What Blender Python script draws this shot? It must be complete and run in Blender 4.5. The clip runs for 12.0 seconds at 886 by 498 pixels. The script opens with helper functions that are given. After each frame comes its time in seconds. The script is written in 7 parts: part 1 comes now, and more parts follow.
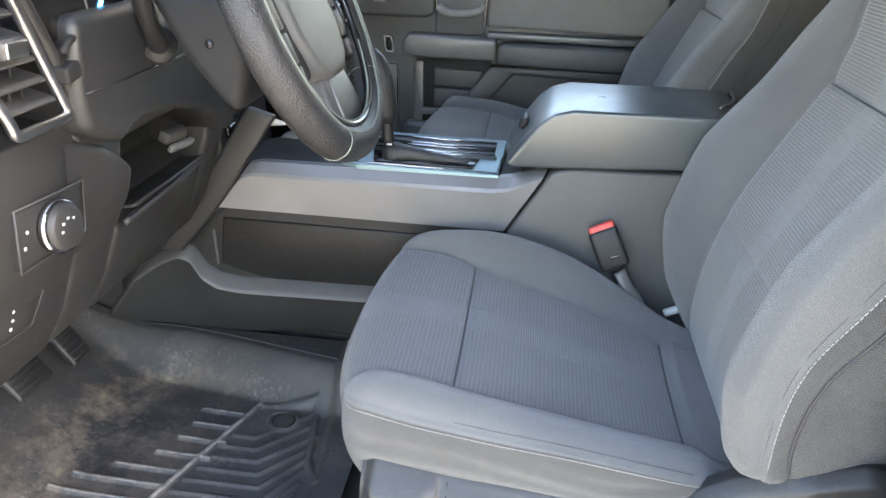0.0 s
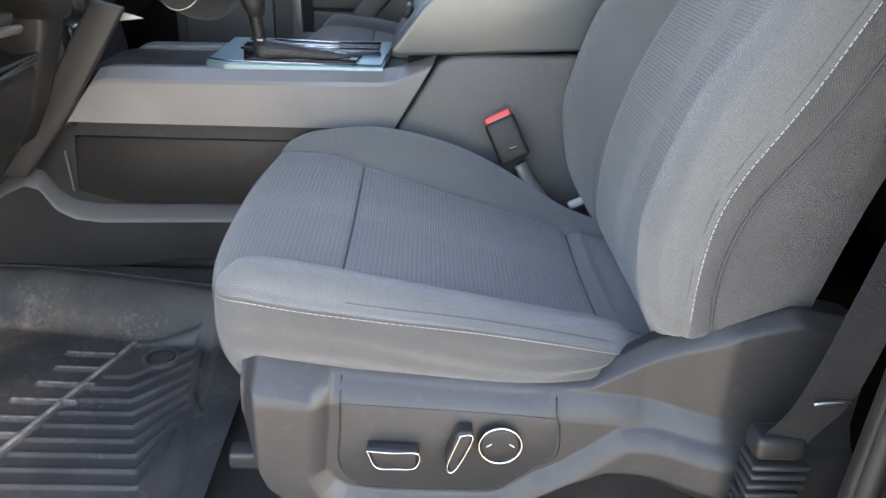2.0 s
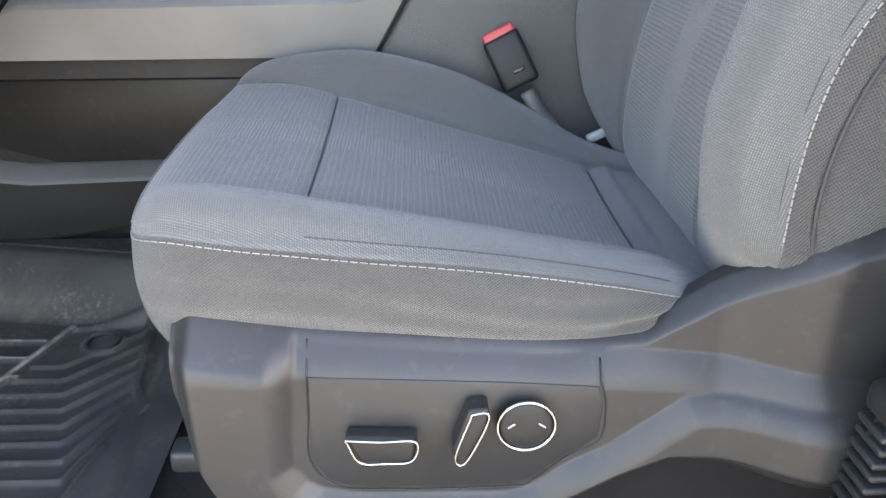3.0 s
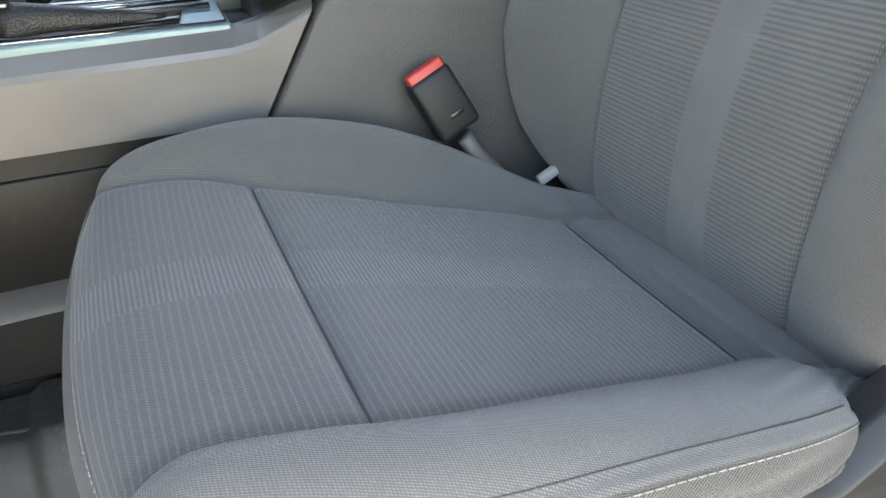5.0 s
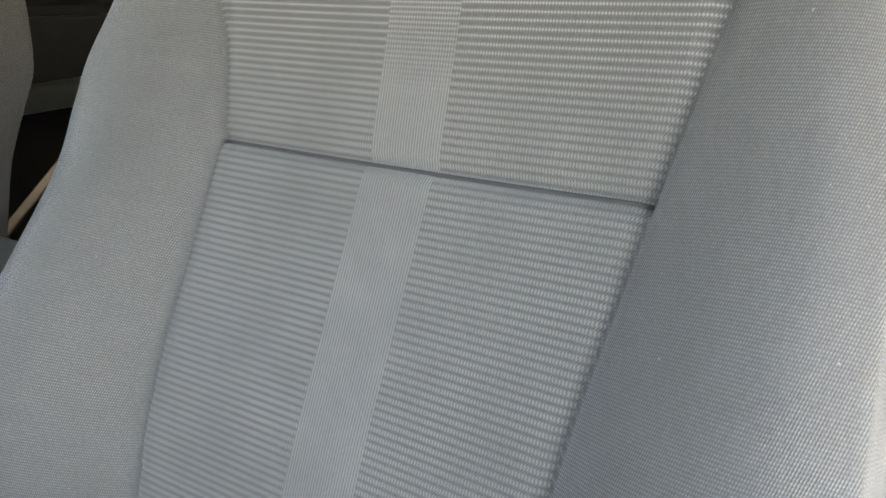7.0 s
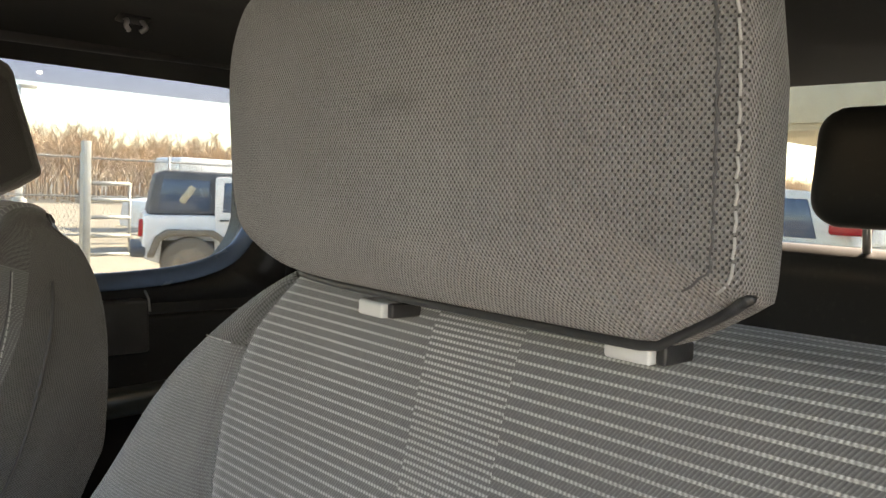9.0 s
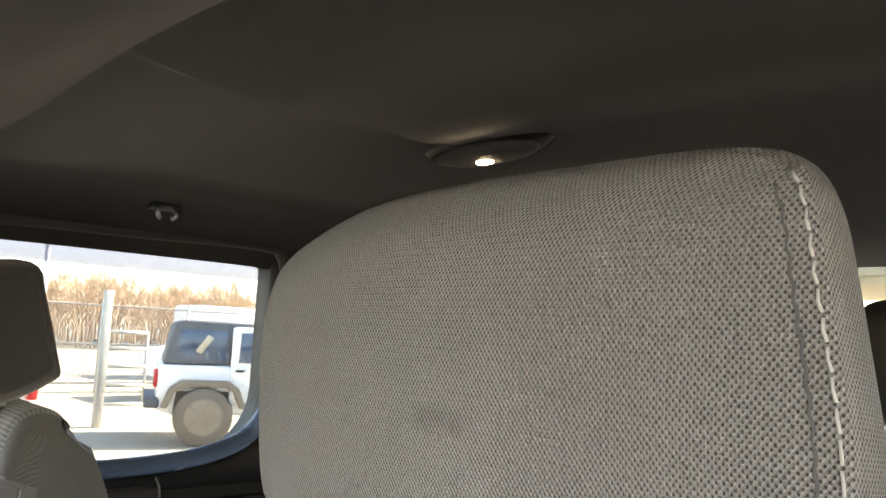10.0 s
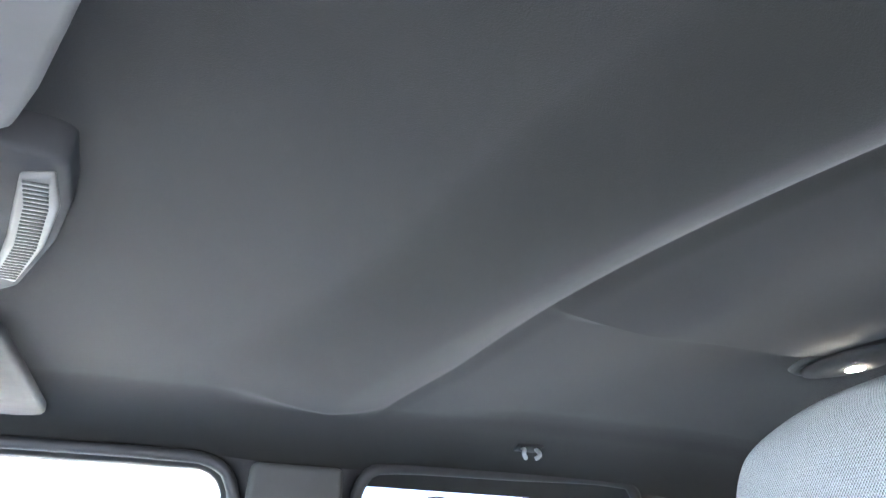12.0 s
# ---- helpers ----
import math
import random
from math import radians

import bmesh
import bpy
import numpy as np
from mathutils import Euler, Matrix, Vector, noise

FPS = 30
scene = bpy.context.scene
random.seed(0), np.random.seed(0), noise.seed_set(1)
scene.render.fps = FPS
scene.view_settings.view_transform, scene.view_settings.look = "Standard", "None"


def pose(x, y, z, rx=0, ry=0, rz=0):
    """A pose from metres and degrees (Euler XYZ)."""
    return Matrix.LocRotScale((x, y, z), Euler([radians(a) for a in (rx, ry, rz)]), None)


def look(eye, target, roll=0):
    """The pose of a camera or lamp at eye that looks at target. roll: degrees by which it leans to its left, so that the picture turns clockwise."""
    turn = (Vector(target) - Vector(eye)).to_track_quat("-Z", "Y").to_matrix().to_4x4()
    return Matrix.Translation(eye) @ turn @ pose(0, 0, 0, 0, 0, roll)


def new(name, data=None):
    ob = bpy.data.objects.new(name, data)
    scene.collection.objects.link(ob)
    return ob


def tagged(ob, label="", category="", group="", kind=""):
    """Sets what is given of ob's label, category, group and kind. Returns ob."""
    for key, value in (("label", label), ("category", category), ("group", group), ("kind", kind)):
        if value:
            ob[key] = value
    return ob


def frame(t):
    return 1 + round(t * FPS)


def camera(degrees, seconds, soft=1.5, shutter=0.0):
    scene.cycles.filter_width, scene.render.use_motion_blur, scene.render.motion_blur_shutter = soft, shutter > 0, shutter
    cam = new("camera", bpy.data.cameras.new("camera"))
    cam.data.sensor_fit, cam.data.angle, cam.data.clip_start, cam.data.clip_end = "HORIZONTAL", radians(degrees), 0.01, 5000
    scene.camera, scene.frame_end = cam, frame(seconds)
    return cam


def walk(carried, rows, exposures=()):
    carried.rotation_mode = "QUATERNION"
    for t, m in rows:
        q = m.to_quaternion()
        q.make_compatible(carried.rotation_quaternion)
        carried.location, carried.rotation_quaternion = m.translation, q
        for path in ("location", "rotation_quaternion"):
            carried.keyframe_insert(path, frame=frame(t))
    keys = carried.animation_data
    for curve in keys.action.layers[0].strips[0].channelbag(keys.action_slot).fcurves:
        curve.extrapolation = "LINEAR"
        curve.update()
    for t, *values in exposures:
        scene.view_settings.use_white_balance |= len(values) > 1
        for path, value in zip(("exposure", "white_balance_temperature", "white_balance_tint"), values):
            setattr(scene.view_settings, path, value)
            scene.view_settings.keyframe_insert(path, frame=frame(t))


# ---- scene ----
cam = camera(59.0, 12.0)
PATH = [
    (0, (0.201, -1.044, 0.913), (0.019, 0.778, 0.108), 3.0),
    (0.5, (0.213, -1.079, 0.915), (0.136, 0.751, 0.111), 3.1),
    (1, (0.221, -1.093, 0.913), (0.203, 0.734, 0.1), 3.1),
    (1.5, (0.217, -1.079, 0.886), (0.253, 0.733, 0.041), 2.9),
    (2, (0.224, -0.99, 0.744), (0.288, 0.824, -0.097), 2.3),
    (2.5, (0.233, -0.873, 0.62), (0.301, 0.937, -0.228), 0.8),
    (2.7, (0.233, -0.842, 0.584), (0.3, 0.97, -0.26), 0.3),
    (4.5, (0.113, -0.674, 0.631), (0.348, 1.088, -0.287), -2.0),
    (5, (0.051, -0.523, 0.628), (0.701, 1.124, -0.302), -2.0),
    (5.5, (0.098, -0.383, 0.632), (1.15, 1.047, -0.289), -2.0),
    (6, (0.165, -0.337, 0.668), (1.489, 0.889, -0.183), -1.9),
    (6.5, (0.176, -0.287, 0.744), (1.731, 0.725, -0.003), -0.1),
    (7, (0.235, -0.283, 0.821), (1.83, 0.72, 0.15), -0.0),
    (8.8, (0.456, -0.246, 0.971), (1.81, 1.213, 0.77), 3.0),
    (9, (0.461, -0.236, 0.987), (1.803, 1.239, 0.837), 2.5),
    (9.5, (0.470, -0.214, 1.021), (1.800, 1.275, 1.055), 3.7),
    (10, (0.463, -0.212, 1.049), (1.753, 1.294, 1.271), 2.9),
    (10.5, (0.438, -0.209, 1.067), (1.623, 1.340, 1.475), 0.9),
    (11, (0.402, -0.216, 1.068), (1.390, 1.417, 1.654), 0.5),
    (11.5, (0.366, -0.227, 1.026), (1.130, 1.473, 1.759), 1.5),
    (12, (0.320, -0.259, 1.001), (0.912, 1.480, 1.796), 1.8),
]
EXPOSURES = [(0, 3.90, 8000, 15), (2.0, 3.62, 8050, 17), (2.7, 3.65, 8100, 17), (4.4, 3.55, 8200, 14), (5.0, 3.72, 9200, 14), (5.5, 3.83, 9200, 14), (6.5, 4.28, 9400, 15), (7, 4.18, 9500, 15), (8.8, 3.45, 9000, 18), (9.5, 3.92, 8600, 18), (10, 4.18, 8400, 17), (11, 4.58, 7150, 14), (11.5, 5.22, 6150, 13), (12, 6.06, 5600, 12)]
walk(cam, [(t, look(e, g, r)) for t, e, g, r in PATH], EXPOSURES)

# ---- light ----
world = bpy.data.worlds.new("sky")
scene.world = world
world.use_nodes = True
wt = world.node_tree
sky = wt.nodes.new("ShaderNodeTexSky")
sky.sky_type = "NISHITA"
sky.sun_disc = False
SUN_EL, SUN_AZ = radians(38), radians(99)      # azimuth from +y towards +x
sky.sun_elevation, sky.sun_rotation = SUN_EL, SUN_AZ
wt.links.new(sky.outputs[0], wt.nodes["Background"].inputs[0])
wt.nodes["Background"].inputs[1].default_value = 0.15
sun = new("sun", bpy.data.lights.new("sun", "SUN"))
sun.data.energy, sun.data.angle, sun.data.color = 4.5, radians(0.6), (1.0, 0.94, 0.85)
to_sun = Vector((math.sin(SUN_AZ) * math.cos(SUN_EL), math.cos(SUN_AZ) * math.cos(SUN_EL), math.sin(SUN_EL)))
sun.matrix_world = look(to_sun * 30, (0, 0, 0))


# ---- materials ----
class Nodes:
    """A small helper to write node trees in few lines."""

    def __init__(self, name, rough=0.5, metal=0.0, spec=0.5):
        self.m = bpy.data.materials.new(name)
        self.m.use_nodes = True
        self.t = self.m.node_tree
        self.b = self.t.nodes["Principled BSDF"]
        self.b.inputs["Roughness"].default_value = rough
        self.b.inputs["Metallic"].default_value = metal
        self.b.inputs["Specular IOR Level"].default_value = spec

    def node(self, kind, **sets):
        n = self.t.nodes.new(kind)
        for k, v in sets.items():
            n.inputs[k.replace("_", " ")].default_value = v
        return n

    def link(self, a, b):
        self.t.links.new(a, b)

    def coords(self, which="Object"):
        return self.t.nodes.new("ShaderNodeTexCoord").outputs[which]

    def math(self, op, a, b=0.0, c=0.0):
        n = self.t.nodes.new("ShaderNodeMath")
        n.operation = op
        for i, v in enumerate((a, b, c)):
            if isinstance(v, (int, float)):
                n.inputs[i].default_value = v
            else:
                self.link(v, n.inputs[i])
        return n.outputs[0]

    def ramp(self, fac, lo, hi, a=(0, 0, 0, 1), b=(1, 1, 1, 1)):
        n = self.t.nodes.new("ShaderNodeValToRGB")
        e = n.color_ramp.elements
        e[0].position, e[1].position, e[0].color, e[1].color = lo, hi, a, b
        self.link(fac, n.inputs[0])
        return n.outputs[0]

    def mix(self, fac, a, b):
        n = self.t.nodes.new("ShaderNodeMix")
        n.data_type = "RGBA"
        for i, v in ((0, fac), (6, a), (7, b)):
            if isinstance(v, (int, float)):
                n.inputs[i].default_value = v
            elif isinstance(v, tuple):
                n.inputs[i].default_value = (*v[:3], 1)
            else:
                self.link(v, n.inputs[i])
        return n.outputs[2]

    def noise(self, scale, detail=4.0, rough=0.55, where=None, stretch=None):
        n = self.node("ShaderNodeTexNoise", Scale=scale, Detail=detail, Roughness=rough)
        where = where or self.coords()
        if stretch:
            mp = self.t.nodes.new("ShaderNodeMapping")
            mp.inputs["Scale"].default_value = stretch
            self.link(where, mp.inputs[0])
            where = mp.outputs[0]
        self.link(where, n.inputs["Vector"])
        return n.outputs[0]

    def bump(self, height, strength, dist, after=None):
        n = self.node("ShaderNodeBump", Strength=strength, Distance=dist)
        self.link(height, n.inputs["Height"])
        if after:
            self.link(after, n.inputs["Normal"])
        self.link(n.outputs[0], self.b.inputs["Normal"])
        return n.outputs[0]

    def color(self, c):
        if isinstance(c, tuple):
            self.b.inputs["Base Color"].default_value = (*c[:3], 1)
        else:
            self.link(c, self.b.inputs["Base Color"])

    def rough(self, r):
        self.link(r, self.b.inputs["Roughness"])


def grey(v, warm=0.0):
    return (v * (1 + warm), v, v * (1 - warm))


def plastic(name, c, rough=0.5, grain=900.0, depth=0.0003, strength=0.35, dust=0.12, spec=0.5, metal=0.0):
    """Moulded, grained plastic: fine leather-like grain, faint dust and handling marks."""
    n = Nodes(name, rough, metal, spec)
    big, fine = n.noise(6, 5), n.noise(70, 4)
    lo, hi = tuple(x * 0.86 for x in c), tuple(min(1, x * 1.12 + 0.004) for x in c)
    base = n.mix(n.ramp(big, 0.3, 0.7), lo, hi)
    base = n.mix(n.math("MULTIPLY", n.ramp(fine, 0.58, 0.78), dust), base, (0.32, 0.30, 0.27))
    n.color(base)
    v = n.node("ShaderNodeTexVoronoi", Scale=grain)
    n.link(n.coords(), v.inputs["Vector"])
    b1 = n.bump(n.noise(25, 3), 0.08, 0.004)
    n.bump(v.outputs["Distance"], strength, depth, b1)
    n.rough(n.math("ADD", n.math("MULTIPLY", n.noise(18, 4), 0.22), rough - 0.11))
    return n.m


def uv_parts(n):
    s = n.t.nodes.new("ShaderNodeSeparateXYZ")
    n.link(n.coords("UV"), s.inputs[0])
    return s.outputs[0], s.outputs[1]


def cloth(name, c, pitch_u=0.0011, pitch_v=0.0017, strength=0.5, slant=0.6, wear=0.25, light=1.22):
    """Woven upholstery: a fine slanted weave along the piece's own length, dust and worn patches."""
    n = Nodes(name, 0.88, 0, 0.25)
    u, v = uv_parts(n)
    ph = n.math("ADD", n.math("MULTIPLY", u, 2 * math.pi / pitch_u), n.math("MULTIPLY", v, slant * 2 * math.pi / pitch_v))
    w1 = n.math("SINE", ph)
    w2 = n.math("SINE", n.math("MULTIPLY", v, 2 * math.pi / pitch_v))
    h = n.math("ADD", n.math("MULTIPLY", w1, 0.6), n.math("MULTIPLY", w2, 0.4))
    big, mid = n.noise(7, 5), n.noise(38, 5, 0.65)
    base = n.mix(n.ramp(big, 0.3, 0.72), tuple(x * 0.84 for x in c), tuple(x * light for x in c))
    base = n.mix(n.math("MULTIPLY", n.ramp(mid, 0.55, 0.8), wear), base, tuple(x * 1.7 + 0.01 for x in c))
    base = n.mix(n.ramp(h, 0.0, 0.9), tuple(x * 0.56 for x in c), base)
    base = n.mix(n.math("MULTIPLY", n.ramp(n.noise(430, 4, 0.75), 0.42, 0.60), 0.42), base, tuple(x * 0.45 for x in c))
    stain = n.math("MULTIPLY", n.ramp(n.noise(13, 3, 0.5), 0.66, 0.74), 0.28)
    base = n.mix(stain, base, tuple(x * 0.5 for x in c))
    base = n.mix(n.math("MULTIPLY", n.ramp(n.noise(210, 2, 0.5), 0.76, 0.80), 0.5), base, (0.42, 0.42, 0.41))
    n.color(base)
    b1 = n.bump(n.noise(14, 3), 0.15, 0.006)
    n.bump(h, strength, 0.0006, b1)
    n.b.inputs["Sheen Weight"].default_value = 0.3
    n.b.inputs["Sheen Roughness"].default_value = 0.45
    return n.m


def ribbed(name, c, thread, pitch=0.0096, stripe=0.027, band=0.5, amount_k=0.75, middle=0.8, tick=0.0020, upper=None):
    """Seat insert: rows of short pale threads on a dark weave; twice as many rows in the stripe up the middle."""
    n = Nodes(name, 0.86, 0, 0.25)
    u, v = uv_parts(n)
    inside = n.math("LESS_THAN", n.math("ABSOLUTE", u), stripe)

    def rows(freq, wide, soft):
        tri = n.math("MULTIPLY", n.math("ABSOLUTE", n.math("SUBTRACT", n.math("FRACT", n.math("MULTIPLY", v, freq)), 0.5)), 2.0)
        e = n.t.nodes.new("ShaderNodeMapRange")
        e.interpolation_type = "SMOOTHSTEP"
        for k, val in ((1, wide + soft), (2, wide - soft), (3, 0.0), (4, 1.0)):
            e.inputs[k].default_value = val
        n.link(tri, e.inputs[0])
        return e.outputs[0]

    line = n.math("MULTIPLY", rows(1 / pitch, band, 0.12), n.math("SUBTRACT", 1.0, inside))
    pick = n.math("ADD", line, n.math("MULTIPLY", n.math("MULTIPLY", inside, middle), rows(1.6 / pitch, 0.42, 0.22)))
    dash = n.math("ADD", n.math("MULTIPLY", n.math("SINE", n.math("MULTIPLY", u, 2 * math.pi / tick)), 0.5), 0.5)
    weave = n.math("SINE", n.math("ADD", n.math("MULTIPLY", u, 2 * math.pi / 0.0017), n.math("MULTIPLY", v, 2 * math.pi / 0.0026)))
    amount = n.math("MULTIPLY", pick, n.math("ADD", n.math("MULTIPLY", dash, 0.7), 0.3))
    if upper is not None:      # below the fold the rows are broad and faint, and the middle stripe has none
        k = n.ramp(v, *upper)
        broad = n.math("MULTIPLY", rows(1 / pitch, 0.58, 0.36), n.math("SUBTRACT", 1.0, inside))
        soft = n.math("MULTIPLY", n.math("ADD", n.math("MULTIPLY", broad, 0.35), n.math("MULTIPLY", inside, 0.36)), n.math("ADD", n.math("MULTIPLY", dash, 0.85), 0.15))
        keep = n.math("SUBTRACT", 1.0, k)
        amount = n.math("ADD", n.math("MULTIPLY", amount, k), n.math("MULTIPLY", soft, keep))
        pick = n.math("ADD", n.math("MULTIPLY", pick, k), n.math("MULTIPLY", n.math("MULTIPLY", n.math("ADD", broad, inside), 0.18), keep))
    big, mid = n.noise(8, 5), n.noise(45, 5, 0.65)
    vary = n.math("ADD", n.math("MULTIPLY", n.noise(17, 4), 1.1), 0.35)
    base = n.mix(n.ramp(big, 0.3, 0.72), tuple(x * 0.84 for x in c), tuple(x * 1.16 for x in c))
    base = n.mix(n.math("MULTIPLY", n.ramp(mid, 0.5, 0.8), 0.25), base, tuple(x * 1.5 for x in c))
    base = n.mix(n.ramp(weave, 0.0, 1.0), tuple(x * 0.64 for x in c), base)
    base = n.mix(n.math("MULTIPLY", n.ramp(n.noise(430, 4, 0.75), 0.42, 0.60), 0.42), base, tuple(x * 0.45 for x in c))
    n.color(n.mix(n.math("MULTIPLY", n.math("MULTIPLY", amount, vary), amount_k), base, thread))
    h = n.math("ADD", n.math("MULTIPLY", pick, 0.5), n.math("MULTIPLY", n.math("ADD", weave, n.math("MULTIPLY", dash, pick)), 0.22))
    b1 = n.bump(n.noise(16, 3), 0.15, 0.006)
    n.bump(h, 0.6, 0.0006, b1)
    n.b.inputs["Sheen Weight"].default_value = 0.3
    return n.m


def knit(name, c, pu=0.0046, pv=0.0052, strength=0.8, deep=0.4, stain=None):
    """Knitted spacer mesh: rows of small staggered pits."""
    n = Nodes(name, 0.9, 0, 0.2)
    u, v = uv_parts(n)
    a = n.math("SINE", n.math("MULTIPLY", u, 2 * math.pi / pu))
    b = n.math("SINE", n.math("MULTIPLY", v, 2 * math.pi / pv))
    cell = n.math("MULTIPLY", a, b)
    fine = n.math("SINE", n.math("ADD", n.math("MULTIPLY", u, 2 * math.pi / (pu / 3)), n.math("MULTIPLY", v, 2 * math.pi / (pv / 2))))
    loose = n.math("MULTIPLY", n.math("SUBTRACT", n.noise(520, 2, 0.5), 0.5), 1.3)
    h = n.math("ADD", n.math("ADD", cell, loose), n.math("MULTIPLY", fine, 0.12))
    big, mid = n.noise(9, 5), n.noise(60, 4, 0.7)
    base = n.mix(n.ramp(big, 0.3, 0.7), tuple(x * 0.86 for x in c), tuple(x * 1.15 for x in c))
    base = n.mix(n.math("MULTIPLY", n.ramp(mid, 0.5, 0.8), 0.25), base, tuple(x * 1.6 for x in c))
    base = n.mix(n.ramp(h, 0.15, 0.55), base, tuple(x * deep for x in c))
    if stain is not None:
        spot = n.t.nodes.new("ShaderNodeVectorMath")
        spot.operation = "SUBTRACT"
        n.link(n.coords("UV"), spot.inputs[0])
        spot.inputs[1].default_value = (stain[0], stain[1], 0)
        warp = n.t.nodes.new("ShaderNodeMapping")
        warp.inputs["Rotation"].default_value = (0, 0, -0.35)
        warp.inputs["Scale"].default_value = (1 / 0.020, 1 / 0.007, 0)
        n.link(spot.outputs[0], warp.inputs[0])
        ln = n.t.nodes.new("ShaderNodeVectorMath")
        ln.operation = "LENGTH"
        n.link(warp.outputs[0], ln.inputs[0])
        ring = n.math("ADD", ln.outputs["Value"], n.math("MULTIPLY", n.math("SUBTRACT", mid, 0.5), 1.6))
        base = n.mix(n.math("MULTIPLY", n.ramp(ring, 0.35, 1.0, (1, 1, 1, 1), (0, 0, 0, 1)), 0.55), base, tuple(x * 0.35 for x in c))
    n.color(base)
    b1 = n.bump(n.noise(12, 3), 0.12, 0.006)
    n.bump(n.math("MULTIPLY", h, -1.0), strength, 0.0007, b1)
    n.b.inputs["Sheen Weight"].default_value = 0.25
    return n.m


def plain(name, c, rough=0.5, metal=0.0, spec=0.5, var=0.12, bump=0.05):
    n = Nodes(name, rough, metal, spec)
    n.color(n.mix(n.ramp(n.noise(5, 5), 0.3, 0.7), tuple(x * (1 - var) for x in c), tuple(min(1, x * (1 + var)) for x in c)))
    n.rough(n.math("ADD", n.math("MULTIPLY", n.noise(30, 4), 0.2), max(0.02, rough - 0.1)))
    if bump:
        n.bump(n.noise(120, 4), bump, 0.002)
    return n.m


M_BOLSTER = cloth("bolster_cloth", (0.183, 0.186, 0.184), 0.0013, 0.0020, 0.5, 0.4)
M_INSERT = ribbed("insert_cloth", (0.136, 0.137, 0.136), (0.56, 0.56, 0.54), 0.0050, 0.027, 0.26, 0.62, 1.05, 0.0021, upper=(0.56, 0.70))
M_CUSHION = ribbed("cushion_insert_cloth", (0.134, 0.136, 0.136), (0.34, 0.335, 0.33), 0.0062, 0.030, 0.28, 0.24, 1.8)
M_SIDE = knit("side_mesh_cloth", (0.078, 0.077, 0.074), 0.0024, 0.0030, 0.6, 0.5)
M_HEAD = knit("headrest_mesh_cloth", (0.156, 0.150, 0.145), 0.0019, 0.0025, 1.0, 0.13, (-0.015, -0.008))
# passenger headrest mesh: its backlit shade is put into this near-black
M_HEAD_DK = knit("shaded_headrest_cloth", (0.028, 0.029, 0.028), 0.0024, 0.0032, 0.5, 0.5)
M_THREAD = plain("stitch_thread", (0.31, 0.31, 0.30), 0.75)
M_THREAD_DK = plain("dark_thread", (0.05, 0.05, 0.052), 0.8)
M_SHIELD = plastic("shield_plastic", (0.0235, 0.0238, 0.0245), 0.40, 1500, 0.0002, 0.45, 0.05, 0.45)
M_DASH = plastic("dash_plastic", (0.0225, 0.0222, 0.0223), 0.44, 1100, 0.0003, 0.35, 0.03)
M_DASH_HI = plastic("dash_satin_plastic", (0.060, 0.0585, 0.058), 0.40, 1600, 0.0002, 0.2, 0.04)
M_BAND_TRIM = plastic("band_satin_plastic", (0.026, 0.025, 0.024), 0.42, 1600, 0.0002, 0.2, 0.03)
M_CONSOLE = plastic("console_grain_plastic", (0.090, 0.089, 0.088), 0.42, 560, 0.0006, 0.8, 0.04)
# darker copy of the console plastic; low-down shade is in its colour
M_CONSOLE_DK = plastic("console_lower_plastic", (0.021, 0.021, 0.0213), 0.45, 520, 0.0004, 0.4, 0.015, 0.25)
M_TRIM = plastic("console_satin_trim", (0.170, 0.167, 0.165), 0.36, 2600, 0.0001, 0.15, 0.03, 0.5, 0.2)
M_DOOR = plastic("door_plastic", (0.088, 0.090, 0.090), 0.40, 1100, 0.0003, 0.35, 0.03)
M_BACK = plastic("seat_rear_vinyl", (0.07, 0.069, 0.066), 0.5, 500, 0.0004, 0.4, 0.05)
# blue base stands in for sky reflected by the dark glossy sill
M_SILL = plastic("sill_plastic", (0.115, 0.17, 0.27), 0.25, 1500, 0.0001, 0.2, 0.03)
M_SHROUD = plastic("shroud_plastic", (0.022, 0.022, 0.0225), 0.55, 1100, 0.0002, 0.25, 0.02, 0.22)
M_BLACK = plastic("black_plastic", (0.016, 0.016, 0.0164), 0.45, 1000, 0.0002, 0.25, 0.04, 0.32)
# near-black base carries the shade of the deep pocket
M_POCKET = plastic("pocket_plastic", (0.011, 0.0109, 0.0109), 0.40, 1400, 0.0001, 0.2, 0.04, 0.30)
M_GLOSS = plastic("gloss_black", (0.012, 0.012, 0.013), 0.18, 900, 0.0, 0.0, 0.02)
M_LEATHER = plastic("wheel_leather", (0.022, 0.022, 0.023), 0.40, 420, 0.0009, 0.9, 0.03)
# teal in this vinyl's base is reflected sky, tinted in
M_VINYL = plastic("armrest_vinyl", (0.050, 0.064, 0.066), 0.32, 700, 0.0003, 0.35, 0.015, 1.0)
M_VINYL.node_tree.nodes["Principled BSDF"].inputs["Coat Weight"].default_value = 0.5
M_VINYL.node_tree.nodes["Principled BSDF"].inputs["Coat Roughness"].default_value = 0.38
M_CHROME = plain("chrome", (0.52, 0.52, 0.53), 0.16, 1.0, 0.5, 0.05, 0.0)
M_SATIN = plain("satin_metal", (0.50, 0.51, 0.52), 0.32, 1.0, 0.5, 0.06, 0.0)
M_BEZEL = plain("bezel_metallic", (0.20, 0.29, 0.31), 0.42, 0.5, 0.5, 0.06, 0.0)
M_RED = plain("buckle_red", (0.62, 0.055, 0.045), 0.38)
M_BELT = cloth("belt_webbing", (0.020, 0.020, 0.021), 0.003, 0.0022, 0.7, 0.9, 0.1)
M_BELT.node_tree.nodes["Principled BSDF"].inputs["Sheen Weight"].default_value = 0.03
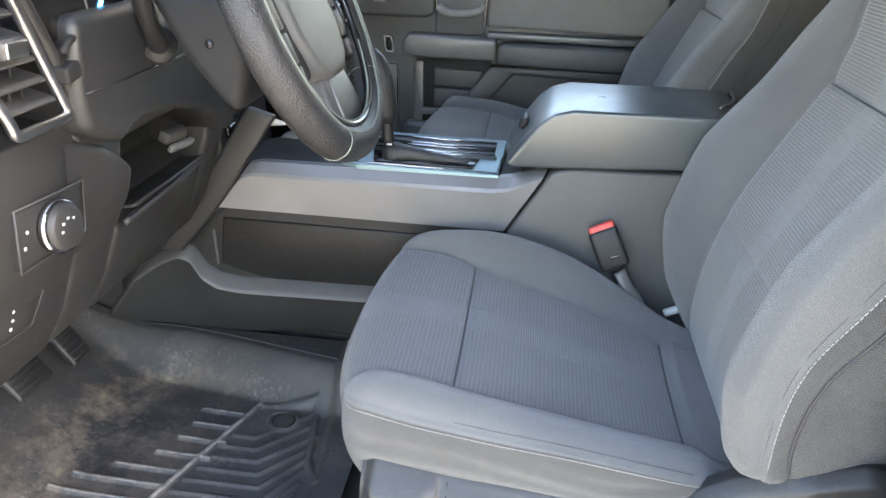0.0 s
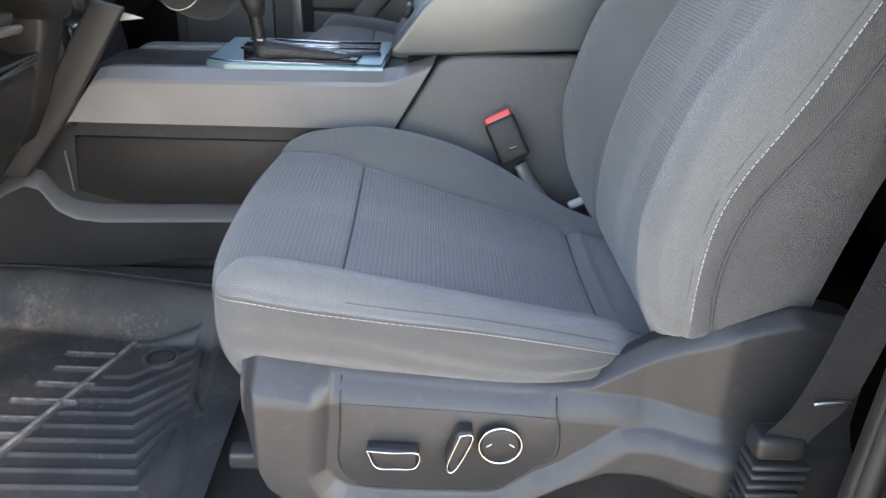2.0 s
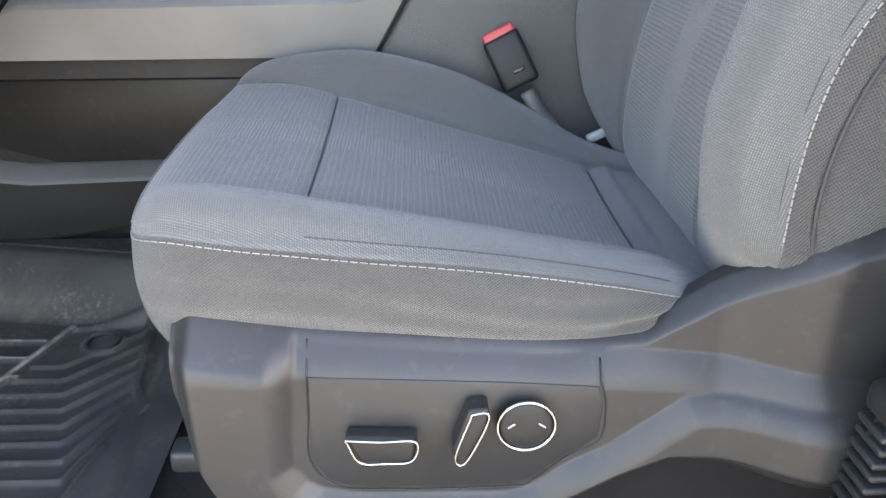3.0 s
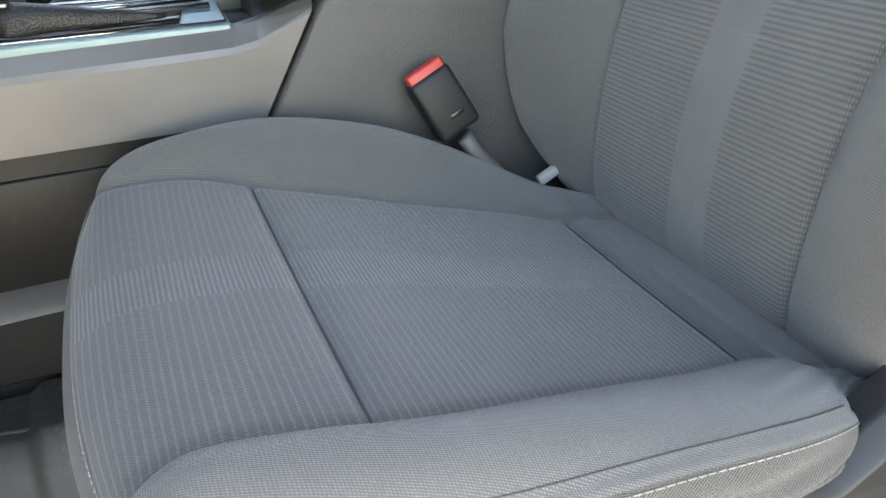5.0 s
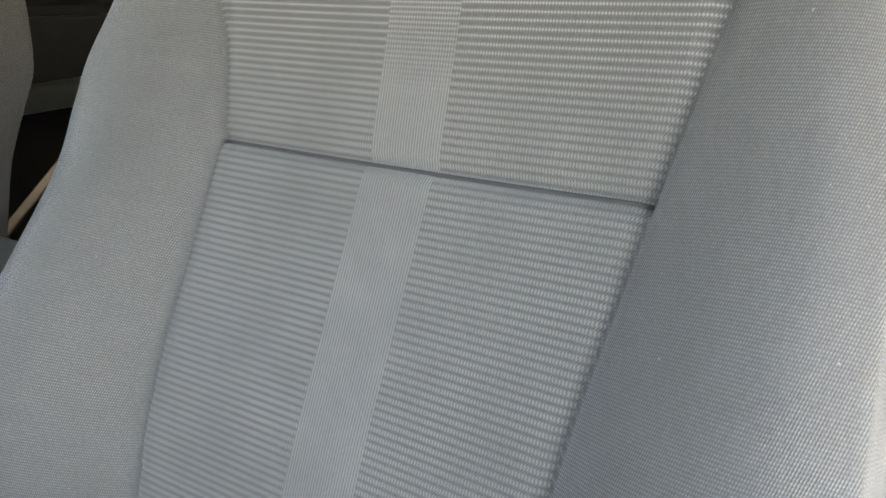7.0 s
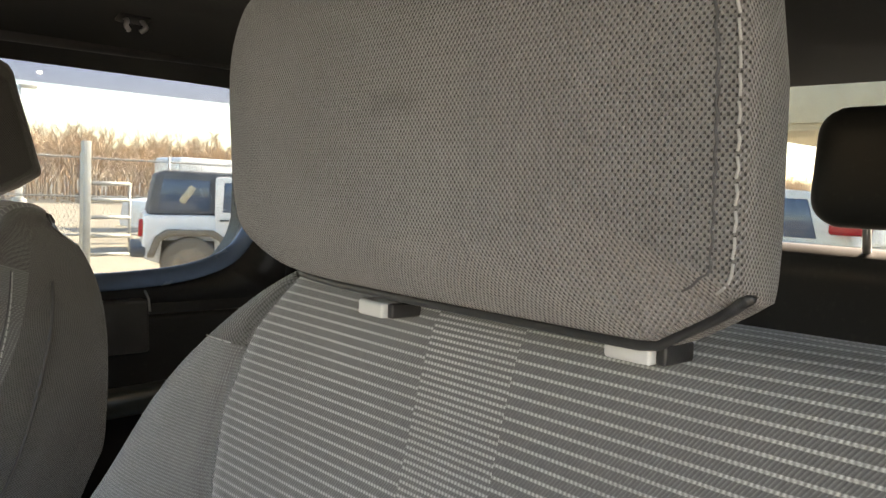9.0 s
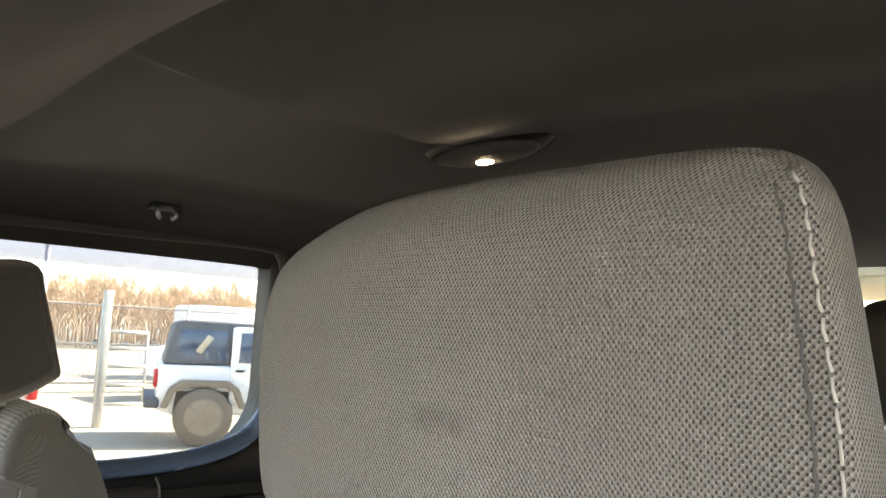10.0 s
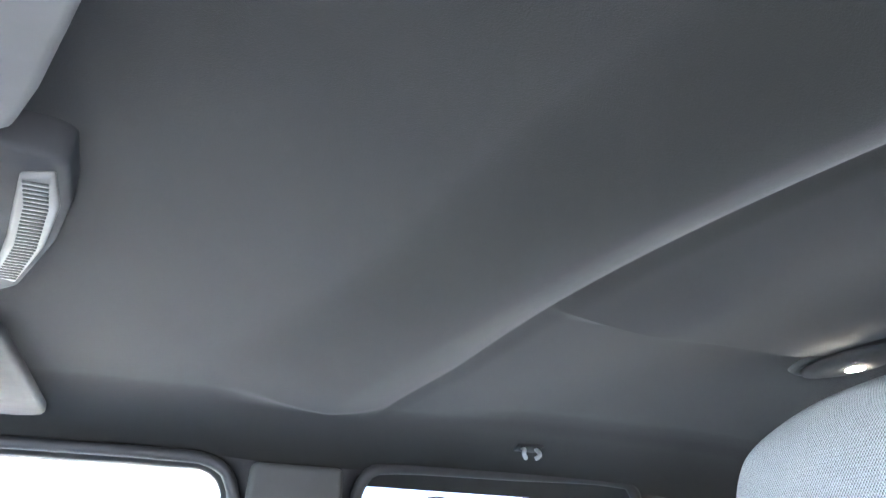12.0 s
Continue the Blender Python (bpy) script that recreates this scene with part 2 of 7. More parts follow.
M_GUIDE = plain("guide_grey", (0.42, 0.43, 0.42), 0.45)
M_CARPET = plain("carpet", (0.018, 0.017, 0.017), 0.95, 0, 0.1, 0.4, 0.6)
M_SEAL = plain("rubber_seal", (0.02, 0.02, 0.021), 0.6)
M_PAINT = plain("white_paint", (0.78, 0.78, 0.77), 0.25, 0, 0.6, 0.03, 0.0)
M_PILLAR = plastic("pillar_trim", (0.22, 0.218, 0.21), 0.6, 900, 0.0003, 0.3, 0.03)
M_VISOR = plain("visor_cloth", (0.058, 0.058, 0.056), 0.85)
# visor cloth dimmed by colour, where windscreen light came out too bright
M_VISOR_DK = plain("dimmed_visor_cloth", (0.014, 0.0142, 0.0150), 0.85)
M_MARK = plain("white_marking", (0.45, 0.46, 0.46), 0.5)
M_GREYMESH = plain("grille_grey", (0.08, 0.079, 0.075), 0.6)
M_STALK = plain("stalk_sleeve", (0.19, 0.188, 0.18), 0.6, 0, 0.4, 0.35, 0.5)
M_SEAM = plain("seam_grey_green", (0.17, 0.19, 0.165), 0.6)


def rubber_mat():
    """Rubber floor mat with dried mud and trodden dust."""
    n = Nodes("mat_rubber", 0.55, 0, 0.4)
    where = n.coords()
    mud = n.ramp(n.noise(6.5, 9, 0.74, where), 0.46, 0.62)
    fine = n.math("ADD", n.math("MULTIPLY", n.ramp(n.noise(34, 7, 0.75, where), 0.36, 0.66), 0.75), 0.25)
    sep = n.t.nodes.new("ShaderNodeSeparateXYZ")
    n.link(where, sep.inputs[0])
    front = n.ramp(n.math("MULTIPLY", sep.outputs[0], -1.0), 0.27, 0.62)
    low = n.ramp(sep.outputs[2], 0.012, 0.060, (1, 1, 1, 1), (0.10, 0.10, 0.10, 1))
    amount = n.math("MULTIPLY", n.math("MULTIPLY", n.math("MULTIPLY", mud, fine), low), n.math("ADD", n.math("MULTIPLY", front, 0.85), 0.12))
    base = n.mix(n.ramp(n.noise(12, 5), 0.3, 0.7), (0.026, 0.0265, 0.028), (0.046, 0.046, 0.046))
    worn = n.math("MULTIPLY", n.ramp(n.noise(120, 4, 0.7), 0.5, 0.7), n.ramp(n.noise(9, 4), 0.45, 0.65))
    base = n.mix(n.math("MULTIPLY", worn, 0.6), base, (0.16, 0.155, 0.145))
    rub = n.math("MULTIPLY", n.ramp(uv_parts(n)[1], 0.55, 0.8), n.ramp(n.noise(55, 5, 0.7), 0.3, 0.6))
    base = n.mix(n.math("MULTIPLY", rub, 0.75), base, (0.27, 0.255, 0.235))
    n.color(n.mix(amount, base, (0.30, 0.235, 0.17)))
    n.rough(n.math("ADD", n.math("MULTIPLY", amount, 0.35), 0.46))
    b1 = n.bump(n.noise(35, 4), 0.15, 0.004)
    n.bump(n.noise(500, 3), 0.3, 0.0006, b1)
    return n.m


M_MAT = rubber_mat()


def headliner():
    n = Nodes("headliner_cloth", 0.95, 0, 0.06)
    c = (0.0105, 0.0107, 0.0098)
    n.color(n.mix(n.ramp(n.noise(4, 5), 0.3, 0.7), tuple(x * 0.88 for x in c), tuple(x * 1.12 for x in c)))
    n.bump(n.noise(900, 3), 0.35, 0.0008)
    n.b.inputs["Sheen Weight"].default_value = 0.11
    return n.m


M_ROOF = headliner()


def glass(name, tint):
    n = Nodes(name, 0.0)
    t = n.t
    out = t.nodes["Material Output"]
    tr, gl, mx = t.nodes.new("ShaderNodeBsdfTransparent"), t.nodes.new("ShaderNodeBsdfGlossy"), t.nodes.new("ShaderNodeMixShader")
    tr.inputs[0].default_value = (*tint, 1)
    gl.inputs["Roughness"].default_value = 0.0
    fr = t.nodes.new("ShaderNodeFresnel")
    fr.inputs[0].default_value = 1.45
    t.links.new(fr.outputs[0], mx.inputs[0])
    t.links.new(tr.outputs[0], mx.inputs[1])
    t.links.new(gl.outputs[0], mx.inputs[2])
    t.links.new(mx.outputs[0], out.inputs[0])
    return n.m


M_GLASS = glass("window_glass", (0.93, 0.95, 0.94))
M_PRIVACY = glass("privacy_glass", (0.44, 0.475, 0.485))
M_BAND = glass("shade_band_glass", (0.36, 0.33, 0.42))


# ---- mesh helpers ----
def mesh_of(name, verts, faces, smooth=True):
    me = bpy.data.meshes.new(name)
    me.from_pydata(verts, [], faces)
    if smooth:
        me.polygons.foreach_set("use_smooth", [True] * len(me.polygons))
    return me


def part(name, bm, material, parent=None, label="", smooth=True, at=None):
    """Links a bmesh (or mesh) as one object under a thing or a part."""
    if isinstance(bm, bmesh.types.BMesh):
        me = bpy.data.meshes.new(name)
        bmesh.ops.recalc_face_normals(bm, faces=bm.faces)
        for f in bm.faces:
            f.smooth = smooth
        bm.to_mesh(me)
        bm.free()
    else:
        me = bm
    for m in material if isinstance(material, (list, tuple)) else [material]:
        me.materials.append(m)
    ob = new(name, me)
    if at is not None:
        ob.matrix_basis = at
    if parent is not None:
        ob.parent = parent
        if parent.type == "EMPTY":      # parts are modelled in the room's own metres
            ob.matrix_parent_inverse = Matrix.Translation(-parent.location)
    if label:
        ob["label"] = label
    return ob


def thing(name, label, category, group="", kind="", at=(0, 0, 0)):
    ob = new(name)
    ob.location = at
    ob.empty_display_size = 0.05
    return tagged(ob, label, category, group, kind)


def rbox(sx, sy, sz, bevel=0.004, seg=3, at=(0, 0, 0), rot=(0, 0, 0), bm=None):
    """A box with rounded edges, its middle at a place."""
    bm = bm or bmesh.new()
    geo = bmesh.ops.create_cube(bm, size=1.0)
    vs = geo["verts"]
    bmesh.ops.scale(bm, vec=(sx, sy, sz), verts=vs)
    if bevel > 0:
        es = list({e for v in vs for e in v.link_edges})
        r = bmesh.ops.bevel(bm, geom=es, offset=min(bevel, 0.49 * min(sx, sy, sz)), segments=seg, profile=0.5, affect="EDGES")
        vs = list({v for f in r["faces"] for v in f.verts} | {v for v in vs if v.is_valid})
    bmesh.ops.transform(bm, matrix=pose(*at, *rot), verts=vs)
    return bm


def prism(poly, y0, y1, bevel=0.004, seg=3, bm=None, axis="y"):
    """A polygon in the x-z plane (or x-y, y-z) drawn out along the third axis, its edges rounded."""
    bm = bm or bmesh.new()

    def put(a, b, c):
        return {"y": (a, c, b), "z": (a, b, c), "x": (c, a, b)}[axis]

    lo = [bm.verts.new(put(a, b, y0)) for a, b in poly]
    hi = [bm.verts.new(put(a, b, y1)) for a, b in poly]
    fs = [bm.faces.new(lo), bm.faces.new(hi[::-1])]
    for i in range(len(poly)):
        j = (i + 1) % len(poly)
        fs.append(bm.faces.new((lo[i], hi[i], hi[j], lo[j])))
    bmesh.ops.recalc_face_normals(bm, faces=fs)
    if bevel > 0:
        es = list({e for f in fs for e in f.edges if e.calc_face_angle(0) > 0.35})
        bmesh.ops.bevel(bm, geom=es, offset=bevel, segments=seg, profile=0.5, affect="EDGES", clamp_overlap=True)
    return bm


def smooth_line(pts, n):
    """A Catmull-Rom curve through points, at n even steps of arc length."""
    p = np.array(pts, float)
    p = np.vstack([2 * p[0] - p[1], p, 2 * p[-1] - p[-2]])
    fine = []
    for i in range(1, len(p) - 2):
        t = np.linspace(0, 1, 24, endpoint=False)[:, None]
        a, b, c, d = p[i - 1 : i + 3]
        fine.append(0.5 * (2 * b + (c - a) * t + (2 * a - 5 * b + 4 * c - d) * t**2 + (3 * b - a - 3 * c + d) * t**3))
    fine = np.vstack([*fine, p[-2][None]])
    s = np.concatenate([[0], np.cumsum(np.linalg.norm(np.diff(fine, axis=0), axis=1))])
    at = np.linspace(0, s[-1], n)
    return np.stack([np.interp(at, s, fine[:, k]) for k in range(fine.shape[1])], -1)


def tube(pts, r, n=0, sides=10, closed=False, bm=None, flat=1.0):
    """A round bar along a smooth line through points. flat: its width against its height."""
    bm = bm or bmesh.new()
    line = smooth_line([*pts, pts[0]], n)[:-1] if n and closed else smooth_line(pts, n) if n else np.array(pts, float)
    rings, prev = [], None
    cnt = len(line)
    for i in range(cnt):
        a, b = (line[i - 1], line[(i + 1) % cnt]) if closed else (line[max(i - 1, 0)], line[min(i + 1, cnt - 1)])
        d = Vector(b - a).normalized()
        if prev is None:
            prev = d.orthogonal().normalized() if abs(d.z) > 0.9 else Vector((0, 0, 1)).cross(d).normalized()
        side = (prev - d * prev.dot(d)).normalized()
        prev = side
        up = d.cross(side)
        rr = r[i] if isinstance(r, (list, np.ndarray)) else r
        rings.append([bm.verts.new(Vector(line[i]) + side * (rr * flat * math.cos(t)) + up * (rr * math.sin(t))) for t in (2 * math.pi * k / sides for k in range(sides))])
    for i in range(cnt if closed else cnt - 1):
        a, b = rings[i], rings[(i + 1) % cnt]
        for k in range(sides):
            bm.faces.new((a[k], a[(k + 1) % sides], b[(k + 1) % sides], b[k]))
    if not closed:
        bm.faces.new(rings[0][::-1])
        bm.faces.new(rings[-1])
    return bm


def lathe(profile, n=32, m=None, bm=None):
    """Turns (radius, height) pairs about z, closed at both ends, then moves it by m."""
    bm = bm or bmesh.new()
    rings = [[bm.verts.new((r * math.cos(2 * math.pi * k / n), r * math.sin(2 * math.pi * k / n), h)) for k in range(n)] for r, h in profile]
    for a, b in zip(rings, rings[1:]):
        for k in range(n):
            bm.faces.new((a[k], a[(k + 1) % n], b[(k + 1) % n], b[k]))
    bm.faces.new(rings[0][::-1])
    bm.faces.new(rings[-1])
    if m is not None:
        bmesh.ops.transform(bm, matrix=m, verts=[v for r in rings for v in r])
    return bm


def stitches(line, length=0.0058, gap=0.0016, r=0.0005, bm=None):
    """A row of thread stitches along a dense line of points."""
    bm = bm or bmesh.new()
    line = np.array(line, float)
    s = np.concatenate([[0], np.cumsum(np.linalg.norm(np.diff(line, axis=0), axis=1))])
    at = 0.0
    while at + length < s[-1]:
        q = [np.array([np.interp(at + f * length, s, line[:, k]) for k in range(3)]) for f in (0, 0.5, 1)]
        tube(q, r, sides=5, bm=bm)
        at += length + gap
    return bm


def sheet(grid, uv=None, mats=None, name="sheet"):
    """A mesh from a grid of points [i][j]; uv in metres; mats: material index [i][j] of each face."""
    g = np.array(grid, float)
    a, b = g.shape[:2]
    verts = g.reshape(-1, 3).tolist()
    idx = np.arange(a * b).reshape(a, b)
    faces = np.stack([idx[:-1, :-1], idx[1:, :-1], idx[1:, 1:], idx[:-1, 1:]], -1).reshape(-1, 4)
    me = mesh_of(name, verts, faces.tolist())
    if uv is not None:
        lay = me.uv_layers.new(name="UVMap")
        lay.data.foreach_set("uv", np.array(uv, float).reshape(-1, 2)[faces.ravel()].ravel())
    if mats is not None:
        me.polygons.foreach_set("material_index", np.array(mats, int).ravel())
    return me


def smoothstep(a, b, x):
    t = np.clip((x - a) / (b - a), 0, 1)
    return t * t * (3 - 2 * t)


# ---- front seats ----
def keyed(ks, pts, at):
    """Points of a smooth curve that passes pts at the stations ks."""
    ks, p, at = np.array(ks, float), np.array(pts, float), np.asarray(at, float)
    slope = np.gradient(p, ks, axis=0)
    n = np.clip(np.searchsorted(ks, at, side="right") - 1, 0, len(ks) - 2)
    h = (ks[n + 1] - ks[n])[:, None]
    t = ((np.clip(at, ks[0], ks[-1]) - ks[n]) / h[:, 0])[:, None]
    return (2 * t**3 - 3 * t**2 + 1) * p[n] + (t**3 - 2 * t**2 + t) * h * slope[n] + (3 * t**2 - 2 * t**3) * p[n + 1] + (t**3 - t**2) * h * slope[n + 1]


def seat_cushion(seat, Y, dz):
    """Cushion: ribbed insert over the front lip, leaf-shaped side bolsters, wrinkled mesh sides. Y maps the seat's own y (outer side negative) to the room."""
    mid_x = [0.07, 0.0, -0.025, -0.035, -0.015, 0.035, 0.14, 0.25, 0.36, 0.45, 0.475, 0.505, 0.545]
    mid_z = [0.205, 0.222, 0.262, 0.303, 0.335, 0.349, 0.338, 0.309, 0.280, 0.256, 0.257, 0.256, 0.246]
    st = np.linspace(0, 12, 230)
    mid = keyed(range(13), list(zip(mid_x, mid_z)), st)
    arc = np.concatenate([[0], np.cumsum(np.linalg.norm(np.diff(mid, axis=0), axis=1))])
    lip = 3.75      # the station at which the front lip's seam runs
    ins_o = keyed([0, 1.5, 2.5, lip, 4.7, 5.1, 5.62, 6.09, 7.23, 8.18, 9.05, 10.2, 12],
                  [(0.085, -0.195, 0.207), (0.012, -0.20, 0.240), (-0.004, -0.20, 0.285), (-0.002, -0.203, 0.333), (0.022, -0.189, 0.346), (0.045, -0.184, 0.349), (0.10, -0.187, 0.345), (0.15, -0.193, 0.338), (0.275, -0.174, 0.303), (0.376, -0.160, 0.276), (0.455, -0.142, 0.254), (0.484, -0.165, 0.254), (0.54, -0.17, 0.243)], st)
    pipe_o = keyed([0, 1.5, 2.5, lip, 4.4, 5.14, 5.62, 6.09, 6.55, 7.0, 7.45, 7.9, 8.45, 9.0, 9.5, 10.5, 12],
                   [(0.090, -0.202, 0.208), (0.017, -0.208, 0.242), (0.0, -0.209, 0.286), (0.0, -0.212, 0.332), (0.013, -0.243, 0.338), (0.048, -0.262, 0.342), (0.10, -0.271, 0.338), (0.15, -0.275, 0.334), (0.20, -0.277, 0.329), (0.25, -0.277, 0.324), (0.30, -0.275, 0.317), (0.35, -0.272, 0.308), (0.40, -0.265, 0.296), (0.448, -0.250, 0.278), (0.468, -0.236, 0.266), (0.492, -0.222, 0.256), (0.535, -0.205, 0.240)], st)
    base_o = keyed([0, 1.5, 2.5, lip, 5.14, 6.09, 7.0, 7.9, 8.45, 8.8, 9.1, 9.5, 10.5, 12],
                   [(0.094, -0.215, 0.207), (0.055, -0.235, 0.210), (0.040, -0.246, 0.214), (0.032, -0.252, 0.224), (0.060, -0.258, 0.236), (0.15, -0.258, 0.234), (0.25, -0.258, 0.230), (0.35, -0.262, 0.229), (0.392, -0.264, 0.236), (0.425, -0.262, 0.247), (0.450, -0.252, 0.262), (0.468, -0.238, 0.260), (0.492, -0.222, 0.250), (0.535, -0.205, 0.235)], st)
    ins_i = keyed([0, 1.5, 2.5, lip, 4.8, 5.5, 6.0, 7.36, 8.3, 9.05, 10.2, 12],
                  [(0.085, 0.205, 0.207), (0.010, 0.212, 0.240), (-0.010, 0.215, 0.285), (-0.006, 0.222, 0.333), (0.020, 0.222, 0.350), (0.088, 0.210, 0.350), (0.139, 0.189, 0.341), (0.291, 0.163, 0.302), (0.391, 0.152, 0.275), (0.455, 0.139, 0.257), (0.484, 0.136, 0.255), (0.54, 0.135, 0.243)], st)
    pipe_i = keyed([0, 1.5, 2.5, lip, 4.6, 5.14, 6.09, 6.55, 7.0, 7.45, 7.9, 8.45, 9.0, 10.2, 12],
                   [(0.090, 0.212, 0.208), (0.016, 0.220, 0.242), (-0.004, 0.224, 0.286), (0.0, 0.230, 0.334), (0.018, 0.252, 0.352), (0.050, 0.262, 0.361), (0.15, 0.266, 0.365), (0.20, 0.266, 0.363), (0.25, 0.264, 0.353), (0.30, 0.260, 0.338), (0.35, 0.255, 0.317), (0.40, 0.248, 0.293), (0.45, 0.236, 0.267), (0.484, 0.222, 0.252), (0.54, 0.205, 0.238)], st)
    base_i = pipe_i + np.array([0.0, 0.004, 0.0])
    base_i[:, 2] = np.minimum(pipe_i[:, 2] - 0.004, 0.212 + 0.03 * smoothstep(9.0, 10.2, st))
    seam_arc = float(np.interp(5.98, st, arc))
    rear_arc = float(np.interp(9.05, st, arc))
    NS, NB, NI = 20, 24, 46
    grid, uv, mats = [], [], []
    for i, k in enumerate(st):
        top, rear = float(smoothstep(lip - 0.4, 5.2, k)), float(smoothstep(8.6, 10.2, k))
        row, ruv = [], []
        across = np.linspace(1, 0, NS, endpoint=False)
        for w in across:      # outer mesh side
            p = pipe_o[i] + (base_o[i] - pipe_o[i]) * w
            tall = float(np.linalg.norm(base_o[i] - pipe_o[i]))
            belly = math.sin(math.pi * min(1.0, 0.10 + 0.95 * w)) - math.sin(math.pi * 0.10)
            out = np.array([-0.75, -0.65, 0.0]) if k < lip else np.array([-0.6 * (1 - float(smoothstep(lip, 5.6, k))), -1.0, 0.0])
            folds = 0.0023 * math.sin(w * 13 + 2.2 * math.sin(k * 1.5) + k) * math.sin(math.pi * w) * (0.35 + 0.65 * float(smoothstep(7.4, 8.8, k)))
            folds += 0.0012 * math.sin(w * 21 - 1.7 * k + 1.3 * math.sin(k * 2.3)) * math.sin(math.pi * w)
            p = p + out * (0.16 * min(tall, 0.10) * belly + folds * top * (1 - rear))
            row.append(p), ruv.append((-0.26 - w * tall, arc[i]))
        for w in np.linspace(1, 0, NB, endpoint=False):      # outer bolster
            p = ins_o[i] + (pipe_o[i] - ins_o[i]) * w
            wide = float(np.linalg.norm(pipe_o[i] - ins_o[i]))
            puff = (0.024 * math.sin(math.pi * w**0.85) ** 0.8) * min(1.0, wide / 0.07) * top * (1 - 0.4 * rear)
            puff -= 0.0045 * math.exp(-((w * wide / 0.004) ** 2)) * top
            puff -= 0.0022 * math.exp(-(((1 - w) * wide - 0.008) / 0.0025) ** 2) * top
            puff += 0.0012 * math.sin(31 * w + 4.1 * k) * math.sin(math.pi * w) * float(smoothstep(7.8, 9.0, k))
            p = p + np.array([-0.10 * puff, -0.25 * puff, puff])
            row.append(p), ruv.append((p[1], arc[i]))
        for w in np.linspace(0, 1, NI):      # insert, slightly crowned and sat in
            p = ins_o[i] + (ins_i[i] - ins_o[i]) * w
            arch = 1 - (2 * w - 1) ** 2
            bow = 1 - abs(2 * w - 1) ** 2.6
            c = np.array([mid[i, 0] - 0.5 * (ins_o[i, 0] + ins_i[i, 0]), 0, mid[i, 1] - 0.5 * (ins_o[i, 2] + ins_i[i, 2])])
            p = p + c * (bow if k < 5.2 else arch)
            edge = min(w, 1 - w) * float(np.linalg.norm(ins_i[i] - ins_o[i]))
            dip = 0.0045 * math.exp(-((edge / 0.004) ** 2)) + 0.0042 * math.exp(-(((arc[i] - seam_arc) / 0.0032) ** 2)) + 0.006 * math.exp(-(((arc[i] - rear_arc) / 0.0045) ** 2))
            dip += 0.003 * math.exp(-(((arc[i] - seam_arc) / 0.016) ** 2)) * arch
            dip -= 0.0045 * math.exp(-(((arc[i] - rear_arc - 0.017) / 0.010) ** 2))
            row.append(p - np.array([0, 0, dip * top])), ruv.append((p[1] - 0.012, arc[i]))
        for w in np.linspace(0, 1, NB + 1)[1:]:      # inner bolster, higher at the front
            p = ins_i[i] + (pipe_i[i] - ins_i[i]) * w
            wide = float(np.linalg.norm(pipe_i[i] - ins_i[i]))
            puff = (0.034 * math.sin(math.pi * (0.06 + 0.94 * w) ** 1.25) ** 0.9) * min(1.0, wide / 0.085) * top * (1 - 0.55 * float(smoothstep(7.2, 9.2, k)))
            puff -= 0.0045 * math.exp(-((w * wide / 0.004) ** 2)) * top
            p = p + np.array([-0.05 * puff, 0.12 * puff, puff])
            row.append(p), ruv.append((p[1], arc[i]))
        for w in np.linspace(0, 1, NS + 1)[1:]:      # inner mesh side
            p = pipe_i[i] + (base_i[i] - pipe_i[i]) * w
            p = p + np.array([0, 0.014 * math.sin(math.pi * w) * top, 0])
            row.append(p), ruv.append((0.26 + w * 0.1, arc[i]))
        grid.append([(p[0], Y(p[1]), p[2] + dz) for p in row]), uv.append(ruv)
        if i:
            low = k < lip
            mats.append([1] * NS + [1 if low else 0] * NB + [1 if low else 2 if arc[i] <= rear_arc else 0] * (NI - 1) + [1 if low else 0] * NB + [1] * NS)
    c = part("cushion", sheet(grid, uv, mats, "cushion"), [M_BOLSTER, M_SIDE, M_CUSHION], seat)
    i0, i1 = int(np.argmin(np.abs(st - lip))), int(np.argmin(np.abs(st - 9.35)))
    out = (Y(1) - Y(0))
    front = [Vector(q) + Vector((-0.0014, 0, 0)) for q in grid[i0][NS + NB + NI + NB : NS - 1 : -1]]
    edge_o = [Vector(grid[i][NS - 1]).lerp(Vector(grid[i][NS]), 0.3) + Vector((-0.0002, -out * 0.0011, 0.0004)) for i in range(i0 + 1, i1)]
    edge_i = [Vector(grid[i][-NS - 1]) + Vector((0, out * 0.0012, 0.0004)) for i in range(i0 + 1, i1)]
    part("stitching", stitches(front), M_THREAD, c, "pale thread stitching")
    part("stitching", stitches(edge_o), M_THREAD, c, "pale thread stitching")
    part("stitching", stitches(edge_i), M_THREAD, c, "pale thread stitching")
    crease = [Vector(grid[i][NS + 3]) + Vector((0, 0, 0.0002)) for i in range(i0 + 44, i1 - 6)]
    part("edge_seam", tube(crease, 0.0006, sides=5), M_THREAD_DK, c)
    for nm, a, r in (("cross_seam", seam_arc, 0.0013), ("rear_seam", rear_arc, 0.0010)):
        q = grid[int(np.argmin(np.abs(arc - a)))][NS + NB : NS + NB + NI]
        part(nm, tube([Vector(v) + Vector((0, 0, 0.0006)) for v in q], r, sides=6), M_THREAD_DK, c)
    return c


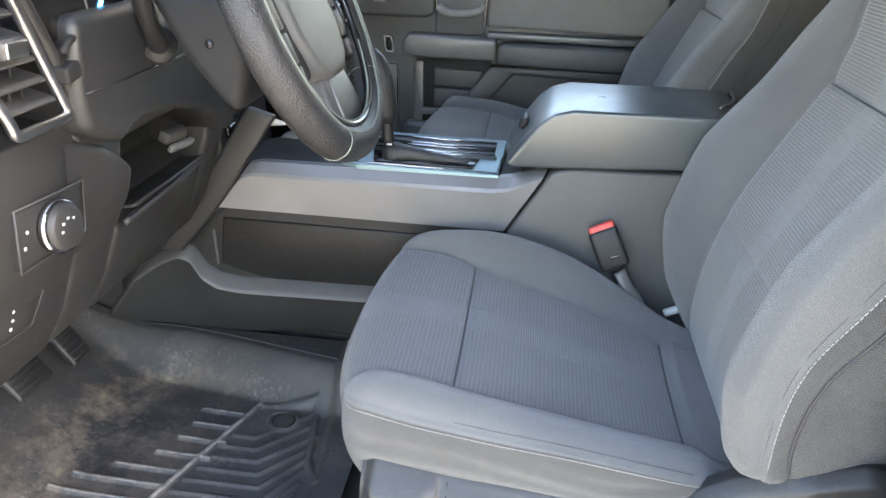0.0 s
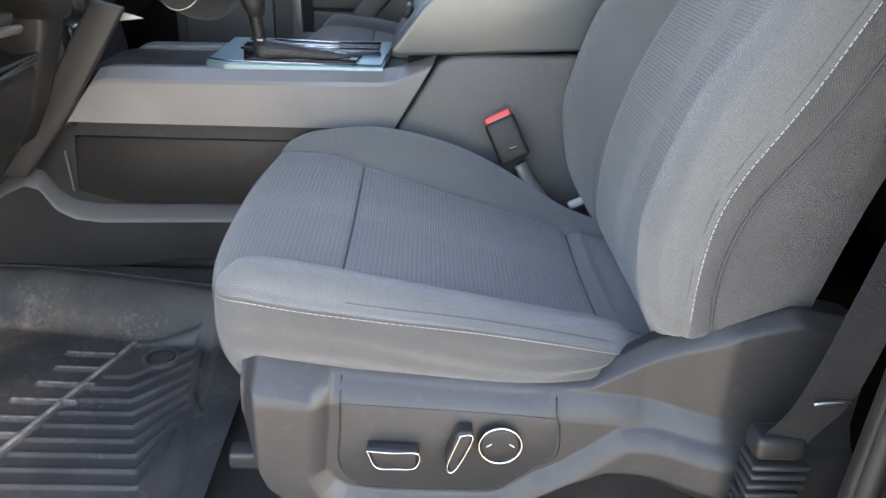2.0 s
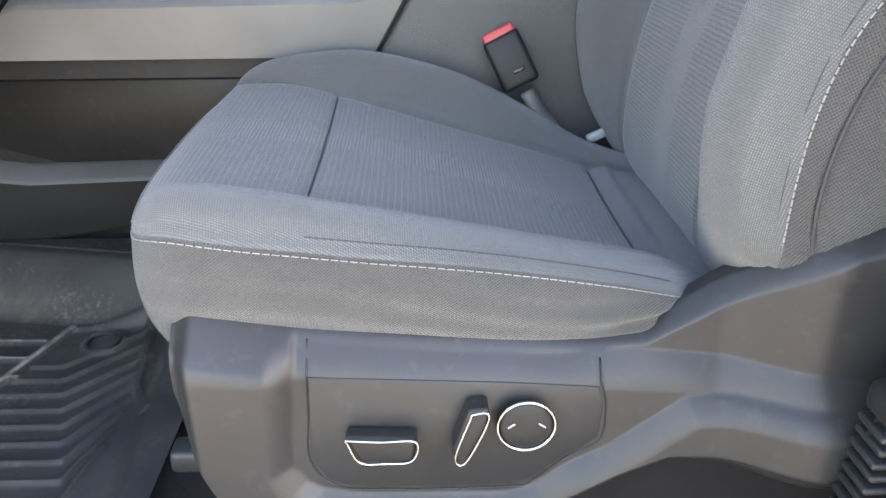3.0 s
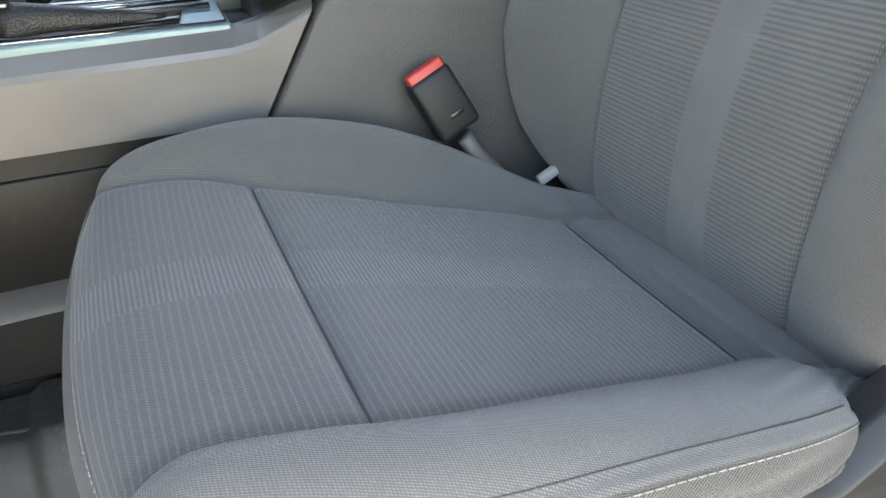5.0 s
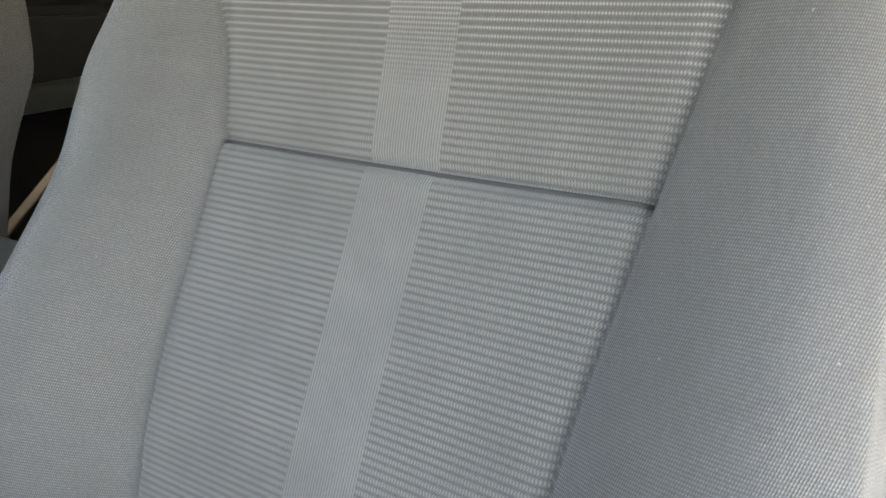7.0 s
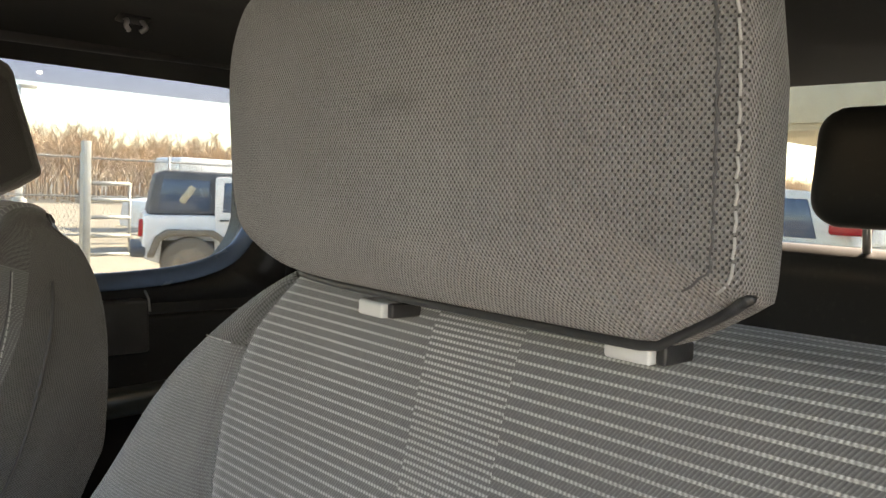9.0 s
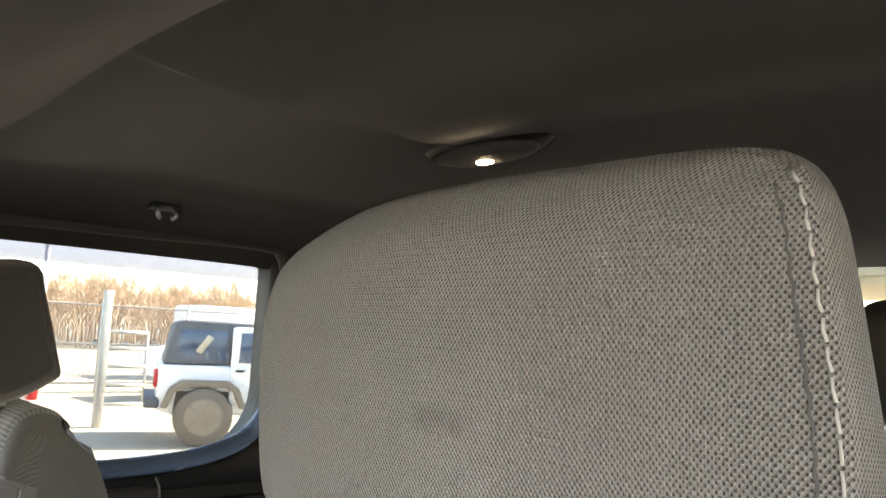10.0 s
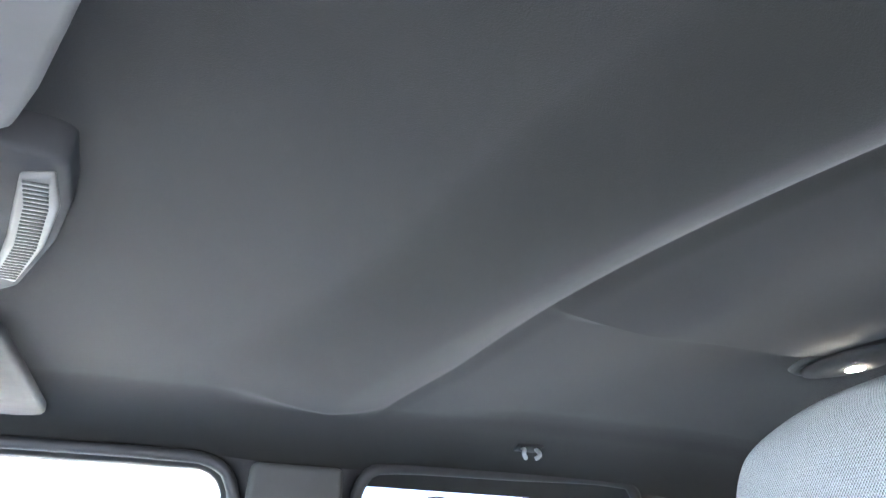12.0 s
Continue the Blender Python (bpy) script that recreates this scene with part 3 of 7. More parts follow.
def seat_back(seat, Y, dz, thick=1.0):
    """Backrest with ribbed insert, deep side bolsters, mesh sides and a moulded rear panel."""
    prof = smooth_line([(0.548, 0.225), (0.520, 0.246), (0.507, 0.280), (0.504, 0.33), (0.510, 0.40), (0.527, 0.47), (0.552, 0.54), (0.588, 0.615), (0.632, 0.703), (0.658, 0.775), (0.676, 0.850), (0.688, 0.902), (0.700, 0.930), (0.718, 0.943), (0.740, 0.942), (0.758, 0.926)], 190)
    d = np.gradient(prof, axis=0)
    d /= np.linalg.norm(d, axis=1)[:, None]
    nrm = np.stack([-d[:, 1], d[:, 0]], -1)
    arc = np.concatenate([[0], np.cumsum(np.linalg.norm(np.diff(prof, axis=0), axis=1))])
    i_fold = int(np.argmin(np.abs(prof[:, 1] - 0.703)))
    i_dash = int(np.argmin(np.abs(prof[:, 1] - 0.478)))
    i_top = int(np.argmin(np.abs(prof[:, 1] - 0.888) + (prof[:, 0] > 0.71)))
    zk = [0.23, 0.27, 0.32, 0.42, 0.55, 0.70, 0.80, 0.86, 0.90, 0.93, 0.94]
    YE = [0.235, 0.255, 0.274, 0.285, 0.289, 0.278, 0.262, 0.248, 0.218, 0.19, 0.180]
    zy = [0.23, 0.30, 0.40, 0.50, 0.60, 0.70, 0.77, 0.81, 0.85, 0.90, 0.93]
    YO = [0.117, 0.124, 0.131, 0.137, 0.147, 0.162, 0.176, 0.186, 0.190, 0.190, 0.185]      # half width of the insert, outer side
    YI = [0.176, 0.170, 0.167, 0.171, 0.168, 0.165, 0.175, 0.192, 0.198, 0.182, 0.160]      # and inner side
    zs_ = [0.30, 0.325, 0.375, 0.43, 0.483, 0.52, 0.58, 0.70, 0.90]
    XS = [0.520, 0.514, 0.508, 0.508, 0.520, 0.540, 0.577, 0.640, 0.698]      # where the stitched side seam runs
    XG = [0.030, 0.026, 0.019, 0.021, 0.026, 0.031, 0.034, 0.036, 0.034]      # and the plain seam behind it
    FW = [0.0, 0.008, 0.030, 0.058, 0.066, 0.044, 0.024, 0.014, 0.007, 0.002, 0.0]
    NS, NB, NI = 22, 24, 46
    grid, uv, mats, so, si, spine = [], [], [], [], [], []
    seam_o, seam_i, near_o, near_i = [], [], [], []
    for i, (x, z) in enumerate(prof):
        over = smoothstep(i_top, len(prof) - 1, i)
        yi, ye, F = np.interp(z, zy, YI), np.interp(z, zk, YE), np.interp(z, zk, FW)
        yo, seam_x, seam_gap = np.interp(z, zy, YO), np.interp(z, zs_, XS), np.interp(z, zs_, XG)
        if i > i_top:
            F *= 1 - over
        puff = math.exp(-(((z - 0.50) / 0.13) ** 2))
        flare = 0.034 * float(smoothstep(0.64, 0.77, z) * (1 - smoothstep(0.835, 0.925, z)))
        th = thick * (0.115 - 0.035 * smoothstep(0.4, 0.9, z))
        full = 1.0 if thick > 1.35 else 0.0
        th += 0.030 * full * float(smoothstep(0.70, 0.86, z))
        sp = np.array([x, z]) + (th * np.array([0.93, -0.30])) * (1 - over) + np.array([0.030 * full, -0.045]) * over
        row, ruv, spans = [], [], {}
        tuck = 1 - float(smoothstep(0.245, 0.345, z))
        wside = {}
        for sd in (-1, 1):
            rim_x = x + nrm[i, 0] * (F - 0.012) * ((1 - 0.6 * tuck) if sd < 0 else 1.0)
            deep = sp[0] - rim_x
            ws = min(0.45, max(0.05, (seam_x - rim_x) / deep))
            wg = min(0.85, ws + seam_gap / deep)
            spans[sd] = (ws, wg)
            wside[sd] = np.concatenate([np.linspace(0, ws, 7)[1:], np.linspace(ws, wg, 6)[1:], np.linspace(wg, 1, NS - 10)[1:]])
        cols = [("side", -1, w) for w in wside[-1][::-1]] + [("bol", -1, w) for w in np.linspace(1, 0, NB, endpoint=False)]
        cols += [("ins", 0, y) for y in np.linspace(-yo, yi, NI)]
        cols += [("bol", 1, w) for w in np.linspace(0, 1, NB + 1)[1:]] + [("side", 1, w) for w in wside[1]]
        for kind, sd, w in cols:
            if kind == "ins":
                y, s = w, w - 0.006
                rim_y = yi if y > 0 else yo
                off = -0.005 * math.exp(-(((rim_y - abs(y)) / 0.004) ** 2)) - 0.008 * max(0.0, 1 - (y / rim_y) ** 2) * smoothstep(0.4, 0.6, z) * (1 - over)
                off -= 0.006 * math.exp(-(((arc[i] - arc[i_fold]) / 0.0045) ** 2)) + 0.0015 * math.exp(-(((arc[i] - arc[i_dash]) / 0.0025) ** 2))
                if i > i_fold:      # the upper panel tucks in above the fold
                    off -= 0.007 * math.exp(-(arc[i] - arc[i_fold]) / 0.020)
                px, pz = x + nrm[i, 0] * off, z + nrm[i, 1] * off
            else:
                wb = w if kind == "bol" else 1.0
                low = 0.034 * math.exp(-(((z - 0.35) / 0.10) ** 2))
                ya, yb = (yi, ye + flare + 0.018 * puff + low) if sd > 0 else (yo, ye - 0.05 * tuck)
                y = sd * (ya + (yb - ya) * wb)
                s = y
                off = F * math.sin(math.pi / 2 * min(wb / 0.78, 1)) - 0.012 * max(0.0, (wb - 0.72) / 0.28) ** 2
                off -= 0.005 * math.exp(-((wb * (yb - ya) / 0.004) ** 2))
                if sd < 0:
                    off *= 1 - 0.6 * tuck
                if z > 0.80 and i <= i_top + 2:
                    off -= 0.003 * math.exp(-(((arc[i] - arc[i_top]) / 0.003) ** 2))
                px, pz = x + nrm[i, 0] * off, z + nrm[i, 1] * off
            if kind == "side":
                bul = math.sin(math.pi * min(1.0, w * 0.9 + 0.06)) - math.sin(math.pi * 0.06)
                y += sd * (0.017 * bul * (1 - over) - 0.02 * w * w)
                ws, wg = spans[sd]
                e = 0.0035 * math.exp(-(((w - wg) / 0.025) ** 2)) + 0.003 * math.exp(-(((w - ws + 0.035) / 0.022) ** 2)) - 0.0015 * math.exp(-(((w - ws - 0.03) / 0.03) ** 2))
                y -= sd * e
                s += sd * w * 0.13
                px, pz = px + (sp[0] - px) * w, pz + (sp[1] - pz) * w
            row.append((px, Y(y), pz + dz))
            ruv.append((s, arc[i]))
        grid.append(row), uv.append(ruv)
        if 0.27 < z and i < i_top:
            last = len(row) - 1
            for sd, near, far, sew in ((-1, near_o, seam_o, so), (1, near_i, seam_i, si)):
                ks = [NS - k if sd < 0 else last - NS + k for k in (5, 6, 11)]
                near.append(Vector(row[ks[0]])), far.append(Vector(row[ks[2]]))
                if z > 0.31:
                    sew.append(Vector(row[ks[1]]) + Vector((-0.0006, (Y(sd) - Y(0)) * 0.0014, 0)))
        if i:
            top = 1 if i > i_top else 0
            mats.append([1] * (NS - 6) + [top] * (NB + 6) + [2] * (NI - 1) + [top] * (NB + 6) + [1] * (NS - 6))
    # the cover rounds off over the shoulders
    g = np.array(grid)
    a = i_top - 36
    side = np.zeros(g.shape[1])
    ease = smoothstep(0, 14, np.arange(NS + NB)[::-1])
    side[: NS + NB], side[-NS - NB :] = ease, ease[::-1]
    wt_ = side[None, :, None] * smoothstep(a, i_top - 4, np.arange(a, len(g)))[:, None, None]
    for _ in range(110):
        p = np.pad(g[a:], ((1, 1), (1, 1), (0, 0)), "edge")
        mean = (p[:-2, 1:-1] + p[2:, 1:-1] + p[1:-1, :-2] + p[1:-1, 2:]) / 4
        g[a:] += 0.7 * wt_ * (mean - g[a:])
    grid = [[tuple(q) for q in r] for r in g]
    spine = [(r[0], r[-1]) for r in grid]

    def even(line):
        p = np.array([tuple(q) for q in line])
        for _ in range(40):
            p[1:-1] += 0.5 * ((p[:-2] + p[2:]) / 2 - p[1:-1])
        return [Vector(q) for q in p]

    so, si, seam_o, seam_i, near_o, near_i = (even(q) for q in (so, si, seam_o, seam_i, near_o, near_i))
    b = part("backrest", sheet(grid, uv, mats, "backrest"), [M_BOLSTER, M_SIDE, M_INSERT], seat)
    part("stitching", stitches(so, 0.0050, 0.0016, 0.00075), M_THREAD, b, "pale thread stitching")
    part("stitching", stitches(si, 0.0050, 0.0016, 0.00075), M_THREAD, b, "pale thread stitching")
    for ln, sd in ((seam_o, -1), (seam_i, 1)):
        part("side_seam", tube([p + Vector((0, (Y(sd) - Y(0)) * 0.0024, 0)) for p in ln], 0.0017, sides=6), M_THREAD_DK, b)
    for ln in (near_o, near_i):
        part("edge_seam", tube(ln, 0.0007, sides=6), M_THREAD_DK, b)
    for sd in (-1, 1):
        r = grid[i_top]
        lo, hi = (NS, NS + NB - 1) if sd < 0 else (len(r) - NS - NB, len(r) - NS - 1)
        part("shoulder_stitching", stitches([Vector(q) + Vector((-0.0006, 0, 0.0008)) for q in r[lo + 3:hi]]), M_THREAD, b, "pale thread stitching")
    # the fold's shading line is laid in as a dark tube on its seam
    part("cross_seam", tube([Vector(q) + Vector((-0.0004, 0, 0)) for q in grid[i_fold][NS + NB : NS + NB + NI]], 0.0016, sides=6), M_THREAD_DK, b)
    part("cross_stitching", stitches([Vector(q) + Vector((-0.0002, 0, 0)) for q in grid[i_dash][NS + NB : NS + NB + NI]], 0.0030, 0.0030, 0.0005), M_STALK, b)
    # rear panel closes the shell
    rear = []
    for o, n in spine:
        rear.append([(o[0] + (0.012 if 0 < f < 1 else 0), o[1] + (n[1] - o[1]) * f, o[2]) for f in np.linspace(0, 1, 9)])
    top_row = np.array(grid[-1])
    pick = np.linspace(0, len(top_row) - 1, 9).astype(int)
    rear.append([tuple(q) for q in top_row[pick]])
    part("rear_panel", sheet(rear, np.array(rear)[:, :, 1:], None, "rear_panel"), M_BACK, seat)
    return b


def headrest(seat, Y, dz, cx=0.648, cz=1.028):
    """Padded headrest: slightly bowed front, boxed sides with a stitched edge, on two posts."""
    W, H, D = 0.1495, 0.086, 0.085
    mid = 0.0165
    NT, NR = 120, 26
    lean = 0.16

    def rim(t, grow=1.0, yk=1.0):
        c, s = math.cos(t), math.sin(t)
        e = (0.46 if c > 0 else 0.17) if s > 0 else (0.36 if c > 0 else 0.14)
        y, z = W * yk * grow * math.copysign(abs(c) ** e, c), H * grow * math.copysign(abs(s) ** (e + 0.08), s)
        if y < 0 and z < 0:      # the lower outer corner is cut off
            z = max(z, grow * (-H + max(0.0, -y / grow - W + 0.036) * 0.60)) if grow > 0 else z
        # the outer side leans in towards the top
        return (y * (1 - 0.085 * float(smoothstep(-0.15, 1.05, z / H))) if y < 0 else y), z

    grid, uv = [], []
    for j in range(NR + 1):
        r = j / NR
        row, ru = [], []
        for k in range(NT + 1):
            t = 2 * math.pi * k / NT
            y, z = rim(t, r)
            z *= 1 - (0.05 if y < 0 else 0.12) * (y / W) ** 2 if z > 0 else 1
            bow = 0.006 * (y / W) ** 2 + 0.018 * max(0, r - 0.62) ** 2 / 0.144 * (0.55 + 0.45 * float(smoothstep(0.45, 0.95, abs(math.sin(t)))))
            row.append((cx + bow + lean * -z * 0.4 + (0.02 * (z / H) ** 2 if z > 0 else 0), Y(y + mid), cz + z + dz))
            ru.append((y, z))
        grid.append(row), uv.append(ru)
    front = len(grid)
    seam = [Vector(p) for p in grid[-1]]
    for j in range(1, 19):
        w = j / 18
        row, ru = [], []
        for k in range(NT + 1):
            t = 2 * math.pi * k / NT
            y, z = rim(t, 1 + 0.03 * math.sin(math.pi * min(1, w * 1.3)) - 0.26 * w**2.2, 1 - 0.08 * w)
            z *= 1 - (0.05 if y < 0 else 0.12) * (y / W) ** 2 if z > 0 else 1
            fx = grid[front - 1][k][0]
            row.append((fx + (cx + D + 0.02 - fx) * w, Y(y + mid), cz + z + dz - 0.01 * w))
            ru.append((y + math.copysign(w * D, y), z + math.copysign(w * D, z) * (abs(z) > 0.07)))
        grid.append(row), uv.append(ru)
    last = np.array(grid[-1]).mean(0)
    for w in (0.7, 0.3, 0.0):
        grid.append([tuple(last + (np.array(p) - last) * w + np.array([0.012 * (1 - w), 0, 0])) for p in grid[front + 17]])
        uv.append([(p[1] * 1.0, p[2]) for p in grid[-1]])
    ob = part("headrest", sheet(grid, uv, None, "headrest"), M_HEAD, seat, "grey knitted-mesh headrest cover")
    # the stitched edge runs up the outer side of the front
    for f, name, lift in ((0.55, "stitching", -0.0004), (-0.45, "seam", 0.0003)):
        ring = [Vector(a).lerp(Vector(b), f) for a, b in zip(grid[25][:-1], grid[26][:-1])]
        edge = sorted([tuple(p) for p in ring if (Y(1) - Y(0)) * (p.y - Y(mid)) < -W * 0.84 and p.z > cz + dz - H * 0.80], key=lambda p: p[2])
        line = [Vector(p) + Vector((lift, 0.0004 * math.sin(p[2] * 900), 0)) for p in smooth_line(edge[1:-1], 90)]
        if name == "seam":
            part(name, tube(line, 0.0005, sides=6), M_THREAD_DK, ob)
        else:
            part(name, stitches(line, 0.0062, 0.0014, 0.00050), M_THREAD, ob, "pale thread stitching")
    base = sorted(seam, key=lambda p: p.y)
    low = [p + Vector((0.006, 0, -0.003)) for p in base if p.z - dz < cz - H * 0.972 or (p.z - dz < cz - H * 0.72 and p.y < Y(mid) - W + 0.040)]
    part("lower_edge", tube(low, 0.0019, sides=8), M_BLACK, ob, "black lower edge trim")
    for y, gz in ((-0.085, 0.9345), (0.059, 0.9285)):
        part("post", tube([(cx + 0.066, Y(y), cz + dz - 0.06), (cx + 0.066, Y(y), 0.915 + dz)], 0.006, sides=12), M_SATIN, seat, "steel headrest post")
        g = part("post_guide", rbox(0.030, 0.019, 0.0075, 0.0015, 3, (cx + 0.051, Y(y), gz + 0.001 + dz)), M_GUIDE, seat, "pale grey headrest guide")
        part("button", rbox(0.018, 0.004, 0.007, 0.001, 2, (cx + 0.048, Y(y) - 0.0115, gz + 0.001 + dz)), M_BLACK, g)
    return ob


def wedge_headrest(seat, Y, dx):
    """Headrest seen from its side: rounded front, flat sloping back, sharp lower rear corner."""
    prof = smooth_line([(0.580, 0, 0.935), (0.562, 0, 0.965), (0.555, 0, 1.015), (0.568, 0, 1.058), (0.608, 0, 1.095), (0.652, 0, 1.110)], 40)
    line = [(p[0], p[2]) for p in prof] + [(0.668, 1.1115), (0.681, 1.110), (0.688, 1.106), (0.6925, 1.099), (0.699, 1.073), (0.707, 1.045), (0.716, 1.012), (0.7225, 0.988), (0.7225, 0.983), (0.718, 0.979), (0.700, 0.967), (0.677, 0.956), (0.650, 0.947), (0.620, 0.938), (0.596, 0.934), (0.580, 0.935)]
    mx, mz = 0.645, 1.02
    arc = np.concatenate([[0], np.cumsum([math.dist(a, b) for a, b in zip(line, line[1:])])])
    grid, uv = [], []
    half, cy = 0.142, -0.012
    for k in range(-20, 21):
        f = k / 20
        y = cy + half * math.sin(f * math.pi / 2)
        e = abs(math.sin(f * math.pi / 2))
        shrink = 1 - 0.10 * e**7 - 0.05 * e**30
        grid.append([(mx + (x - mx) * shrink - dx, Y(y), mz + (z - mz) * shrink) for x, z in line])
        uv.append([(y, a) for a in arc])
    for f, at in ((0.9, -1), (0.0, -1)):
        grid.insert(0, [(mx - dx + (p[0] + dx - mx) * f, Y(cy - half - 0.004), mz + (p[2] - mz) * f) for p in grid[0]])
        uv.insert(0, [(p[0], p[2]) for p in grid[0]])
        grid.append([(mx - dx + (p[0] + dx - mx) * f, Y(cy + half + 0.004), mz + (p[2] - mz) * f) for p in grid[-1]])
        uv.append([(p[0], p[2]) for p in grid[-1]])
    # darker mesh than the driver's, as the backlit side is painted in
    ob = part("headrest", sheet(grid, uv, None, "headrest"), M_HEAD_DK, seat, "knitted-mesh headrest cover, backlit shade in its near-black colour")
    for y in (-0.085, 0.059):
        part("post", tube([(0.672 - dx, Y(y), 0.99), (0.676 - dx, Y(y), 0.915)], 0.006, sides=12), M_SATIN, seat, "steel headrest post")
        g = part("post_guide", rbox(0.030, 0.022, 0.009, 0.002, 3, (0.676 - dx, Y(y), 0.944)), M_GUIDE, seat, "pale grey headrest guide")
        part("button", rbox(0.012, 0.004, 0.007, 0.001, 2, (0.676 - dx, Y(y) - 0.012, 0.944)), M_BLACK, g)
    return ob


def front_seat(label, y0, sg, dz, dx=0.0, lift=0.0, thick=1.0, wedge=False):
    seat = thing("front_seat", label, "car seat", "front seats", at=(0.3, y0, 0.0))

    def Y(y):
        return y0 + sg * y

    seat_cushion(seat, Y, dz + lift)
    seat_back(seat, Y, dz, thick)
    if wedge:
        wedge_headrest(seat, Y, dx)
    else:
        headrest(seat, Y, dz)
    for o in seat.children:
        o.location.x += dx
    return seat, Y


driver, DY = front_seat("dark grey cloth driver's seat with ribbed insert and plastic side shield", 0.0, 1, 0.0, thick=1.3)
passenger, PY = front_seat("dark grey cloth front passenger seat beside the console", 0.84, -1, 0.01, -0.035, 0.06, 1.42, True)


def side_shield(seat):
    """Moulded plastic shield on the outer side of the seat with power-seat switches."""
    top = [(0.040, 0.292), (0.060, 0.288), (0.146, 0.274), (0.26, 0.262), (0.376, 0.256), (0.42, 0.258), (0.489, 0.302), (0.545, 0.340), (0.615, 0.360), (0.68, 0.350), (0.70, 0.30)]
    low = [(0.036, 0.21), (0.05, 0.15), (0.064, 0.112), (0.10, 0.080), (0.17, 0.086), (0.335, 0.086), (0.40, 0.128), (0.44, 0.146), (0.70, 0.12)]
    tops, lows = np.array(top[:-1] + [(0.72, 0.34)]), np.array(low)
    bevel = [(0.134, 0.238), (0.129, 0.145), (0.138, 0.128), (0.151, 0.119), (0.187, 0.112), (0.309, 0.110), (0.330, 0.118), (0.357, 0.140), (0.388, 0.156), (0.452, 0.206), (0.50, 0.208), (0.72, 0.206)]

    def near(x, z, line):
        best = 9.0
        for (ax, az), (bx, bz) in zip(line, line[1:]):
            t = min(1.0, max(0.0, ((x - ax) * (bx - ax) + (z - az) * (bz - az)) / ((bx - ax) ** 2 + (bz - az) ** 2)))
            best = min(best, math.hypot(x - ax - t * (bx - ax), z - az - t * (bz - az)))
        return best

    def lin(a, b_, v):
        return min(1.0, max(0.0, (v - a) / (b_ - a)))

    def roll(a, b_, v):      # a slope that rounds off into the upright face
        u = lin(a, b_, v)
        return 0.45 * u + 0.55 * math.sin(math.pi / 2 * u)

    grid = []
    for x in np.linspace(0.036, 0.70, 250):
        t, l = float(np.interp(x, tops[:, 0], tops[:, 1])), float(np.interp(x, lows[:, 0], lows[:, 1]))
        ledge = float(np.interp(x, [0.036, 0.30, 0.38, 0.42, 0.493, 0.562, 0.622, 0.72], [t - 0.018, t - 0.018, t - 0.014, 0.246, 0.288, 0.332, 0.346, 0.330]))
        b_top = float(np.interp(x, [0.036, 0.34, 0.38, 0.42, 0.482, 0.571, 0.72], [t - 0.018, t - 0.018, 0.243, 0.243, 0.236, 0.230, 0.224]))
        b_low = float(np.interp(x, [0.036, 0.11, 0.144, 0.304, 0.444, 0.502, 0.72], [0.243, 0.237, 0.236, 0.226, 0.215, 0.206, 0.203]))
        edge_low = float(np.interp(x, [b[0] for b in bevel], [b[1] for b in bevel]))
        row = [(x, -0.225, t - 0.012), (x, -0.250 - 0.030 * float(smoothstep(0.475, 0.56, x)), t - 0.002)]
        for v in np.linspace(0, 1, 90):
            z = t + (l - t) * v
            y = -0.254 - 0.020 * roll(t, min(ledge, t - 0.006), z) - 0.016 * roll(b_top, b_low - 0.006, z)
            inside = x > 0.134 - 0.005 * lin(0.238, 0.145, z) and z > edge_low
            y -= 0.0 if inside else 0.015 * roll(0.0, 0.023, near(x, z, bevel)) * lin(t - 0.012, t - 0.040, z)
            y -= 0.030 * float(smoothstep(0.475, 0.56, x))
            y += 0.022 * (1 - float(smoothstep(0.036, 0.056, x))) + 0.012 * float(smoothstep(0.92, 1.0, v))
            row.append((x, y, z))
        row.append((x, -0.235, l + 0.004))
        grid.append(row)
    body = part("side_shield", sheet(grid, None, None, "side_shield"), M_SHIELD, seat, "grey-black moulded seat side shield")
    sw = part("switch_panel", prism([(0.1445, 0.232), (0.304, 0.223), (0.380, 0.217), (0.385, 0.200), (0.383, 0.166), (0.357, 0.1475), (0.330, 0.125), (0.309, 0.117), (0.19, 0.118), (0.158, 0.126), (0.143, 0.150)], -0.2905, -0.27, 0.0012, 2), M_SHIELD, body, "dark switch panel")
    gap = [(0.1445, -0.2735, 0.258), (0.1445, -0.2800, 0.247), (0.1442, -0.2906, 0.233), (0.1430, -0.2906, 0.195), (0.1415, -0.2906, 0.152), (0.157, -0.2906, 0.1255), (0.19, -0.2906, 0.1168), (0.309, -0.2906, 0.1160), (0.332, -0.2906, 0.124), (0.358, -0.2906, 0.1465), (0.3845, -0.2906, 0.165), (0.3865, -0.2906, 0.200), (0.382, -0.2906, 0.220), (0.381, -0.2790, 0.238)]
    part("panel_gap", tube(gap, 0.0007, 90, 5), M_GLOSS, body)
    # fore-aft switch
    bar = part("seat_switch", prism([(0.172, 0.186), (0.232, 0.183), (0.228, 0.158), (0.184, 0.160)], -0.309, -0.290, 0.005, 3), M_BLACK, sw)
    part("switch_trim", tube([(0.174, -0.3095, 0.184), (0.202, -0.311, 0.183), (0.230, -0.3095, 0.181), (0.227, -0.3095, 0.162), (0.205, -0.3095, 0.160), (0.184, -0.3095, 0.162)], 0.0011, 40, 8, True), M_CHROME, bar, "chrome switch surround")
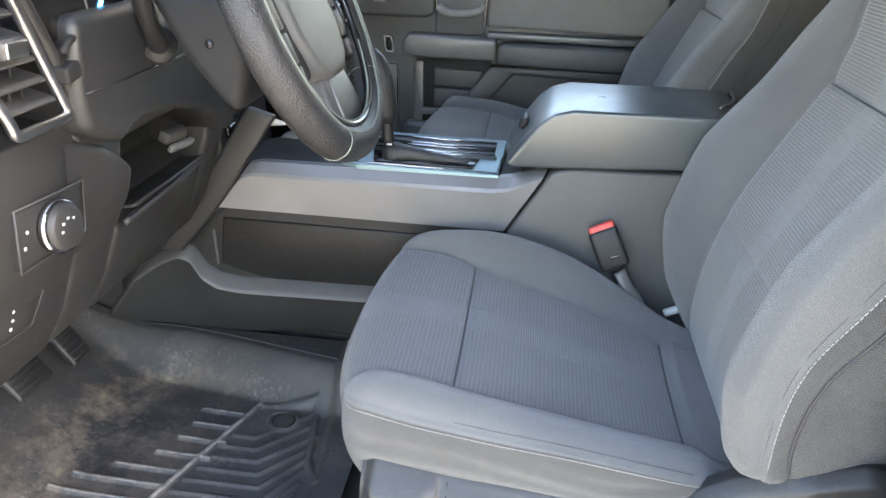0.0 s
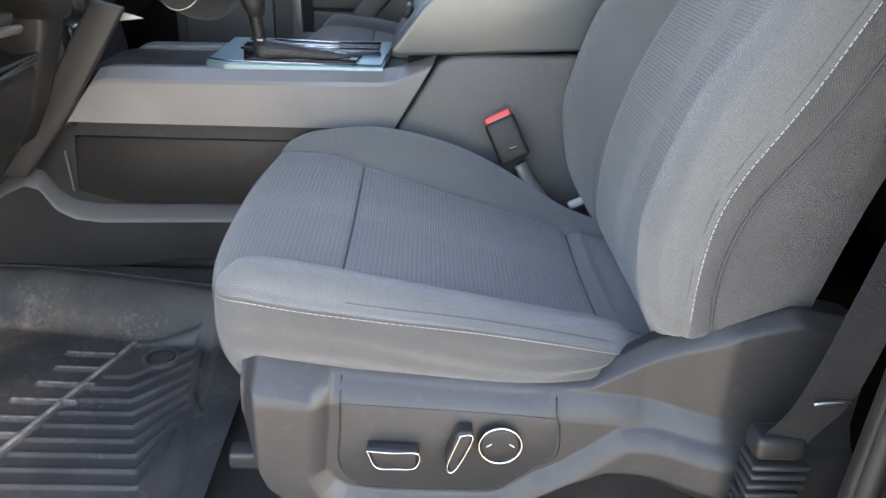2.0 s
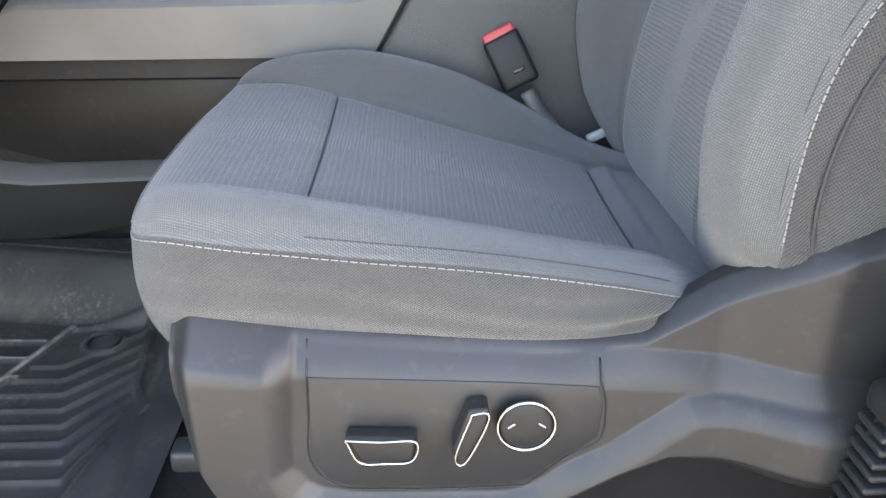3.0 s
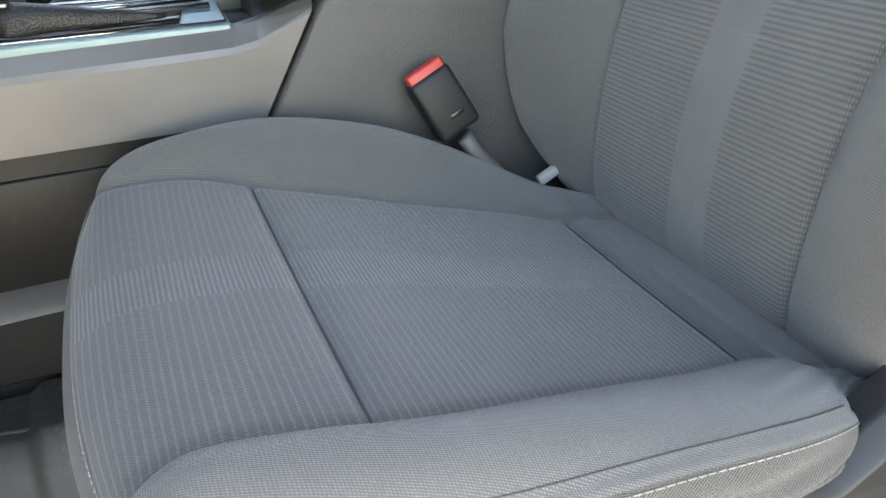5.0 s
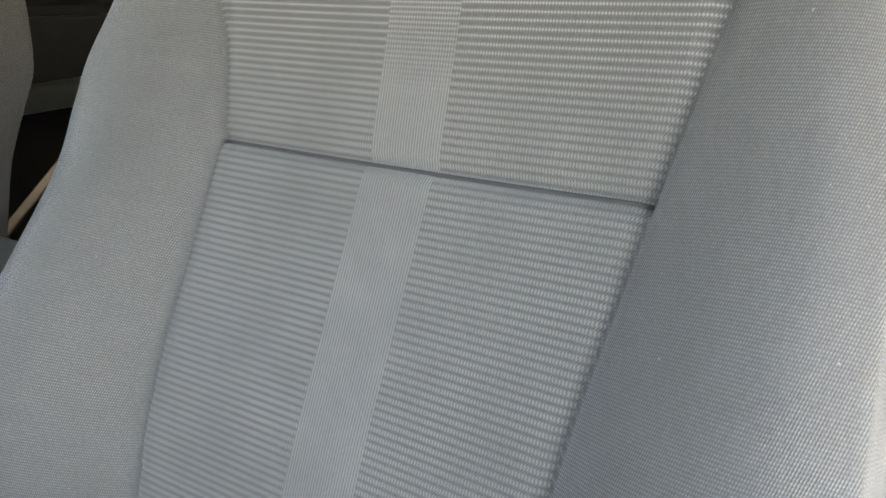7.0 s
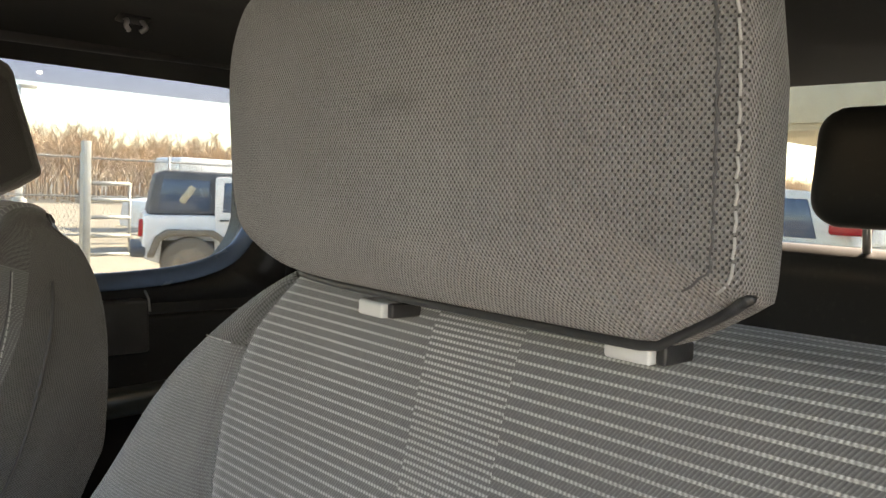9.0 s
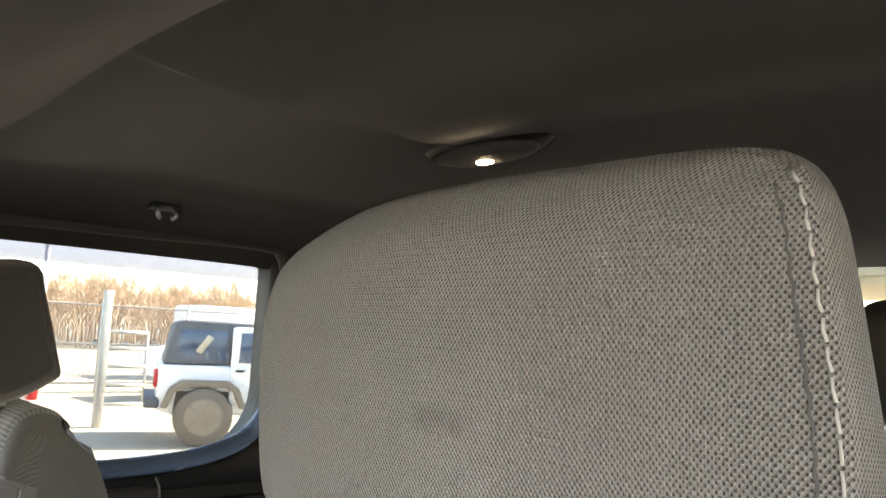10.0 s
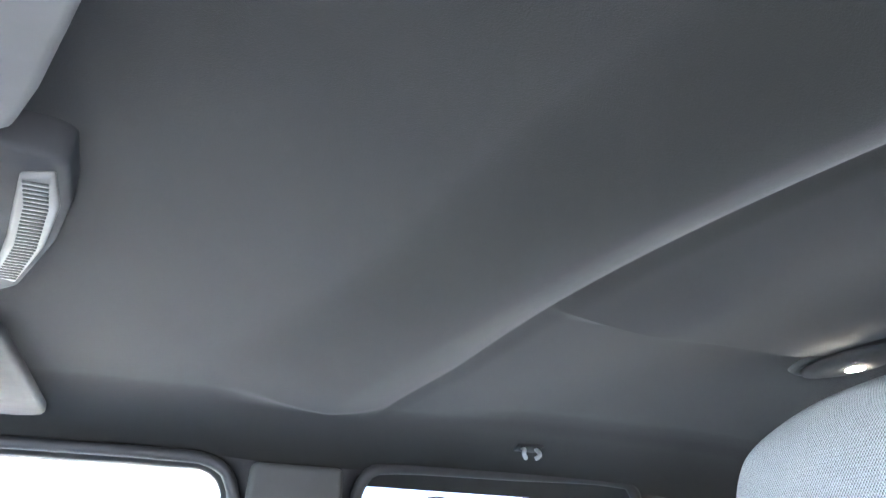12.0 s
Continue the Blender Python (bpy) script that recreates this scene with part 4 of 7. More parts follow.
    rec = part("recline_switch", prism([(0.272, 0.212), (0.289, 0.213), (0.288, 0.196), (0.271, 0.158), (0.263, 0.158), (0.259, 0.172)], -0.311, -0.290, 0.004, 3), M_BLACK, sw)
    part("switch_trim", tube([(0.275, -0.3115, 0.208), (0.287, -0.3115, 0.209), (0.286, -0.3115, 0.195), (0.270, -0.3115, 0.160), (0.262, -0.3115, 0.166)], 0.0011, 40, 8, True), M_CHROME, rec, "chrome switch surround")
    face = pose(0.320, -0.297, 0.188, 90, 0, 0)
    knob = part("lumbar_knob", lathe([(0.0225, 0), (0.0225, 0.004), (0.019, 0.006), (0.006, 0.0065)], 40, face), M_BLACK, sw)
    part("knob_ring", tube([(0.320 + 0.0235 * math.cos(a), -0.302, 0.188 + 0.0235 * math.sin(a)) for a in np.linspace(0, 2 * math.pi, 48, endpoint=False)], 0.0016, sides=8, closed=True), M_CHROME, knob, "chrome ring")
    for sgn in (-1, 1):
        part("knob_mark", rbox(0.007, 0.0012, 0.0013, 0.0003, 1, (0.320 + sgn * 0.0125, -0.3038, 0.190), (0, sgn * 35, 0)), M_MARK, knob)
    # rails under the seat
    part("seat_riser", prism([(0.06, 0.02), (0.06, 0.16), (0.66, 0.16), (0.66, 0.02)], -0.255, -0.205, 0.01, 3), M_CARPET, seat, "carpeted seat riser")
    part("seat_base", prism([(0.07, 0.03), (0.05, 0.20), (0.70, 0.22), (0.70, 0.03)], -0.20, 0.22, 0.01, 3), M_BLACK, seat)
    part("rail_cap", rbox(0.06, 0.03, 0.025, 0.006, 3, (0.025, -0.20, 0.085)), M_SHIELD, seat)


side_shield(driver)
part("seat_base", prism([(0.07, 0.0), (0.03, 0.23), (0.70, 0.25), (0.70, 0.0)], 0.62, 1.06, 0.01, 3), M_BLACK, passenger)


# ---- cabin shell ----
GROUND = -0.75


def rounded_rect(x0, x1, z0, z1, radii, n=8):
    """Corner order: low-left, low-right, top-right, top-left."""
    out = []
    for (cx, cz, a0), r in zip(((x0, z0, 180), (x1, z0, 270), (x1, z1, 0), (x0, z1, 90)), radii):
        ox, oz = (cx + r if cx == x0 else cx - r), (cz + r if cz == z0 else cz - r)
        out += [(ox + r * math.cos(radians(a0 + 90 * k / n)), oz + r * math.sin(radians(a0 + 90 * k / n))) for k in range(n + 1)]
    return out


def ring_wall(inner, outer, y0, y1, axis="y", bm=None):
    """A plate between two outlines with the same number of corners, from y0 to y1."""
    bm = bm or bmesh.new()

    def put(a, b, c):
        return {"y": (a, c, b), "z": (a, b, c), "x": (c, a, b)}[axis]

    L = [[bm.verts.new(put(a, b, y)) for a, b in loop] for y in (y0, y1) for loop in (inner, outer)]
    n = len(inner)
    for k in range(n):
        j = (k + 1) % n
        bm.faces.new((L[0][k], L[0][j], L[1][j], L[1][k]))
        bm.faces.new((L[2][k], L[3][k], L[3][j], L[2][j]))
        bm.faces.new((L[0][k], L[2][k], L[2][j], L[0][j]))
        bm.faces.new((L[1][k], L[1][j], L[3][j], L[3][k]))
    return bm


def outset(loop, x0, x1, z0, z1):
    """The same corners pushed out onto a surrounding rectangle."""
    cx, cz = sum(p[0] for p in loop) / len(loop), sum(p[1] for p in loop) / len(loop)
    out = []
    for x, z in loop:
        dx, dz = x - cx, z - cz
        k = min([((x1 if dx > 0 else x0) - cx) / dx if abs(dx) > 1e-6 else 1e9, ((z1 if dz > 0 else z0) - cz) / dz if abs(dz) > 1e-6 else 1e9])
        out.append((cx + dx * k, cz + dz * k))
    for X, Z in ((x0, z0), (x1, z0), (x1, z1), (x0, z1)):     # snap the nearest corner
        k = min(range(len(out)), key=lambda i: (out[i][0] - X) ** 2 + (out[i][1] - Z) ** 2)
        out[k] = (X, Z)
    return out


floor = tagged(part("floor", prism([(-0.80, -0.42), (1.98, -0.42), (1.98, 1.26), (-0.80, 1.26)], -0.06, -0.012, 0, axis="z"), M_CARPET), "black carpeted cabin floor", "floor", kind="structure")


def side_wall(name, y0, y1, opening, label):
    """One side of the cabin with its window openings; opening leaves out the front door."""
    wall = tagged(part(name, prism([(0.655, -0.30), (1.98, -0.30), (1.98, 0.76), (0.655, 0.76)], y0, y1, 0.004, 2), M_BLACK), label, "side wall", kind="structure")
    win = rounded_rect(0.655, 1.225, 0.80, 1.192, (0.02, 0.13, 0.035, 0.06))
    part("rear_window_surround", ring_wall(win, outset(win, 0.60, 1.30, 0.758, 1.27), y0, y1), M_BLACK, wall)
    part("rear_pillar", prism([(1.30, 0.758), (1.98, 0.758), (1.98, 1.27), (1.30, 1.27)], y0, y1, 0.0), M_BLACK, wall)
    if not opening:
        win = rounded_rect(-0.30, 0.425, 0.765, 1.178, (0.02, 0.02, 0.05, 0.12))
        part("front_window_surround", ring_wall(win, outset(win, -0.55, 0.60, 0.758, 1.27), y0, y1), M_BLACK, wall)
        part("lower_side", prism([(-0.80, -0.30), (0.653, -0.30), (0.653, 0.756), (-0.80, 0.756)], y1 - 0.02, y1, 0.0), M_BLACK, wall)
    return wall


wall_right = side_wall("wall_right", 1.165, 1.26, False, "black passenger side of the cabin with two window openings")
wall_left = side_wall("wall_left", -0.50, -0.425, True, "black driver's side of the cabin behind the open doorway")


def pane(name, loop, y, axis="y", mat_g=None, label="clear side window glass"):
    bm = prism(loop, y, y + 0.004, 0, axis=axis)
    ob = tagged(part(name, bm, mat_g or M_GLASS, smooth=False), label, "window", kind="structure")
    ob.visible_shadow = False
    return ob


pane("window_1", [(0.645, 0.79), (1.235, 0.79), (1.235, 1.20), (0.645, 1.20)], 1.215, "y", M_PRIVACY, "tinted rear side window glass")
pane("window_2", [(-0.31, 0.755), (0.435, 0.755), (0.435, 1.186), (-0.31, 1.186)], 1.215)
pane("window_3", [(0.645, 0.79), (1.235, 0.79), (1.235, 1.20), (0.645, 1.20)], -0.465, "y", M_PRIVACY, "tinted rear side window glass")
# tinted band of the door's rain shield outside the upper edge of the side window
shield = part("rain_shield", sheet([[(x, 1.262 + 0.035 * f, 1.215 - 0.068 * f) for f in (0, 0.5, 1)] for x in np.linspace(0.63, 1.27, 24)], None, None, "rain_shield"), M_BAND)
tagged(shield, "blue-tinted plastic rain shield over the side window", "rain shield")
shield.visible_shadow = False

# rear wall and back glass
loop = rounded_rect(-0.30, 1.05, 0.90, 1.235, (0.06, 0.06, 0.06, 0.06))
back_wall = tagged(part("wall_rear", ring_wall(loop, outset(loop, -0.50, 1.26, -0.30, 1.30), 1.96, 2.02, "x"), M_BLACK), "black rear cabin wall around the back glass", "rear wall", kind="structure")
pane("window_4", [(-0.31, 0.89), (1.06, 0.89), (1.06, 1.245), (-0.31, 1.245)], 1.99, "x", M_PRIVACY, "tinted rear window glass")
# the truck's own nose and bed outside the cabin, unseen, added to block ground light
tagged(part("hood", prism([(-0.92, 0.40), (-0.92, 0.86), (-1.5, 0.82), (-2.25, 0.70), (-2.35, 0.45), (-2.35, -0.2), (-1.0, -0.2)], -0.55, 1.31, 0.05, 4), M_PAINT), "unseen white hood and fenders of the truck, blocking ground light", "hood", kind="structure")
for nm, ya, yb in (("bed_side_left", -0.56, -0.50), ("bed_side_right", 1.26, 1.32)):
    tagged(part(nm, prism([(2.06, -0.2), (3.9, -0.2), (3.9, 0.62), (2.06, 0.64)], ya, yb, 0.015, 3), M_PAINT), "unseen white side of the pickup bed, blocking ground light", "truck bed", kind="structure")
tagged(part("bed_floor", prism([(2.06, -0.55), (3.9, -0.55), (3.9, 1.31), (2.06, 1.31)], 0.0, 0.05, 0, axis="z"), M_BLACK), "unseen black pickup bed floor", "truck bed", kind="structure")
# front: firewall, A-pillars and windscreen
tagged(part("firewall", prism([(-0.86, -0.30), (-0.80, -0.30), (-0.72, 0.80), (-0.80, 0.92), (-0.90, 0.92)], -0.50, 1.26, 0), M_BLACK), "black firewall in front of the pedals", "firewall", kind="structure")
for y, nm in ((-0.47, "pillar_left"), (1.21, "pillar_right")):
    tagged(part(nm, tube([(-0.86, y, 0.90), (-0.50, y, 1.10), (-0.20, y, 1.22), (0.02, y, 1.26)], 0.035, 24, 10), M_PILLAR), "grey windscreen pillar trim", "pillar", kind="structure")
ws = tagged(part("windscreen", sheet([[(-0.86 + 0.86 * f + 0.0, y, 0.92 + 0.36 * f) for y in np.linspace(-0.45, 1.20, 12)] for f in np.linspace(0, 1, 8)], None, None, "windscreen"), M_GLASS), "clear windscreen glass", "windscreen", kind="structure")
ws.visible_shadow = False


# ---- headliner ----
def roof_z(x, y):
    z = 1.264
    side = max(0.0, abs(y - 0.37) - 0.56) / 0.26
    z -= 0.077 * side**1.7
    rx = 0.650 + 0.28 * max(0.0, 0.5 - y) ** 2.2 - 0.012 * float(smoothstep(0.6, 0.9, y))
    d = x - rx
    wide = 1.0 + 0.5 * float(smoothstep(0.3, 0.8, y))
    fade = 1 - float(smoothstep(0.88, 0.99, y))
    # the cloth rolls down, climbs gently to a pressed edge and dips behind it
    z -= 0.033 * float(smoothstep(-0.19 * wide, -0.062 * wide, d)) * (0.25 + 0.75 * fade)
    z += fade * 0.026 * min(1.0, max(0.0, (d + 0.070 * wide) / (0.070 * wide))) ** 1.9
    z -= fade * 0.0020 * float(smoothstep(0.0, 0.03, d)) - fade * 0.010 * float(smoothstep(0.05, 0.25, d))
    if d > 0:
        crease = y - 0.400 - 0.035 * min(1, d / 0.36)
        keep = (1 - float(smoothstep(0.30, 0.42, d))) * float(smoothstep(-0.02, 0.15, d))
        z -= keep * (0.015 * float(smoothstep(-0.002, 0.013, -crease)) - 0.009 * float(smoothstep(0.02, 0.22, -crease)))
        z -= keep * 0.0032 * math.exp(-((crease / 0.005) ** 2))
        z -= 0.05 * float(smoothstep(1.12, 1.9, x))
    z += 0.003 * noise.noise(Vector((x * 2, y * 2, 0)))
    return z


xs, ys = np.concatenate([np.linspace(-0.02, 0.48, 60, endpoint=False), np.linspace(0.48, 0.80, 200, endpoint=False), np.linspace(0.80, 1.98, 130)]), np.concatenate([np.linspace(-0.47, 0.37, 120, endpoint=False), np.linspace(0.37, 0.45, 60, endpoint=False), np.linspace(0.45, 1.21, 120)])
ceiling = tagged(part("ceiling", sheet([[(x, y, roof_z(x, y)) for y in ys] for x in xs], None, None, "ceiling"), M_ROOF), "dark grey fabric headliner with moulded creases", "headliner", kind="structure")
tagged(part("roof", prism([(-0.05, -0.53), (2.05, -0.53), (2.05, 1.29), (-0.05, 1.29)], 1.305, 1.34, 0.01, 2, axis="z"), M_PAINT), "white painted steel roof", "roof", kind="structure")
tagged(part("roof_rail_left", prism([(-0.05, 1.17), (1.98, 1.17), (1.98, 1.30), (-0.05, 1.30)], -0.51, -0.44, 0.012, 3), M_BLACK), "black roof rail trim above the doorway", "trim", kind="structure")


def dome_lamp():
    lamp = thing("dome_lamp", "lit oval dome lamp in the headliner", "ceiling lamp", at=(1.06, 0.42, 1.26))
    z = roof_z(1.06, 0.42)
    m = Matrix.Translation((1.06, 0.42, z - 0.010)) @ Matrix.Diagonal((0.62, 1.5, 1, 1))
    part("housing", lathe([(0.066, 0.02), (0.064, 0.010), (0.058, 0.004), (0.053, 0.004)], 40, m), M_BLACK, lamp)
    part("lens", lathe([(0.052, 0.004), (0.05, -0.002), (0.035, -0.006), (0.01, -0.008)], 36, m), M_VISOR, lamp, "grey oval lens")
    n = Nodes("lamp_glow", 0.4)
    n.b.inputs["Emission Color"].default_value = (1.0, 0.86, 0.62, 1)
    n.b.inputs["Emission Strength"].default_value = 60.0
    m2 = Matrix.Translation((1.06, 0.42, z - 0.0162)) @ Matrix.Diagonal((0.6, 0.95, 1, 1))
    part("bulb_window", lathe([(0.0135, 0.004), (0.0125, -0.002), (0.004, -0.004)], 24, m2), n.m, lamp, "glowing warm bulb window")


dome_lamp()


def coat_hook():
    x, y = 0.938, 1.040
    z = roof_z(x, y)
    h = thing("coat_hook", "small grey coat hook above the rear side window", "coat hook", at=(x, y, z))
    part("base", rbox(0.050, 0.026, 0.008, 0.003, 3, (x, y + 0.004, z - 0.001), (-18, 0, 0)), M_BLACK, h)
    for dx in (-0.013, 0.013):
        part("prong", tube([(x + dx, y + 0.004, z - 0.002), (x + dx, y - 0.006, z - 0.008), (x + dx * 1.2, y - 0.010, z - 0.016), (x + dx * 0.7, y - 0.004, z - 0.022)], 0.0038, 14, 8), M_SATIN, h, "grey metal prong")


coat_hook()


def visor(outline, y0, y1, label, cloth_m):
    v = thing("sun_visor", label, "sun visor", "sun visors", at=(0.1, (y0 + y1) / 2, 1.24))
    part("board", prism(outline, 1.222, 1.240, 0.006, 3, axis="z"), cloth_m, v)
    part("hinge_rod", tube([(0.02, y0 - 0.02, 1.246), (0.02, y1 + 0.02, 1.246)], 0.005, sides=10), M_BLACK, v)


# same visor as the driver's; its weaker light is in the colour
visor(rounded_rect(0.0, 0.146, 0.58, 1.08, (0.03, 0.05, 0.05, 0.03)), 0.58, 1.08, "passenger sun visor folded against the headliner, dimmer light put into its grey", M_VISOR_DK)
visor([(0.02, -0.34), (0.275, -0.34), (0.290, -0.28), (0.280, -0.05), (0.262, 0.028), (0.249, 0.069), (0.231, 0.125), (0.215, 0.165), (0.198, 0.182), (0.17, 0.19), (0.02, 0.19)], -0.34, 0.190, "grey driver's sun visor folded against the headliner", M_VISOR)


def overhead_console():
    o = thing("overhead_console", "grey overhead console with a ribbed speaker grille", "overhead console", at=(0.1, 0.40, 1.24))
    poly = [(-0.02, 0.215), (0.19, 0.215), (0.226, 0.219), (0.236, 0.228), (0.233, 0.29), (0.215, 0.37), (0.174, 0.49), (0.13, 0.54), (-0.02, 0.55)]
    part("body", prism(poly, 1.237, 1.275, 0.006, 3, axis="z"), M_VISOR_DK, o)
    g = part("grille", prism([(0.228, 0.236), (0.226, 0.29), (0.208, 0.37), (0.176, 0.465), (0.160, 0.452), (0.183, 0.36), (0.197, 0.29), (0.206, 0.246)], 1.232, 1.239, 0.003, 2, axis="z"), M_GREYMESH, o, "grey speaker grille")
    for k in range(30):
        y = 0.250 + 0.200 * k / 29
        x = np.interp(y, [0.24, 0.29, 0.37, 0.46], [0.2165, 0.2115, 0.1955, 0.168])
        part("grille_slot", rbox(0.016, 0.0032, 0.002, 0.0006, 1, (x, y, 1.2315)), M_BLACK, g)


overhead_console()


# ---- centre console ----
def centre_console():
    c = thing("centre_console", "grey plastic centre console with satin side trim and shifter", "centre console", at=(0.0, 0.43, 0.0))
    part("core", prism([(-0.62, 0.0), (0.52, 0.0), (0.52, 0.44), (0.16, 0.445), (-0.32, 0.445), (-0.50, 0.40), (-0.66, 0.30)], 0.335, 0.525, 0.008, 3), M_BLACK, c, "dark recessed console side")
    # pocket depth is darkened by colour as well as by shape
    pk = part("side_pocket_panel", prism([(-0.375, 0.330), (0.21, 0.332), (0.21, 0.212), (-0.30, 0.205), (-0.385, 0.228)], 0.331, 0.340, 0.004, 3), M_POCKET, c, "smooth pocket panel, recess shade in its dark colour")
    part("pocket_end", rbox(0.004, 0.006, 0.075, 0.002, 2, (-0.392, 0.331, 0.265), (0, -4, 0)), M_CONSOLE, pk, "light pocket end strip")
    kick = [(-0.66, 0.06), (-0.56, 0.205), (-0.50, 0.250), (-0.462, 0.268), (-0.438, 0.262), (-0.415, 0.225), (-0.385, 0.208), (-0.34, 0.203), (-0.08, 0.211), (0.25, 0.215), (0.30, 0.105), (-0.15, 0.100), (-0.19, 0.104), (-0.62, 0.045)]
    kt, kl = np.array(kick[:10]), np.array(kick[10:])[::-1]
    ledge, face = [], []
    for x in np.linspace(-0.64, 0.29, 140):
        t, l = float(np.interp(x, kt[:, 0], kt[:, 1])), float(np.interp(x, kl[:, 0], kl[:, 1]))
        ledge.append([(x, 0.346, t + 0.001), (x, 0.332, t), (x, 0.326, t - 0.003), (x, 0.309, t - 0.015), (x, 0.3045, t - 0.0195), (x, 0.3030, t - 0.0235)])
        face.append([(x, 0.3032, t - 0.0235), (x, 0.3040, t - 0.028), (x, 0.309, t - 0.06), (x, 0.315, l + 0.006), (x, 0.320, l), (x, 0.346, l)])
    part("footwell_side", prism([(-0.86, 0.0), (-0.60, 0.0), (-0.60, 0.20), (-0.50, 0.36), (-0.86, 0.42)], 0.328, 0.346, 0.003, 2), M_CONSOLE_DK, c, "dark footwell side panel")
    # face dark, ledge pale: light from above is painted into the pair
    low = part("lower_panel", sheet(face, None, None, "lower_panel"), M_CONSOLE_DK, c, "lower console panel, shade put into its dark colour")
    part("ledge", sheet(ledge, None, None, "ledge"), M_CONSOLE, low, "grained ledge, light from above put into its paler grey")
    trim = [(-0.372, 0.363), (-0.312, 0.448), (-0.29, 0.453), (0.165, 0.461), (0.185, 0.465), (0.246, 0.486), (0.177, 0.366)]
    low_edge = [(-0.372, 0.363), (-0.322, 0.424), (-0.30, 0.431), (0.150, 0.438), (0.180, 0.443), (0.238, 0.472), (0.177, 0.366)]
    bm = bmesh.new()
    rows = [[bm.verts.new((x, y, z)) for x, z in poly] for poly, y in ((trim, 0.345), (trim, 0.326), ([(a[0] * 0.3 + b[0] * 0.7, a[1] * 0.3 + b[1] * 0.7) for a, b in zip(trim, low_edge)], 0.303), (low_edge, 0.300))]
    for ra, rb in zip(rows, rows[1:]):
        for k in range(len(ra)):
            bm.faces.new((ra[k], ra[(k + 1) % len(ra)], rb[(k + 1) % len(ra)], rb[k]))
    bm.faces.new(rows[-1])
    bm.faces.new(rows[0][::-1])
    tr = part("side_trim", bm, M_TRIM, c, "satin grey side trim", smooth=False)
    part("side_trim", prism(trim, 0.520, 0.560, 0.007, 4), M_TRIM, c, "satin grey side trim")
    rear = [(0.182, 0.362), (0.252, 0.482), (0.275, 0.491), (0.30, 0.494), (0.52, 0.500), (0.60, 0.49), (0.62, 0.10), (0.18, 0.10)]
    part("rear_side_panel", prism(rear, 0.304, 0.340, 0.008, 4), M_CONSOLE, c, "grained grey console side")
    part("rear_side_panel", prism(rear, 0.520, 0.556, 0.008, 4), M_CONSOLE, c, "grained grey console side")
    part("rear_core", prism([(0.20, 0.10), (0.20, 0.485), (0.60, 0.495), (0.62, 0.10)], 0.341, 0.519, 0.0), M_BLACK, c)
    # top bezel: shifter gate, tray and cup holders with bright rims
    top = part("top_bezel", prism([(-0.14, 0.340), (-0.105, 0.324), (0.160, 0.324), (0.166, 0.56), (-0.14, 0.56)], 0.447, 0.466, 0.004, 3, axis="z"), M_BEZEL, c, "blue-grey metallic console bezel")
    part("bezel_line", tube([(-0.135, 0.350, 0.467), (-0.105, 0.331, 0.467), (0.155, 0.331, 0.467), (0.160, 0.43, 0.467)], 0.0014, sides=6), M_CHROME, top, "bright edge line")
    slot = part("shifter_gate", prism([(-0.075, 0.338), (0.11, 0.345), (0.118, 0.402), (-0.09, 0.408)], 0.4665, 0.470, 0.001, 1, axis="z"), M_GLOSS, top, "black shifter gate")
    part("bellows", tube([(-0.06, 0.372, 0.474), (-0.02, 0.370, 0.478), (0.03, 0.371, 0.474), (0.06, 0.372, 0.472), (0.10, 0.373, 0.470)], [0.020, 0.024, 0.020, 0.017, 0.015, 0.014, 0.012, 0.011, 0.010, 0.008, 0.006, 0.004], 12, 12), M_LEATHER, slot, "folded black leather shifter boot")
    for k in range(5):
        part("gear_mark", rbox(0.008, 0.004, 0.0008, 0.0002, 1, (-0.055 + 0.027 * k, 0.3355, 0.4668)), M_MARK, top)
    for y0, y1 in ((0.432, 0.462), (0.480, 0.518)):
        part("tray_slot", rbox(0.24, y1 - y0, 0.004, 0.0015, 2, (0.025, (y0 + y1) / 2, 0.4665)), M_BLACK, top)
        for y in (y0, y1):
            part("tray_rim", tube([(-0.10, y, 0.4695), (0.145, y, 0.4695)], 0.0022, sides=8), M_CHROME, top, "bright tray rim")
    part("gate_rail", tube([(-0.09, 0.417, 0.470), (0.15, 0.414, 0.470)], 0.0035, sides=8), M_SATIN, top, "satin metal rail")
    # shift lever
    lv = part("shift_lever", tube([(-0.05, 0.372, 0.47), (-0.058, 0.372, 0.53), (-0.068, 0.372, 0.59)], 0.011, 10, 12), M_BLACK, c)
    part("lever_grip", tube([(-0.055, 0.372, 0.535), (-0.066, 0.372, 0.585), (-0.075, 0.372, 0.635), (-0.09, 0.372, 0.665)], [0.013, 0.019, 0.022, 0.023, 0.023, 0.022, 0.020, 0.016, 0.010], 9, 14), M_LEATHER, lv)
    part("lever_badge", rbox(0.016, 0.004, 0.007, 0.001, 1, (-0.05, 0.357, 0.498)), M_BLACK, lv)
    part("badge_mark", rbox(0.010, 0.001, 0.003, 0.0003, 1, (-0.05, 0.3546, 0.498)), M_MARK, lv)
    return c


centre_console()


